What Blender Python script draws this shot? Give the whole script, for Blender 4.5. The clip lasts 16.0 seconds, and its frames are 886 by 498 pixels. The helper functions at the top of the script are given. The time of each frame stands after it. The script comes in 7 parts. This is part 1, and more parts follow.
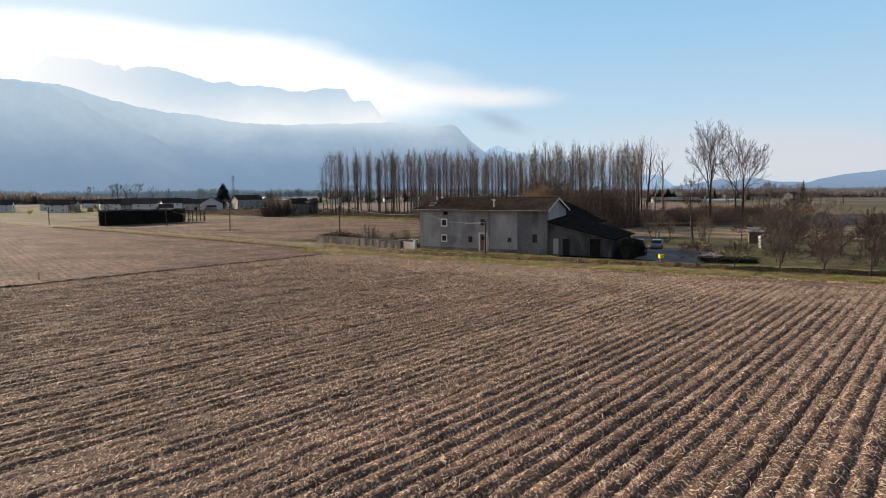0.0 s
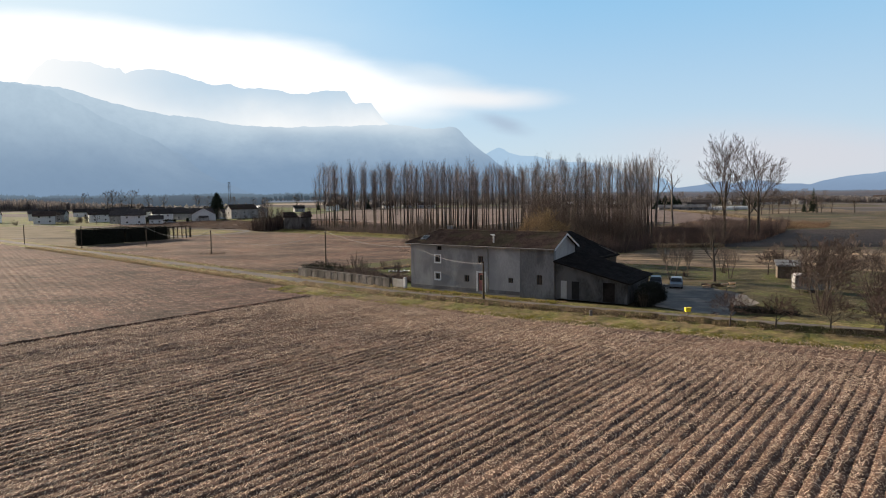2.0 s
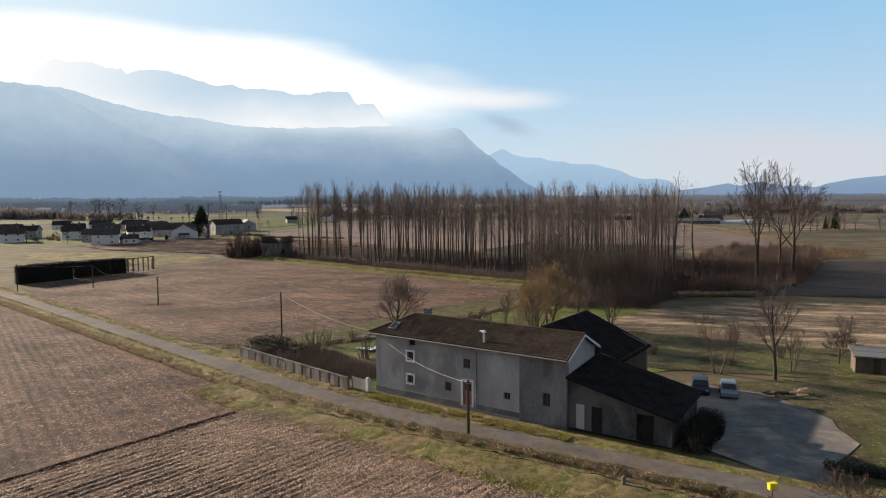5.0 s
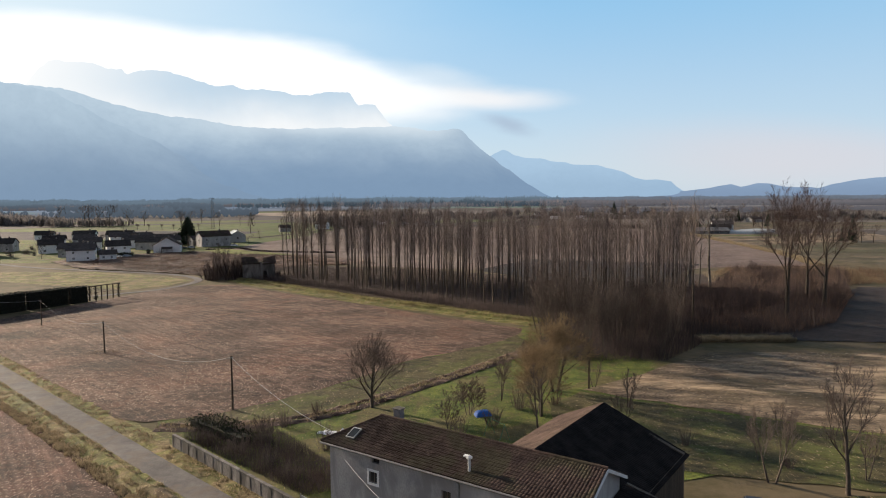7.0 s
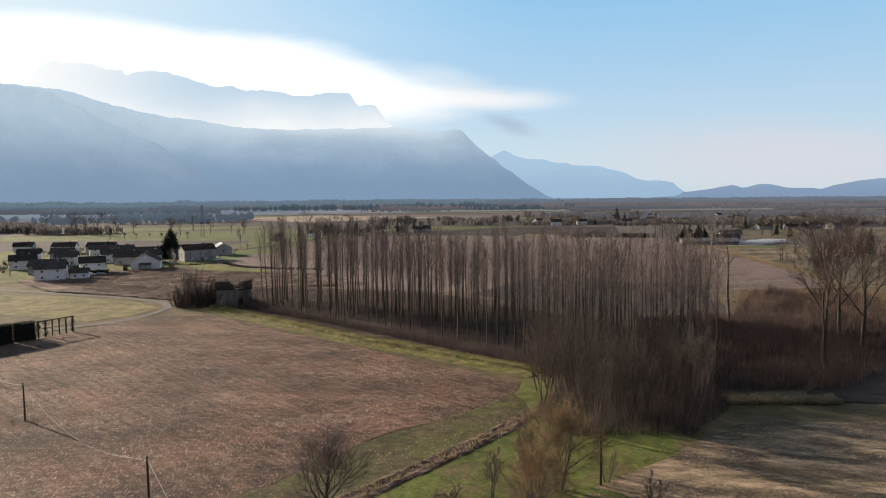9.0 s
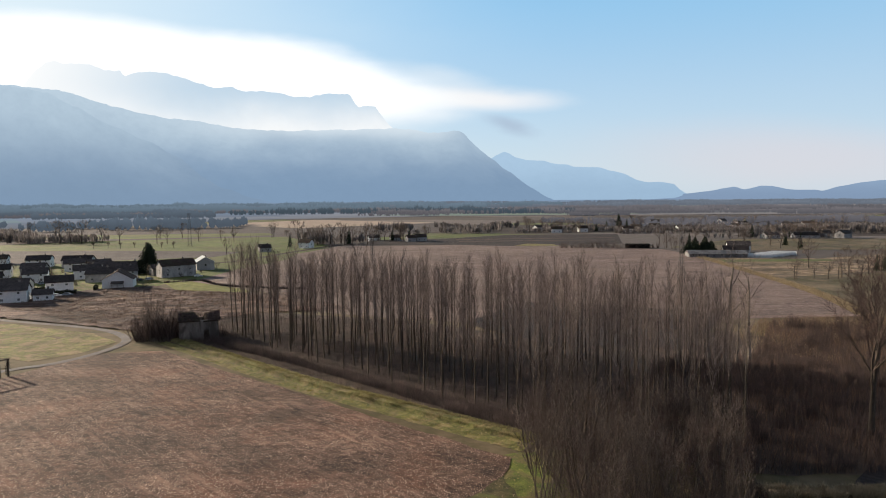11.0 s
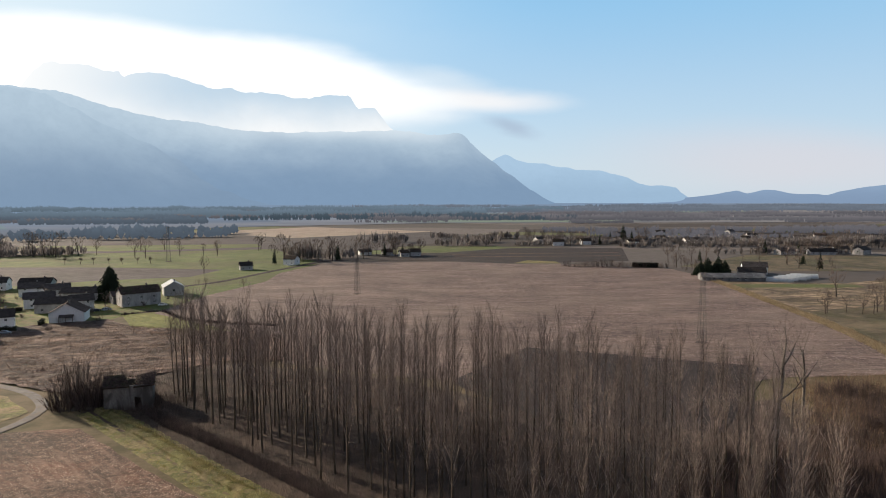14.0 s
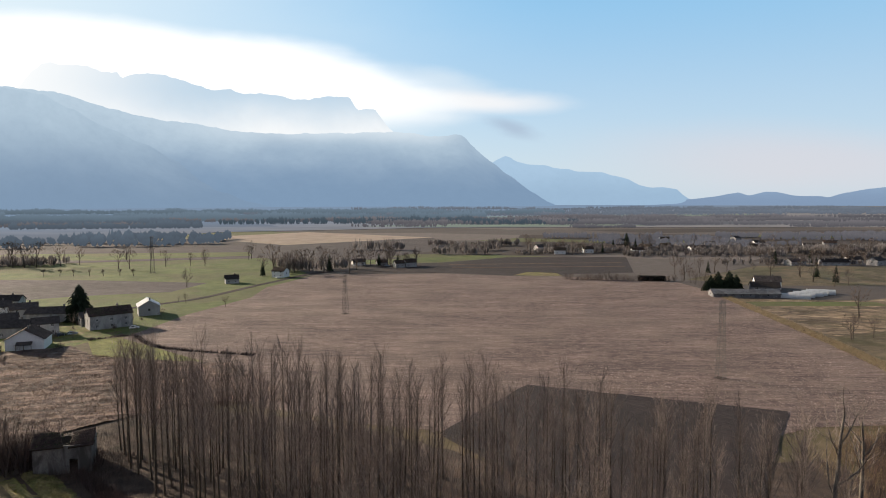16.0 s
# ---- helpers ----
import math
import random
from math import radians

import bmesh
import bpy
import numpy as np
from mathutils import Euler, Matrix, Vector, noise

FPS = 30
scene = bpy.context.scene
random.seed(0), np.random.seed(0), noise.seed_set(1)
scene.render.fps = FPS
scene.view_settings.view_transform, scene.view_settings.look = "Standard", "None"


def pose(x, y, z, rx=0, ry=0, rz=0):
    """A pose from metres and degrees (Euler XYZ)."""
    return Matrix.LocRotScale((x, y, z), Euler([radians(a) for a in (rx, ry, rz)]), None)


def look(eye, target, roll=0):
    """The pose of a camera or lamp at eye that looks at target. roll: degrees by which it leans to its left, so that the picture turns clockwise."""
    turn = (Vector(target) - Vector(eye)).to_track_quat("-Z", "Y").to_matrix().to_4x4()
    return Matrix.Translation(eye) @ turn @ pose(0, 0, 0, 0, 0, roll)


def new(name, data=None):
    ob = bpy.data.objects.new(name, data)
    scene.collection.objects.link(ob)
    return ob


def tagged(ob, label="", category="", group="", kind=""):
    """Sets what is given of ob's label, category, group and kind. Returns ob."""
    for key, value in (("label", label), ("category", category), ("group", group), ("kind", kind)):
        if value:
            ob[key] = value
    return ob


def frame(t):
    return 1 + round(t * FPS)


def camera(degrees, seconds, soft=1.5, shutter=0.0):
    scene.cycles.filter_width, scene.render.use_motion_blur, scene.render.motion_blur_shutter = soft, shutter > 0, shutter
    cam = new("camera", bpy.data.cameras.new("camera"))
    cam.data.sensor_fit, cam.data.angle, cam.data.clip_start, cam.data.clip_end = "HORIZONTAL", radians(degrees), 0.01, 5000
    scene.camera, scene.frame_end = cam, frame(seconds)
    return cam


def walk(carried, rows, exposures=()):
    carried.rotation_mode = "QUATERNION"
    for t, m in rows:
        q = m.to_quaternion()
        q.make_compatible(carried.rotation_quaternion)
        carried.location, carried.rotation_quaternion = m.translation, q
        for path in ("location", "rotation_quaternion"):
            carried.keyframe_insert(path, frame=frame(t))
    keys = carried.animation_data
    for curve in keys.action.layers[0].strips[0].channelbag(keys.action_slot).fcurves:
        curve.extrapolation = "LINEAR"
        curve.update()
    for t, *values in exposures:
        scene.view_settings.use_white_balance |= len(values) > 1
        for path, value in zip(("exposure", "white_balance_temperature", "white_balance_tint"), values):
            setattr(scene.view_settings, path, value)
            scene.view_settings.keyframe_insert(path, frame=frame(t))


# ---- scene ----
# ---------------------------------------------------------------- camera
cam = camera(66.1, 16.0, soft=1.0)
PATH = [
    (0.0, 0.959, 2.732, 9.652, -0.003, -4.817, -0.468),
    (0.5, 1.200, 5.210, 10.608, 0.020, -4.768, -0.539),
    (1.0, 1.465, 8.144, 11.677, 0.050, -4.729, -0.571),
    (1.5, 1.787, 11.457, 12.837, 0.085, -4.699, -0.575),
    (2.0, 2.178, 15.080, 14.070, 0.125, -4.677, -0.560),
    (2.5, 2.631, 18.953, 15.357, 0.167, -4.661, -0.534),
    (3.0, 3.133, 23.027, 16.686, 0.210, -4.651, -0.502),
    (3.5, 3.666, 27.259, 18.044, 0.253, -4.644, -0.470),
    (4.0, 4.215, 31.615, 19.423, 0.295, -4.641, -0.441),
    (6.5, 6.955, 54.505, 26.436, 0.477, -4.640, -0.387),
    (7.0, 7.524, 59.229, 27.844, 0.505, -4.639, -0.394),
    (7.5, 8.124, 63.994, 29.254, 0.530, -4.637, -0.405),
    (8.0, 8.767, 68.805, 30.666, 0.552, -4.634, -0.416),
    (8.5, 9.461, 73.666, 32.082, 0.572, -4.628, -0.427),
    (9.0, 10.211, 78.584, 33.503, 0.589, -4.621, -0.435),
    (11.5, 14.520, 104.241, 40.744, 0.650, -4.557, -0.375),
    (12.0, 15.351, 109.612, 42.219, 0.659, -4.540, -0.338),
    (12.5, 16.108, 115.063, 43.700, 0.668, -4.521, -0.293),
    (13.0, 16.773, 120.584, 45.181, 0.677, -4.502, -0.243),
    (13.5, 17.340, 126.164, 46.657, 0.685, -4.482, -0.191),
    (14.0, 17.870, 131.785, 48.120, 0.694, -4.462, -0.142),
    (14.5, 18.450, 137.424, 49.559, 0.704, -4.442, -0.102),
    (15.0, 19.050, 143.051, 50.962, 0.713, -4.422, -0.077),
    (15.5, 19.700, 148.628, 52.314, 0.722, -4.404, -0.077),
    (16.0, 20.450, 154.111, 53.597, 0.731, -4.386, -0.113),
]
walk(cam, [(t, pose(x, y, z, 90 + pitch, 0, yaw) @ pose(0, 0, 0, 0, 0, roll)) for t, x, y, z, yaw, pitch, roll in PATH])

# ---------------------------------------------------------------- light
SUN_AZ, SUN_EL = 56.0, 17.0          # degrees left of +y, degrees up
SKY = 0.085
EXPOSURE = 0.8
AIR = 2 ** -EXPOSURE                  # keeps sky and distance where they are when the exposure changes
scene.view_settings.exposure = EXPOSURE
sun = new("sun", bpy.data.lights.new("sun", "SUN"))
sun.data.energy, sun.data.angle, sun.data.color = 5.0, radians(0.6), (1.0, 0.82, 0.62)
az, el = radians(SUN_AZ), radians(SUN_EL)
SUN_DIR = Vector((-math.sin(az) * math.cos(el), math.cos(az) * math.cos(el), math.sin(el)))
sun.matrix_world = look(SUN_DIR * 300, (0, 0, 0))


# ---------------------------------------------------------------- node helpers
class Nodes:
    """A small wrapper to write node trees briefly."""

    def __init__(self, tree):
        self.t = tree

    def add(self, kind, **props):
        n = self.t.nodes.new(kind)
        for k, v in props.items():
            if k in ("operation",):
                n.operation = v
            elif k == "blend_type":
                n.blend_type = v
            elif k == "data_type":
                n.data_type = v
        return n

    def link(self, a, b):
        self.t.links.new(a, b)

    def put(self, sock, v):
        if isinstance(v, bpy.types.NodeSocket):
            self.t.links.new(v, sock)
        elif isinstance(v, (tuple, list)) and len(v) == 3 and sock.type == "RGBA":
            sock.default_value = (*v, 1)
        else:
            sock.default_value = v

    def math(self, op, a, b=0.0, clamp=False):
        n = self.add("ShaderNodeMath", operation=op)
        n.use_clamp = clamp
        self.put(n.inputs[0], a)
        self.put(n.inputs[1], b)
        return n.outputs[0]

    def mix(self, f, a, b, blend="MIX"):
        n = self.t.nodes.new("ShaderNodeMix")
        n.data_type, n.blend_type = "RGBA", blend
        self.put(n.inputs[0], f)
        self.put(n.inputs[6], a)
        self.put(n.inputs[7], b)
        return n.outputs[2]

    def noise(self, vec, scale, detail=4.0, rough=0.55, distortion=0.0):
        n = self.t.nodes.new("ShaderNodeTexNoise")
        if vec is not None:
            self.link(vec, n.inputs["Vector"])
        n.inputs["Scale"].default_value = scale
        n.inputs["Detail"].default_value = detail
        n.inputs["Roughness"].default_value = rough
        n.inputs["Distortion"].default_value = distortion
        return n.outputs[0]

    def step(self, v, lo, hi):
        n = self.t.nodes.new("ShaderNodeMapRange")
        n.interpolation_type = "SMOOTHSTEP"
        self.put(n.inputs[0], v)
        n.inputs[1].default_value, n.inputs[2].default_value = lo, hi
        return n.outputs[0]

    def mapping(self, vec, loc=(0, 0, 0), rot=(0, 0, 0), scale=(1, 1, 1)):
        n = self.t.nodes.new("ShaderNodeMapping")
        self.link(vec, n.inputs[0])
        n.inputs[1].default_value, n.inputs[2].default_value, n.inputs[3].default_value = loc, rot, scale
        return n.outputs[0]


def fresh(name):
    m = bpy.data.materials.new(name)
    m.use_nodes = True
    m.node_tree.nodes.clear()
    return m, Nodes(m.node_tree)


def surface(name, c1, c2, size, rough=0.9, bump=0.3, c3=None, patch=0.0, metal=0.0, fine=12.0, rows=None, per_object=0.0, island=0.0, stretch=(1, 1, 1), spec=0.3, speck=None, clod=None, thin=0.0):
    """A rough surface: c1 to c2 by noise of that size (metres) and by a finer grain; c3 in larger patches of size patch.
    rows: (degrees, spacing, depth) adds drilled rows."""
    m, n = fresh(name)
    co = n.t.nodes.new("ShaderNodeTexCoord").outputs["Object"]
    if stretch != (1, 1, 1):
        co = n.mapping(co, scale=stretch)
    big = n.noise(co, 1.0 / size, 5, 0.6)
    small = n.noise(co, fine / size, 4, 0.65)
    f = n.math("ADD", n.math("MULTIPLY", big, 0.55), n.math("MULTIPLY", small, 0.45))
    col = n.mix(n.step(f, 0.36, 0.64), c1, c2)
    if c3:
        col = n.mix(n.step(n.noise(co, 1.0 / patch, 4, 0.55, 0.6), 0.45, 0.62), col, c3)
    height = small
    if speck:
        tone, grain, share = speck
        vo = n.noise(n.mapping(co, rot=(0, 0, 0.6), scale=(1.0, 0.45, 1)), 1.0 / grain, 2, 0.5)
        col = n.mix(n.step(vo, 0.70 - share, 0.76 - share), col, tone)
        dk = n.noise(co, 0.7 / grain, 2, 0.5)
        col = n.mix(n.math("MULTIPLY", n.step(dk, 0.60, 0.72), 0.6), col, tuple(v * 0.45 for v in c1))
    if rows:
        ang, gap, depth = rows
        mp = n.mapping(co, rot=(0, 0, -radians(ang)))
        sep = n.t.nodes.new("ShaderNodeSeparateXYZ")
        n.link(mp, sep.inputs[0])
        wob = n.math("ADD", sep.outputs[1], n.math("MULTIPLY", n.noise(co, 0.25, 2), gap * 0.5))
        w = n.math("SINE", n.math("MULTIPLY", wob, 2 * math.pi / gap))
        lines = n.noise(n.mapping(mp, scale=(0.03, 1.3 / gap, 1)), 1.0, 3, 0.6)
        shade = n.math("ADD", n.math("MULTIPLY", w, 0.12), n.math("SUBTRACT", lines, 0.46))
        col = n.mix(n.math("MULTIPLY", n.step(shade, -0.1, 0.5), depth), col, tuple(v * 0.55 for v in c1))
        pale = n.noise(n.mapping(mp, loc=(3.7, 9.1, 0), scale=(0.06, 0.9 / gap, 1)), 1.0, 5, 0.7)
        col = n.mix(n.math("MULTIPLY", n.step(pale, 0.50, 0.68), min(1.0, depth * 1.3)), col, tuple(min(1.0, v * 1.35) for v in c2))
        height = n.math("ADD", n.math("MULTIPLY", small, 0.8), n.math("MULTIPLY", w, -0.3 * depth))
    if clod:
        grain, depth, along = clod
        cc = n.mapping(co, rot=(0, 0, -radians(rows[0] if rows else 0)), scale=(along, 1, 1))
        lump = n.math("ADD", n.math("MULTIPLY", n.noise(cc, 1.0 / grain, 6, 0.78), 0.52), n.math("MULTIPLY", n.noise(cc, 0.12 / grain, 4, 0.6), 0.48))
        tone = n.t.nodes.new("ShaderNodeHueSaturation")
        n.put(tone.inputs["Value"], n.math("ADD", n.math("MULTIPLY", n.step(lump, 0.36, 0.64), 2 * depth), 1 - depth))
        n.link(col, tone.inputs["Color"])
        col = tone.outputs[0]
    if per_object:
        oi = n.t.nodes.new("ShaderNodeObjectInfo")
        hs = n.t.nodes.new("ShaderNodeHueSaturation")
        n.put(hs.inputs["Value"], n.math("ADD", n.math("MULTIPLY", oi.outputs["Random"], per_object), 1 - per_object / 2))
        n.link(col, hs.inputs["Color"])
        col = hs.outputs[0]
    if island:
        g = n.t.nodes.new("ShaderNodeNewGeometry")
        hs = n.t.nodes.new("ShaderNodeHueSaturation")
        n.put(hs.inputs["Value"], n.math("ADD", n.math("MULTIPLY", g.outputs["Random Per Island"], island), 1 - island / 2))
        n.link(col, hs.inputs["Color"])
        col = hs.outputs[0]
    b = n.t.nodes.new("ShaderNodeBsdfPrincipled")
    n.put(b.inputs["Base Color"], col)
    n.put(b.inputs["Roughness"], rough)
    n.put(b.inputs["Metallic"], metal)
    n.put(b.inputs["Specular IOR Level"], spec)
    if bump:
        bp = n.t.nodes.new("ShaderNodeBump")
        bp.inputs["Strength"].default_value = bump
        bp.inputs["Distance"].default_value = size / fine
        n.link(height, bp.inputs["Height"])
        n.link(bp.outputs[0], b.inputs["Normal"])
    shade = b.outputs[0]
    if thin:                                            # thin straw and blades let some light through
        tr = n.t.nodes.new("ShaderNodeBsdfTranslucent")
        n.put(tr.inputs[0], col)
        mx = n.t.nodes.new("ShaderNodeMixShader")
        mx.inputs[0].default_value = thin
        n.link(shade, mx.inputs[1])
        n.link(tr.outputs[0], mx.inputs[2])
        shade = mx.outputs[0]
    o = n.t.nodes.new("ShaderNodeOutputMaterial")
    n.link(shade, o.inputs[0])
    return m


def lin(r, g, b):
    """Linear radiance of sky or hazy distance from display values."""
    return tuple(AIR * ((v / 255 + 0.055) / 1.055) ** 2.4 for v in (r, g, b))


# ---------------------------------------------------------------- sky
world = bpy.data.worlds.new("winter_sky")
scene.world = world
world.use_nodes = True
world.node_tree.nodes.clear()
w = Nodes(world.node_tree)
sky = w.t.nodes.new("ShaderNodeTexSky")
sky.sky_type, sky.sun_disc = "NISHITA", False
sky.sun_elevation, sky.sun_rotation = el, -az
sky.air_density, sky.dust_density, sky.ozone_density, sky.altitude = 1.0, 0.6, 2.0, 200
way = w.t.nodes.new("ShaderNodeTexCoord").outputs["Generated"]
sep = w.t.nodes.new("ShaderNodeSeparateXYZ")
w.link(way, sep.inputs[0])
ahead = w.math("MAXIMUM", sep.outputs[1], 0.02)
flat = w.t.nodes.new("ShaderNodeCombineXYZ")          # bearing and height as tangents
w.put(flat.inputs[0], w.math("DIVIDE", sep.outputs[0], ahead))
w.put(flat.inputs[1], w.math("DIVIDE", sep.outputs[2], ahead))
flat = flat.outputs[0]
warp = w.t.nodes.new("ShaderNodeVectorMath")
warp.operation = "MULTIPLY_ADD"
nz = w.t.nodes.new("ShaderNodeTexNoise")
w.link(w.mapping(flat, scale=(0.5, 1.6, 1)), nz.inputs["Vector"])
nz.inputs["Scale"].default_value, nz.inputs["Detail"].default_value, nz.inputs["Roughness"].default_value = 6, 5, 0.55
half = w.t.nodes.new("ShaderNodeVectorMath")
half.operation = "SUBTRACT"
w.link(nz.outputs["Color"], half.inputs[0])
half.inputs[1].default_value = (0.5, 0.5, 0.5)
w.link(half.outputs[0], warp.inputs[0])
warp.inputs[1].default_value = (0.16, 0.035, 0)
w.link(flat, warp.inputs[2])


def cloud(x, z, rx, rz, turn, soft=0.55):
    """A soft bank of cloud at a bearing and height, as a 0 to 1 mask."""
    c = w.mapping(warp.outputs[0], rot=(0, 0, -radians(turn)))
    loc = Matrix.Rotation(-radians(turn), 3, "Z") @ Vector((x, z, 0))
    s = w.mapping(c, loc=(-loc.x / rx, -loc.y / rz, 0), scale=(1 / rx, 1 / rz, 0))
    ln = w.t.nodes.new("ShaderNodeVectorMath")
    ln.operation = "LENGTH"
    w.link(s, ln.inputs[0])
    return w.math("SUBTRACT", 1.0, w.step(ln.outputs["Value"], 1 - soft, 1 + soft * 0.35))


blue = w.mix(w.step(sep.outputs[2], -0.02, 0.34), lin(206, 223, 238), lin(142, 201, 242))
# Higher sky dimmed and greyed to cut the blue fill light.
blue = w.mix(w.step(sep.outputs[2], 0.24, 0.75), blue, lin(70, 76, 86))
nish = w.t.nodes.new("ShaderNodeVectorMath")
nish.operation = "SCALE"
w.link(sky.outputs[0], nish.inputs[0])
nish.inputs["Scale"].default_value = SKY
base = w.mix(0.85, nish.outputs[0], blue)
glow = w.math("MULTIPLY", cloud(-0.80, 0.25, 0.75, 0.36, 0, 0.9), 0.75)
base = w.mix(glow, base, lin(240, 250, 252))
base = w.mix(w.math("MULTIPLY", cloud(0.52, 0.048, 0.34, 0.055, -2, 0.9), 0.6), base, lin(222, 216, 222))
base = w.mix(w.math("MULTIPLY", cloud(0.090, 0.097, 0.044, 0.013, -14, 0.9), 0.55), base, lin(166, 180, 202))
base = w.mix(w.math("MULTIPLY", cloud(0.00, 0.170, 0.09, 0.016, -12, 0.9), 0.45), base, lin(240, 246, 250))
base = w.mix(w.math("MULTIPLY", cloud(0.040, 0.139, 0.135, 0.020, -3, 0.8), 0.95), base, lin(246, 247, 249))
base = w.mix(w.math("MULTIPLY", cloud(-0.15, 0.140, 0.20, 0.040, -3, 0.9), 0.9), base, lin(250, 252, 253))
base = w.mix(cloud(-0.43, 0.184, 0.45, 0.072, -7, 0.30), base, lin(266, 267, 267))
base = w.mix(cloud(-0.76, 0.18, 0.30, 0.08, 0, 0.6), base, lin(268, 269, 269))
veil = w.step(sep.outputs[1], 0.30, -0.35)              # added grey sky behind the view, unseen, to tune the fill light
base = w.mix(veil, base, lin(136, 145, 160))
bg = w.t.nodes.new("ShaderNodeBackground")
w.link(base, bg.inputs[0])
wo = w.t.nodes.new("ShaderNodeOutputWorld")
w.link(bg.outputs[0], wo.inputs[0])

# ---------------------------------------------------------------- materials
M_GROUND = surface("rough_meadow", (0.085, 0.068, 0.040), (0.165, 0.125, 0.080), 9, c3=(0.080, 0.072, 0.036), patch=30, bump=0.6, fine=20, clod=(2.5, 0.35, 0.6))
M_STUBBLE = surface("maize_stubble", (0.062, 0.033, 0.024), (0.230, 0.140, 0.100), 0.9, c3=(0.150, 0.088, 0.062), patch=7, bump=1.0, fine=9, speck=((0.58, 0.45, 0.34), 0.11, 0.13), clod=(0.5, 0.40, 0.7))
M_STRAW = surface("straw", (0.42, 0.325, 0.245), (0.76, 0.635, 0.515), 3, bump=0, island=1.0, thin=0.4)
M_LEFTFIELD = surface("reddish_stubble", (0.044, 0.020, 0.015), (0.124, 0.066, 0.048), 1.6, c3=(0.098, 0.046, 0.033), patch=12, bump=1.0, fine=10, rows=(-53, 1.1, 0.5), speck=((0.35, 0.245, 0.19), 0.16, 0.12), clod=(1.1, 0.6, 0.7))
M_DITCH = surface("ditch_bank_earth", (0.068, 0.043, 0.025), (0.205, 0.146, 0.080), 0.9, c3=(0.10, 0.090, 0.032), patch=2.5, bump=1.0, fine=8, speck=((0.38, 0.30, 0.16), 0.18, 0.08))
M_FIELD = surface("pale_stubble", (0.046, 0.023, 0.016), (0.152, 0.090, 0.065), 1.8, c3=(0.115, 0.056, 0.037), patch=14, bump=1.0, fine=10, rows=(-44, 1.6, 0.45), speck=((0.40, 0.295, 0.225), 0.16, 0.12), clod=(1.3, 0.6, 0.6))
M_BIGFIELD = surface("wide_stubble", (0.095, 0.063, 0.055), (0.200, 0.146, 0.128), 3, c3=(0.175, 0.129, 0.110), patch=50, bump=0.8, fine=10, rows=(-3, 2.4, 0.45), speck=((0.34, 0.265, 0.225), 0.45, 0.11), clod=(1.8, 0.30, 0.5))
M_PLOUGH = surface("dark_ploughed_soil", (0.020, 0.014, 0.013), (0.042, 0.029, 0.027), 2.5, bump=1.0, rows=(-44, 1.2, 0.5), clod=(1.0, 0.35, 0.4))
# Paler, greyer copy of the ploughed soil, haze put into its base colour.
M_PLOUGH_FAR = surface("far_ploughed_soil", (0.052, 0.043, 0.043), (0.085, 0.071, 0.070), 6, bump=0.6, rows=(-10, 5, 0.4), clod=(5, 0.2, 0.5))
M_BRIGHT = surface("bright_winter_crop", (0.105, 0.125, 0.022), (0.19, 0.185, 0.045), 5, bump=0.6, fine=14, clod=(2.5, 0.25, 1.0))
M_PLOUGH2 = surface("brown_tilled_strips", (0.085, 0.060, 0.042), (0.300, 0.222, 0.148), 5, c3=(0.100, 0.078, 0.045), patch=14, bump=0.8, rows=(-14, 4.5, 0.8), speck=((0.38, 0.295, 0.20), 0.3, 0.06), clod=(1.6, 0.5, 0.3))
M_GRASS = surface("winter_grass", (0.044, 0.072, 0.010), (0.150, 0.170, 0.030), 2.2, c3=(0.120, 0.100, 0.040), patch=5.0, bump=1.0, fine=16, speck=((0.22, 0.19, 0.07), 0.25, 0.07), clod=(1.2, 0.35, 1.0))
M_VERGE = surface("verge_grass", (0.088, 0.096, 0.024), (0.205, 0.184, 0.058), 1.6, c3=(0.23, 0.168, 0.086), patch=4, bump=1.0, fine=12, speck=((0.36, 0.29, 0.15), 0.2, 0.06), clod=(0.8, 0.42, 1.0))
M_DULL = surface("worn_brown_grass", (0.040, 0.036, 0.014), (0.115, 0.094, 0.042), 2.4, c3=(0.085, 0.090, 0.024), patch=6, bump=1.0, fine=14, speck=((0.26, 0.20, 0.12), 0.25, 0.07), clod=(1.4, 0.45, 0.8))
M_BANK = surface("pale_green_bank", (0.085, 0.092, 0.022), (0.175, 0.160, 0.050), 1.4, c3=(0.19, 0.15, 0.065), patch=3, bump=1.0, fine=10, speck=((0.30, 0.26, 0.11), 0.2, 0.06), clod=(0.8, 0.40, 1.0))
M_PALEFIELD = surface("pale_dry_field", (0.26, 0.20, 0.16), (0.36, 0.29, 0.23), 20, bump=0.4, fine=16)
M_GREEN = surface("green_pasture", (0.064, 0.090, 0.020), (0.120, 0.143, 0.039), 14, c3=(0.101, 0.106, 0.039), patch=45, bump=0.4, fine=16, clod=(6, 0.2, 1.0))
M_ROUGH = surface("rough_red_grass", (0.064, 0.040, 0.034), (0.225, 0.150, 0.118), 3.5, c3=(0.062, 0.038, 0.032), patch=7, bump=1.0, fine=8, rows=(12, 5.0, 0.6), speck=((0.34, 0.255, 0.205), 0.4, 0.07), clod=(2.0, 0.45, 0.7))
M_LITTER = surface("leaf_litter", (0.028, 0.019, 0.014), (0.080, 0.055, 0.042), 2.5, c3=(0.100, 0.070, 0.052), patch=9, bump=0.9)
M_ROAD = surface("worn_asphalt", (0.098, 0.090, 0.090), (0.165, 0.150, 0.146), 1.8, c3=(0.140, 0.116, 0.100), patch=3, bump=0.3, fine=16, rough=0.85, clod=(0.7, 0.2, 1.0))
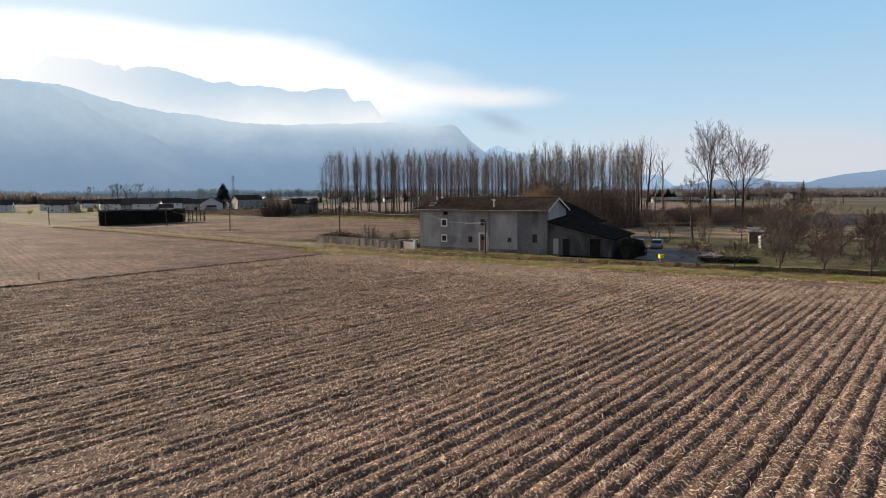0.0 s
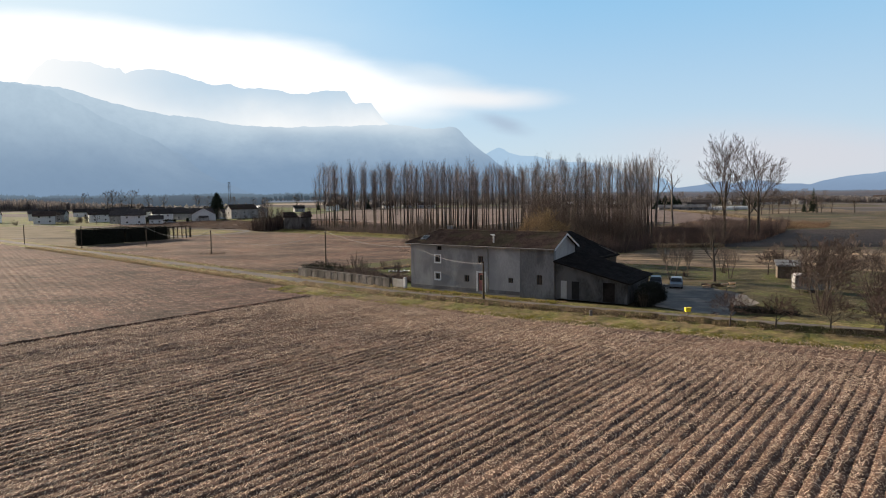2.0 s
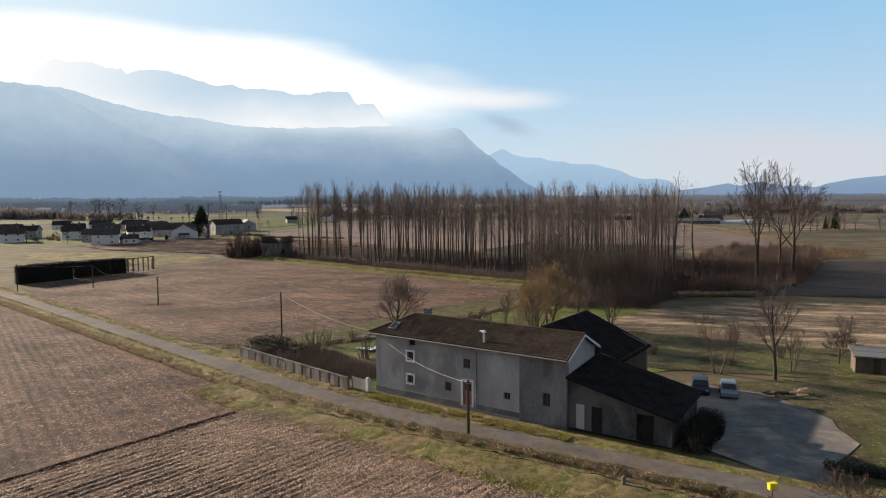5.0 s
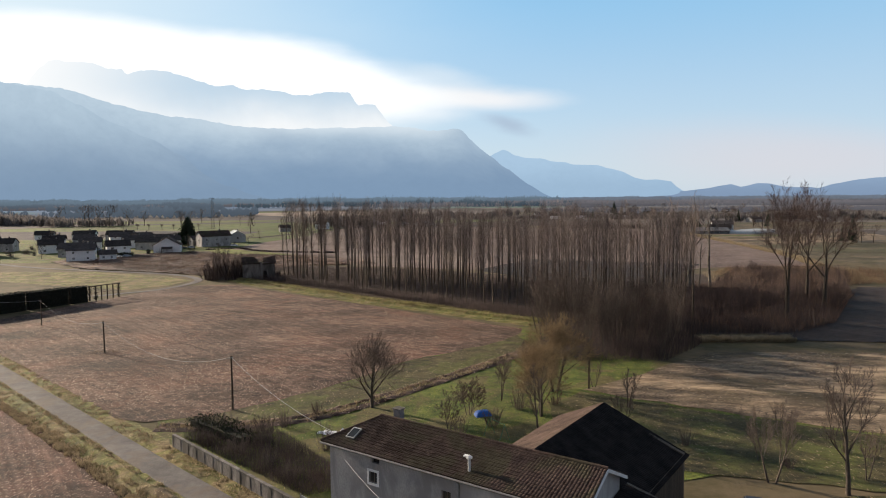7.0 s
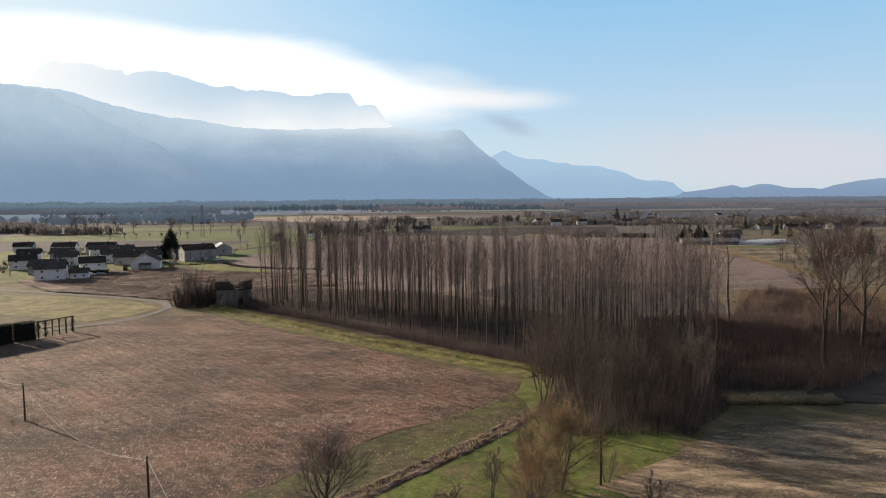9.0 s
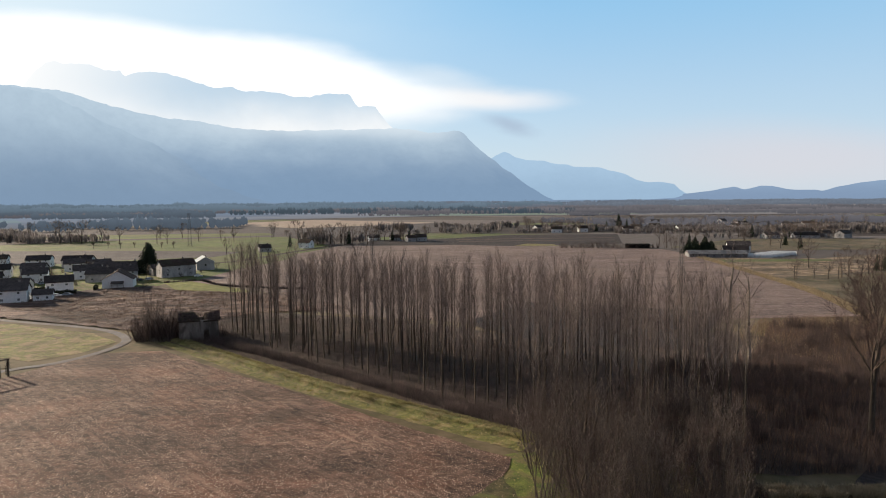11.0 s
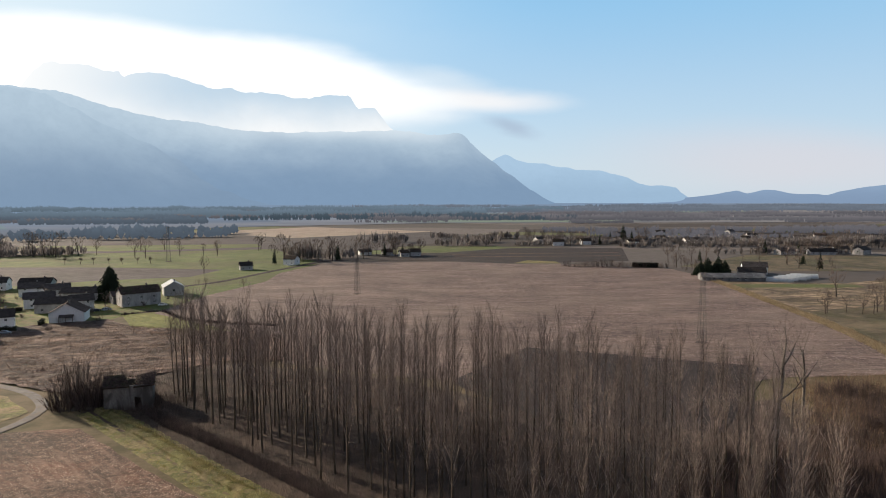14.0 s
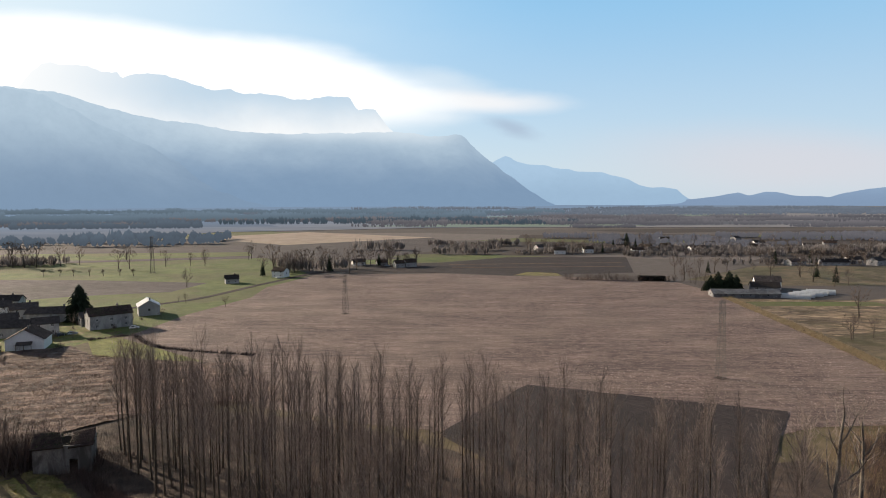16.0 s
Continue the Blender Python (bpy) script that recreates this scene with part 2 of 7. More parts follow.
# Dark tone follows the house's shade; paler patches stand for sunlit gravel.
M_GRAVEL = surface("grey_gravel", (0.125, 0.118, 0.115), (0.195, 0.18, 0.17), 2.0, c3=(0.30, 0.26, 0.22), patch=6, bump=0.5, fine=30, clod=(0.8, 0.25, 1.0))
M_BARK = surface("grey_bark", (0.055, 0.045, 0.038), (0.13, 0.105, 0.085), 0.5, stretch=(1, 1, 0.15), bump=0.6, per_object=0.5)
M_POPLAR = surface("poplar_bark", (0.036, 0.028, 0.022), (0.115, 0.090, 0.068), 0.6, stretch=(1, 1, 0.15), bump=0.5, per_object=0.5)
M_TWIG = surface("bare_twigs", (0.096, 0.074, 0.062), (0.19, 0.148, 0.124), 3, bump=0, per_object=0.45)
M_TWIG_POP = surface("poplar_twigs", (0.098, 0.074, 0.064), (0.29, 0.238, 0.212), 4, bump=0, per_object=0.5, island=1.2)
M_TWIG_YEL = surface("yellow_willow_twigs", (0.17, 0.115, 0.062), (0.32, 0.232, 0.130), 2, bump=0, per_object=0.2, island=0.7)
M_TWIG_RED = surface("red_brown_twigs", (0.062, 0.042, 0.037), (0.122, 0.084, 0.074), 2, bump=0, per_object=0.4)
M_BRAMBLE = surface("dark_brambles", (0.042, 0.030, 0.029), (0.118, 0.085, 0.079), 2.5, bump=0, island=0.9)
M_REED = surface("brown_dry_reeds", (0.10, 0.060, 0.043), (0.23, 0.155, 0.108), 6, bump=0, island=0.8, thin=0.4)
M_PALEBARK = surface("pale_lichened_bark", (0.060, 0.050, 0.043), (0.27, 0.232, 0.196), 1.2, stretch=(1, 1, 0.4), bump=0.5)
# Woods paled and greyed for distance haze; translucency lifts them further.
M_TWIG_FAR = surface("haze_greyed_woodland", (0.14, 0.126, 0.122), (0.28, 0.257, 0.25), 40, bump=0, island=0.7, fine=4, thin=0.3)
M_CONIFER = surface("dark_conifer_needles", (0.012, 0.022, 0.012), (0.035, 0.05, 0.025), 1.0, bump=0, per_object=0.4)
M_HEDGE = surface("dark_clipped_hedge", (0.008, 0.009, 0.006), (0.022, 0.022, 0.014), 0.8, bump=0, island=0.6)
M_PLASTER = surface("grey_lime_render", (0.29, 0.287, 0.290), (0.44, 0.434, 0.432), 2.2, c3=(0.25, 0.248, 0.252), patch=3.0, bump=0.25, fine=18, stretch=(1, 1, 0.5))
M_PLASTER_NEW = surface("pale_patch_render", (0.35, 0.350, 0.356), (0.47, 0.468, 0.472), 2.5, c3=(0.31, 0.311, 0.318), patch=4, bump=0.15, stretch=(1, 1, 0.5))
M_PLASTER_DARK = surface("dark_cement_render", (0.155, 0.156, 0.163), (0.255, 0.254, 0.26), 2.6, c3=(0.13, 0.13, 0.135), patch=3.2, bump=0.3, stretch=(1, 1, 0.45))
M_WHITE = surface("white_paint", (0.66, 0.67, 0.68), (0.80, 0.80, 0.80), 1.0, bump=0.1, rough=0.6)
M_TILE = surface("brown_roof_tile", (0.038, 0.027, 0.025), (0.092, 0.064, 0.056), 1.6, c3=(0.060, 0.052, 0.036), patch=3.2, bump=0.4, fine=9, spec=0.1, clod=(0.6, 0.35, 1.0))
M_TILE_RED = surface("reddish_roof_tile", (0.065, 0.045, 0.038), (0.115, 0.08, 0.066), 1.5, bump=0.3, spec=0.1, clod=(0.6, 0.3, 1.0))
M_TILE_DARK = surface("dark_brown_roof", (0.038, 0.033, 0.033), (0.085, 0.072, 0.068), 1.5, bump=0.3, per_object=0.8, spec=0.15, rough=0.9)
M_WOOD = surface("weathered_wood", (0.085, 0.065, 0.05), (0.17, 0.135, 0.105), 0.5, stretch=(1, 1, 0.2), bump=0.4)
M_POLE = surface("creosote_pole", (0.055, 0.04, 0.03), (0.10, 0.075, 0.055), 0.4, stretch=(1, 1, 0.1), bump=0.4)
# Near-black slabs stand in for dark openings.
M_DARK = surface("dark_opening", (0.012, 0.012, 0.014), (0.022, 0.021, 0.022), 0.5, bump=0)
M_DOOR = surface("faded_red_door", (0.28, 0.12, 0.12), (0.38, 0.18, 0.17), 0.5, bump=0.2)
M_METAL = surface("galvanised_metal", (0.35, 0.36, 0.37), (0.48, 0.48, 0.49), 0.6, bump=0.1, rough=0.45, metal=0.8)
M_ZINC = surface("grey_downpipe", (0.14, 0.14, 0.145), (0.22, 0.22, 0.22), 0.4, bump=0.1, rough=0.5)
M_LATTICE = surface("pylon_steel", (0.085, 0.078, 0.076), (0.15, 0.138, 0.134), 0.6, bump=0.1, rough=0.6)
M_CONCRETE = surface("stained_concrete", (0.11, 0.100, 0.094), (0.25, 0.232, 0.22), 1.2, c3=(0.085, 0.078, 0.072), patch=1.8, stretch=(1, 1, 0.35), bump=0.3)
M_YELLOW = surface("yellow_paint", (0.75, 0.62, 0.02), (0.85, 0.72, 0.04), 0.3, bump=0.05, rough=0.5)
M_BLUE = surface("blue_tarpaulin", (0.02, 0.10, 0.42), (0.04, 0.16, 0.55), 0.4, bump=0.4, rough=0.5)
M_CARPAINT = surface("silver_car_paint", (0.24, 0.28, 0.33), (0.30, 0.34, 0.39), 1.0, bump=0, rough=0.35, metal=0.4)
M_CARDARK = surface("dark_car_paint", (0.02, 0.024, 0.035), (0.03, 0.035, 0.05), 1.0, bump=0, rough=0.3)
# Near-black tone; on the barn's right slope it stands for shade.
M_NEAR_BLACK = surface("near_black_surface", (0.010, 0.009, 0.009), (0.030, 0.025, 0.024), 1.2, bump=0.4, rough=0.95, spec=0.1)
M_RUBBER = surface("tyre_rubber", (0.015, 0.015, 0.016), (0.03, 0.03, 0.03), 0.2, bump=0.2)
M_PLASTIC = surface("greenhouse_film", (0.40, 0.42, 0.43), (0.58, 0.59, 0.60), 2.0, bump=0.2, rough=0.4)
M_IVY = surface("ivy_leaves", (0.014, 0.019, 0.009), (0.042, 0.048, 0.022), 0.6, bump=0, island=0.6)


def glass_material():
    m, n = fresh("window_glass")
    b = n.t.nodes.new("ShaderNodeBsdfPrincipled")
    b.inputs["Base Color"].default_value = (0.03, 0.035, 0.04, 1)
    b.inputs["Roughness"].default_value = 0.08
    b.inputs["Specular IOR Level"].default_value = 0.6
    o = n.t.nodes.new("ShaderNodeOutputMaterial")
    n.link(b.outputs[0], o.inputs[0])
    return m


M_GLASS = glass_material()


def far_country():
    """The plain far away: a patchwork of fields."""
    m, n = fresh("valley_patchwork")
    co = n.t.nodes.new("ShaderNodeTexCoord").outputs["Object"]
    v = n.t.nodes.new("ShaderNodeTexVoronoi")
    n.link(n.mapping(co, rot=(0, 0, 0.35), scale=(0.0035, 0.008, 1)), v.inputs["Vector"])
    v.inputs["Scale"].default_value = 1.0
    s = n.t.nodes.new("ShaderNodeSeparateColor")
    n.link(v.outputs["Color"], s.inputs[0])
    col = n.mix(n.step(s.outputs[0], 0.2, 0.8), (0.095, 0.082, 0.078), (0.165, 0.143, 0.134))
    col = n.mix(n.math("GREATER_THAN", s.outputs[1], 0.78), col, (0.12, 0.13, 0.055))
    col = n.mix(n.math("GREATER_THAN", s.outputs[2], 0.76), col, (0.06, 0.048, 0.043))
    grain = n.noise(co, 0.12, 6, 0.65)
    col = n.mix(n.step(grain, 0.35, 0.7), n.mix(0.3, col, (0.05, 0.04, 0.03)), col)
    near = n.noise(co, 0.09, 6, 0.7)
    meadow = n.mix(n.step(near, 0.35, 0.62), (0.075, 0.066, 0.032), (0.15, 0.115, 0.07))
    sp = n.t.nodes.new("ShaderNodeSeparateXYZ")
    n.link(co, sp.inputs[0])
    col = n.mix(n.step(sp.outputs[1], 380, 480), meadow, col)
    b = n.t.nodes.new("ShaderNodeBsdfPrincipled")
    n.put(b.inputs["Base Color"], col)
    b.inputs["Roughness"].default_value = 0.95
    b.inputs["Specular IOR Level"].default_value = 0.2
    bp = n.t.nodes.new("ShaderNodeBump")
    bp.inputs["Strength"].default_value, bp.inputs["Distance"].default_value = 0.6, 0.6
    n.link(grain, bp.inputs["Height"])
    n.link(bp.outputs[0], b.inputs["Normal"])
    o = n.t.nodes.new("ShaderNodeOutputMaterial")
    n.link(b.outputs[0], o.inputs[0])
    return m


M_COUNTRY = far_country()


# ---------------------------------------------------------------- ground plan
def site(x, y):
    """From the drawn plan to the world: the plan's distances shorten beyond the farmhouse. Gives x, y and the local scale."""
    u = max(0.0, y - 114.0)
    s = u / (u + 900.0)
    x2 = x + u * (-0.01136 + 0.01415 * s) + x * s * (-0.25413 + -0.21093 * s)
    y2 = y + 0.23 * x * s * (1 - s) + u * (-0.08234 + 0.20620 * s + -0.75006 * s * s)
    near = min(1.0, max(0.0, (y - 125.0) / 45.0))
    return x2, y2, 1.0 + near * ((y2 - 95.0) / (y - 95.0) - 1.0 if y > 125 else 0.0)


def plan(line):
    """A line or outline of the plan, in the world."""
    return [site(*p[:2])[:2] for p in line]


# ---------------------------------------------------------------- mesh helpers
def mesh(name, verts, faces, material, smooth=False):
    me = bpy.data.meshes.new(name)
    me.from_pydata(verts, [], faces)
    me.materials.append(material)
    if smooth:
        me.polygons.foreach_set("use_smooth", [True] * len(me.polygons))
    me.update()
    return me


def thing(name, label, category, group="", m=None, kind=""):
    ob = tagged(new(name), label, category, group, kind)
    if m is not None:
        x, y, k = site(m.translation.x, m.translation.y)
        ob.matrix_world = Matrix.Translation((x, y, m.translation.z * k)) @ Matrix.Translation(-m.translation) @ m @ Matrix.Scale(k, 4)
    return ob


def part(name, data, parent=None, label="", m=None):
    ob = new(name, data)
    if parent is not None:
        ob.parent = parent
    if m is not None:
        ob.matrix_local = m
    if label:
        ob["label"] = label
    return ob


class Soup:
    """Verts and faces gathered into one mesh."""

    def __init__(self):
        self.v, self.f = [], []

    def box(self, x0, y0, z0, x1, y1, z1, m=None):
        k = len(self.v)
        pts = [Vector(p) for p in ((x0, y0, z0), (x1, y0, z0), (x1, y1, z0), (x0, y1, z0), (x0, y0, z1), (x1, y0, z1), (x1, y1, z1), (x0, y1, z1))]
        self.v += [tuple(m @ p) if m else tuple(p) for p in pts]
        self.f += [tuple(k + i for i in q) for q in ((0, 3, 2, 1), (4, 5, 6, 7), (0, 1, 5, 4), (1, 2, 6, 5), (2, 3, 7, 6), (3, 0, 4, 7))]
        return self

    def tube(self, pts, radii, sides=3, cap=False):
        k = len(self.v)
        n = len(pts)
        for i in range(n):
            a, b = pts[max(i - 1, 0)], pts[min(i + 1, n - 1)]
            d = (b[0] - a[0], b[1] - a[1], b[2] - a[2])
            l = math.sqrt(d[0] * d[0] + d[1] * d[1] + d[2] * d[2]) or 1
            d = (d[0] / l, d[1] / l, d[2] / l)
            if abs(d[2]) < 0.95:
                e = (-d[1], d[0], 0.0)
            else:
                e = (0.0, -d[2], d[1])
            l = math.sqrt(e[0] ** 2 + e[1] ** 2 + e[2] ** 2) or 1
            e = (e[0] / l, e[1] / l, e[2] / l)
            g = (d[1] * e[2] - d[2] * e[1], d[2] * e[0] - d[0] * e[2], d[0] * e[1] - d[1] * e[0])
            if i == n - 1 and radii[i] < 1e-4:
                self.v.append(tuple(pts[i]))
                continue
            for s in range(sides):
                a2 = 2 * math.pi * s / sides
                c, q = math.cos(a2) * radii[i], math.sin(a2) * radii[i]
                self.v.append((pts[i][0] + e[0] * c + g[0] * q, pts[i][1] + e[1] * c + g[1] * q, pts[i][2] + e[2] * c + g[2] * q))
        for i in range(n - 1):
            for s in range(sides):
                t = (s + 1) % sides
                a, b = k + i * sides + s, k + i * sides + t
                if i == n - 2 and radii[n - 1] < 1e-4:
                    self.f.append((a, b, k + (n - 1) * sides))
                else:
                    self.f.append((a, b, b + sides, a + sides))
        if cap and radii[n - 1] >= 1e-4:
            self.f.append(tuple(k + (n - 1) * sides + s for s in range(sides)))
        return self

    def quad(self, a, b, c, d):
        k = len(self.v)
        self.v += [tuple(a), tuple(b), tuple(c), tuple(d)]
        self.f.append((k, k + 1, k + 2, k + 3))
        return self

    def prism(self, outline, z0, z1):
        """Upright prism over an outline of (x, y)."""
        k, n = len(self.v), len(outline)
        self.v += [(x, y, z0) for x, y in outline] + [(x, y, z1) for x, y in outline]
        self.f += [(k + i, k + (i + 1) % n, k + n + (i + 1) % n, k + n + i) for i in range(n)]
        self.f += [tuple(k + n + i for i in range(n)), tuple(k + n - 1 - i for i in range(n))]
        return self

    def mesh(self, name, material, smooth=False):
        return mesh(name, self.v, self.f, material, smooth)


def sheet(name, outline, z, material, step=0.0, rough=0.0, label="", category="", kind="structure"):
    """A field or lawn over an outline, as a thin uneven sheet."""
    bm = bmesh.new()
    vs = [bm.verts.new((x, y, z)) for x, y in plan(outline)]
    bm.faces.new(vs)
    if step:
        bmesh.ops.triangulate(bm, faces=bm.faces[:])
        for _ in range(7):
            long = [e for e in bm.edges if e.calc_length() > step]
            if not long:
                break
            bmesh.ops.subdivide_edges(bm, edges=long, cuts=1)
            bmesh.ops.triangulate(bm, faces=bm.faces[:])
        for v in bm.verts:
            if v.is_boundary and step <= 6:
                v.co.x += 0.9 * noise.noise(v.co * 0.31) + 0.4 * noise.noise(v.co * 1.3)
                v.co.y += 0.9 * noise.noise(v.co * 0.27 + Vector((9, 3, 0))) + 0.4 * noise.noise(v.co * 1.2 + Vector((2, 7, 0)))
            v.co.z += rough * (noise.noise(v.co * 0.35) + 0.6 * noise.noise(v.co * 1.1))
    bm.normal_update()
    for f in bm.faces:
        if f.normal.z < 0:
            f.normal_flip()
    me = bpy.data.meshes.new(name)
    bm.to_mesh(me)
    bm.free()
    me.materials.append(material)
    return tagged(new(name, me), label, category, "", kind)


def ribbon(name, line, profile, material, label="", category="", kind="structure", step=2.0, rough=0.03):
    """A band along a line of (x, y): profile is a list of (offset to the right, z)."""
    pts = smooth_line(plan(line), step)
    v, f = [], []
    n = len(profile)
    for i, (x, y) in enumerate(pts):
        a, b = pts[max(i - 1, 0)], pts[min(i + 1, len(pts) - 1)]
        d = Vector((b[0] - a[0], b[1] - a[1])).normalized()
        for o, z in profile:
            q = Vector((x + d.y * o, y - d.x * o, 0))
            v.append((q.x, q.y, z + rough * noise.noise(q * 0.8) + rough * 0.7 * noise.noise(q * 2.3)))
    for i in range(len(pts) - 1):
        for j in range(n - 1):
            a = i * n + j
            f.append((a, a + n, a + n + 1, a + 1))
    me = mesh(name, v, f, material)
    up = sum(p.normal.z for p in me.polygons)
    if up < 0:
        me.flip_normals()
    return tagged(new(name, me), label, category, "", kind)


def smooth_line(line, step):
    """Points every step metres along a rounded line."""
    out = []
    P = [Vector(p) for p in line]
    for i in range(len(P) - 1):
        p0, p1, p2, p3 = P[max(i - 1, 0)], P[i], P[i + 1], P[min(i + 2, len(P) - 1)]
        k = max(1, int((p2 - p1).length / step))
        for j in range(k):
            t = j / k
            q = 0.5 * ((2 * p1) + (p2 - p0) * t + (2 * p0 - 5 * p1 + 4 * p2 - p3) * t * t + (3 * p1 - p0 - 3 * p2 + p3) * t ** 3)
            out.append((q.x, q.y))
    out.append(tuple(P[-1]))
    return out


def inside(x, y, poly):
    c, n = False, len(poly)
    for i in range(n):
        (x1, y1), (x2, y2) = poly[i], poly[(i + 1) % n]
        if (y1 > y) != (y2 > y) and x < (x2 - x1) * (y - y1) / (y2 - y1) + x1:
            c = not c
    return c


# ---------------------------------------------------------------- ground
disc = [(4900 * math.cos(i * math.pi / 48), 4900 * math.sin(i * math.pi / 48)) for i in range(96)]
tagged(new("ground", mesh("ground", [(x, y, 0) for x, y in disc], [tuple(range(96))], M_COUNTRY)), "flat winter valley floor with fields and meadows", "ground", "", "structure")

ROW = radians(52.3)                                    # direction of the drilled rows
RD, RP = Vector((math.cos(ROW), math.sin(ROW))), Vector((math.sin(ROW), -math.cos(ROW)))


def near_field():
    """The stubble field under the camera: ridged rows 0.8 m apart, flattening out at the headland."""
    gap, s0, s1, r0, r1 = 0.8, -12.0, 77.0, -79.0, 22.0
    ns, nr = int((s1 - s0) / 0.75), int((r1 - r0) / 0.1333)
    v, f = [], []
    shape = (0.0, 0.55, 0.95, 1.0, 0.9, 0.45)
    rnd = random.Random(4)
    rowh = [rnd.uniform(0.55, 1.25) for i in range(nr // 6 + 2)]
    cut = [rnd.choice((0.0, 0.0, 0.0, 0.3, 0.9, 1.8)) for i in range(nr // 6 + 2)]
    for i in range(ns + 1):
        for j in range(nr + 1):
            r = r0 + (r1 - r0) * j / nr
            s = s0 + (s1 + 0.13 * max(0, r + 45) + 3.4 * max(0, 1 - (r + 79) / 30) - s0) * i / ns
            wob = 0.10 * noise.noise(Vector((s * 0.12, (j // 6) * 3.1, 0)))
            p = RD * s + RP * (r + wob)
            fade = min(1, max(0, (70 + 4 * noise.noise(Vector((r * 0.2, 0, 3))) - s) / 7))
            q = Vector((p.x, p.y, 0))
            h = 0.115 * (shape[j % 6] - (cut[j // 6] if j % 6 == 0 else 0)) * rowh[j // 6] * (0.25 + 0.75 * fade) * (0.8 + 0.5 * noise.noise(q * 0.9))
            h += 0.065 * noise.noise(q * 2.7) + 0.05 * noise.noise(q * 0.3)
            v.append((p.x, p.y, 0.10 + h))
    n = nr + 1
    for i in range(ns):
        for j in range(nr):
            a = i * n + j
            f.append((a, a + 1, a + n + 1, a + n))
    me = mesh("maize_stubble_field", v, f, M_STUBBLE)
    if me.polygons[0].normal.z < 0:
        me.flip_normals()
    tagged(new("maize_stubble_field", me), "harvested maize field with ridged brown stubble rows", "field", "", "structure")


near_field()

def ridge_phase(r):
    """0 in a furrow to 1 on a ridge's back."""
    return 0.5 - 0.5 * np.cos(2 * np.pi * (r + 79.0) / 0.8)


def straw():
    """Broken straw and chaff, thickest on the ridges, and cut stalks still standing in their rows."""
    q = np.random.default_rng(8)
    n = 560000
    a = -8 + 84 * q.random(n) ** 1.35
    r = q.uniform(-79, 14, n)
    keep = q.random(n) < (0.16 + 0.84 * ridge_phase(r)) * (0.50 + 0.50 * np.clip((r + 62) / 52, 0, 1) + 0.35 * np.clip((a - 45) / 25, 0, 1))
    a, r = a[keep], r[keep]
    n = len(a)
    x, y = RD.x * a + RP.x * r, RD.y * a + RP.y * r
    ln = q.uniform(0.04, 0.17, n) * (1 + 0.5 * (q.random(n) < 0.12)) * (1 + 0.006 * (a + 8))
    wd = q.uniform(0.012, 0.032, n) * (1 + 0.006 * (a + 8))
    t, e = q.uniform(0, 2 * np.pi, n), q.uniform(-0.05, 0.7, n)
    z = 0.13 + 0.05 * ridge_phase(r) + q.uniform(0, 0.11, n)
    o = np.stack([x, y, z], 1)
    d = np.stack([np.cos(t) * np.cos(e), np.sin(t) * np.cos(e), np.sin(e)], 1) * ln[:, None]
    g = np.stack([-np.sin(t), np.cos(t), np.full(n, 0.3)], 1) * wd[:, None]
    verts = np.stack([o, o + g, o + d + g, o + d], 1).reshape(-1, 3)
    s = Soup()
    s.v, s.f = verts.tolist(), np.arange(4 * n).reshape(-1, 4).tolist()
    rnd = random.Random(8)
    for _ in range(26000):
        a, r = -8 + 80 * rnd.random() ** 1.3, rnd.randrange(126) * 0.8 - 79 + 0.4 + rnd.gauss(0, 0.12)
        p = RD * a + RP * r
        s.tube([(p.x, p.y, 0.12), (p.x + rnd.uniform(-0.06, 0.06), p.y + rnd.uniform(-0.06, 0.06), 0.26 + rnd.uniform(0, 0.10))], [0.016, 0.0], 3)
    tagged(new("straw", s.mesh("straw", M_STRAW)), "pale broken maize straw lying on the stubble", "straw", "", "stuff")


straw()

P_LEFT = [(-15.8, 109.6), (-18.6, 114.6), (-28.2, 127.2), (-58.6, 157.8), (-87.2, 186.2), (-109.2, 208), (-150, 246), (-230, 330), (-420, 300), (-420, -120), (-150, -70), (-79.0, 28.0)]
sheet("left_stubble_field", P_LEFT, 0.06, M_LEFTFIELD, 6, 0.10, "smoother reddish-brown stubble field beyond a furrow", "field")
ribbon("furrow", [(-79, 28), (-46, 70.2), (-32.7, 87.3), (-16.4, 108.4)], [(-1.5, 0.08), (-0.9, 0.25), (0.0, 0.30), (0.4, 0.06), (0.65, 0.05), (1.0, 0.10)], M_LEFTFIELD, "ploughed ridge and furrow between two fields", "furrow", step=0.7, rough=0.10)

ROAD = [(-420, 470), (-240, 336), (-160, 262), (-112, 215.5), (-87, 192), (-58, 163.5), (-29, 134.5), (-18, 123.5), (-9, 114.8), (-1.7, 109), (7.2, 103.2), (16, 97.8), (25.3, 92.3), (33, 87.6), (45, 81.3), (70, 69), (120, 44), (300, -46)]
ribbon("road", ROAD, [(-1.55, 0.05), (-1.4, 0.12), (0, 0.15), (1.4, 0.12), (1.55, 0.05)], M_ROAD, "narrow worn grey country road", "road", rough=0.015)
ribbon("near_verge", ROAD[7:], [(9.4, 0.02), (7.4, 0.10), (6.0, 0.18), (5.2, 0.30), (4.5, 0.26), (4.0, 0.02), (3.4, 0.02), (3.0, 0.50), (2.5, 0.48), (2.1, 0.26), (1.5, 0.09)], M_VERGE, "grassy verge with a steep ditch bank beside the road", "verge", step=0.6, rough=0.13)
ribbon("left_verge", ROAD[2:8], [(4.4, 0.02), (3.4, 0.16), (2.6, 0.30), (2.2, 0.12), (1.5, 0.09)], M_VERGE, "narrow dry verge between road and stubble", "verge", step=0.8, rough=0.12)
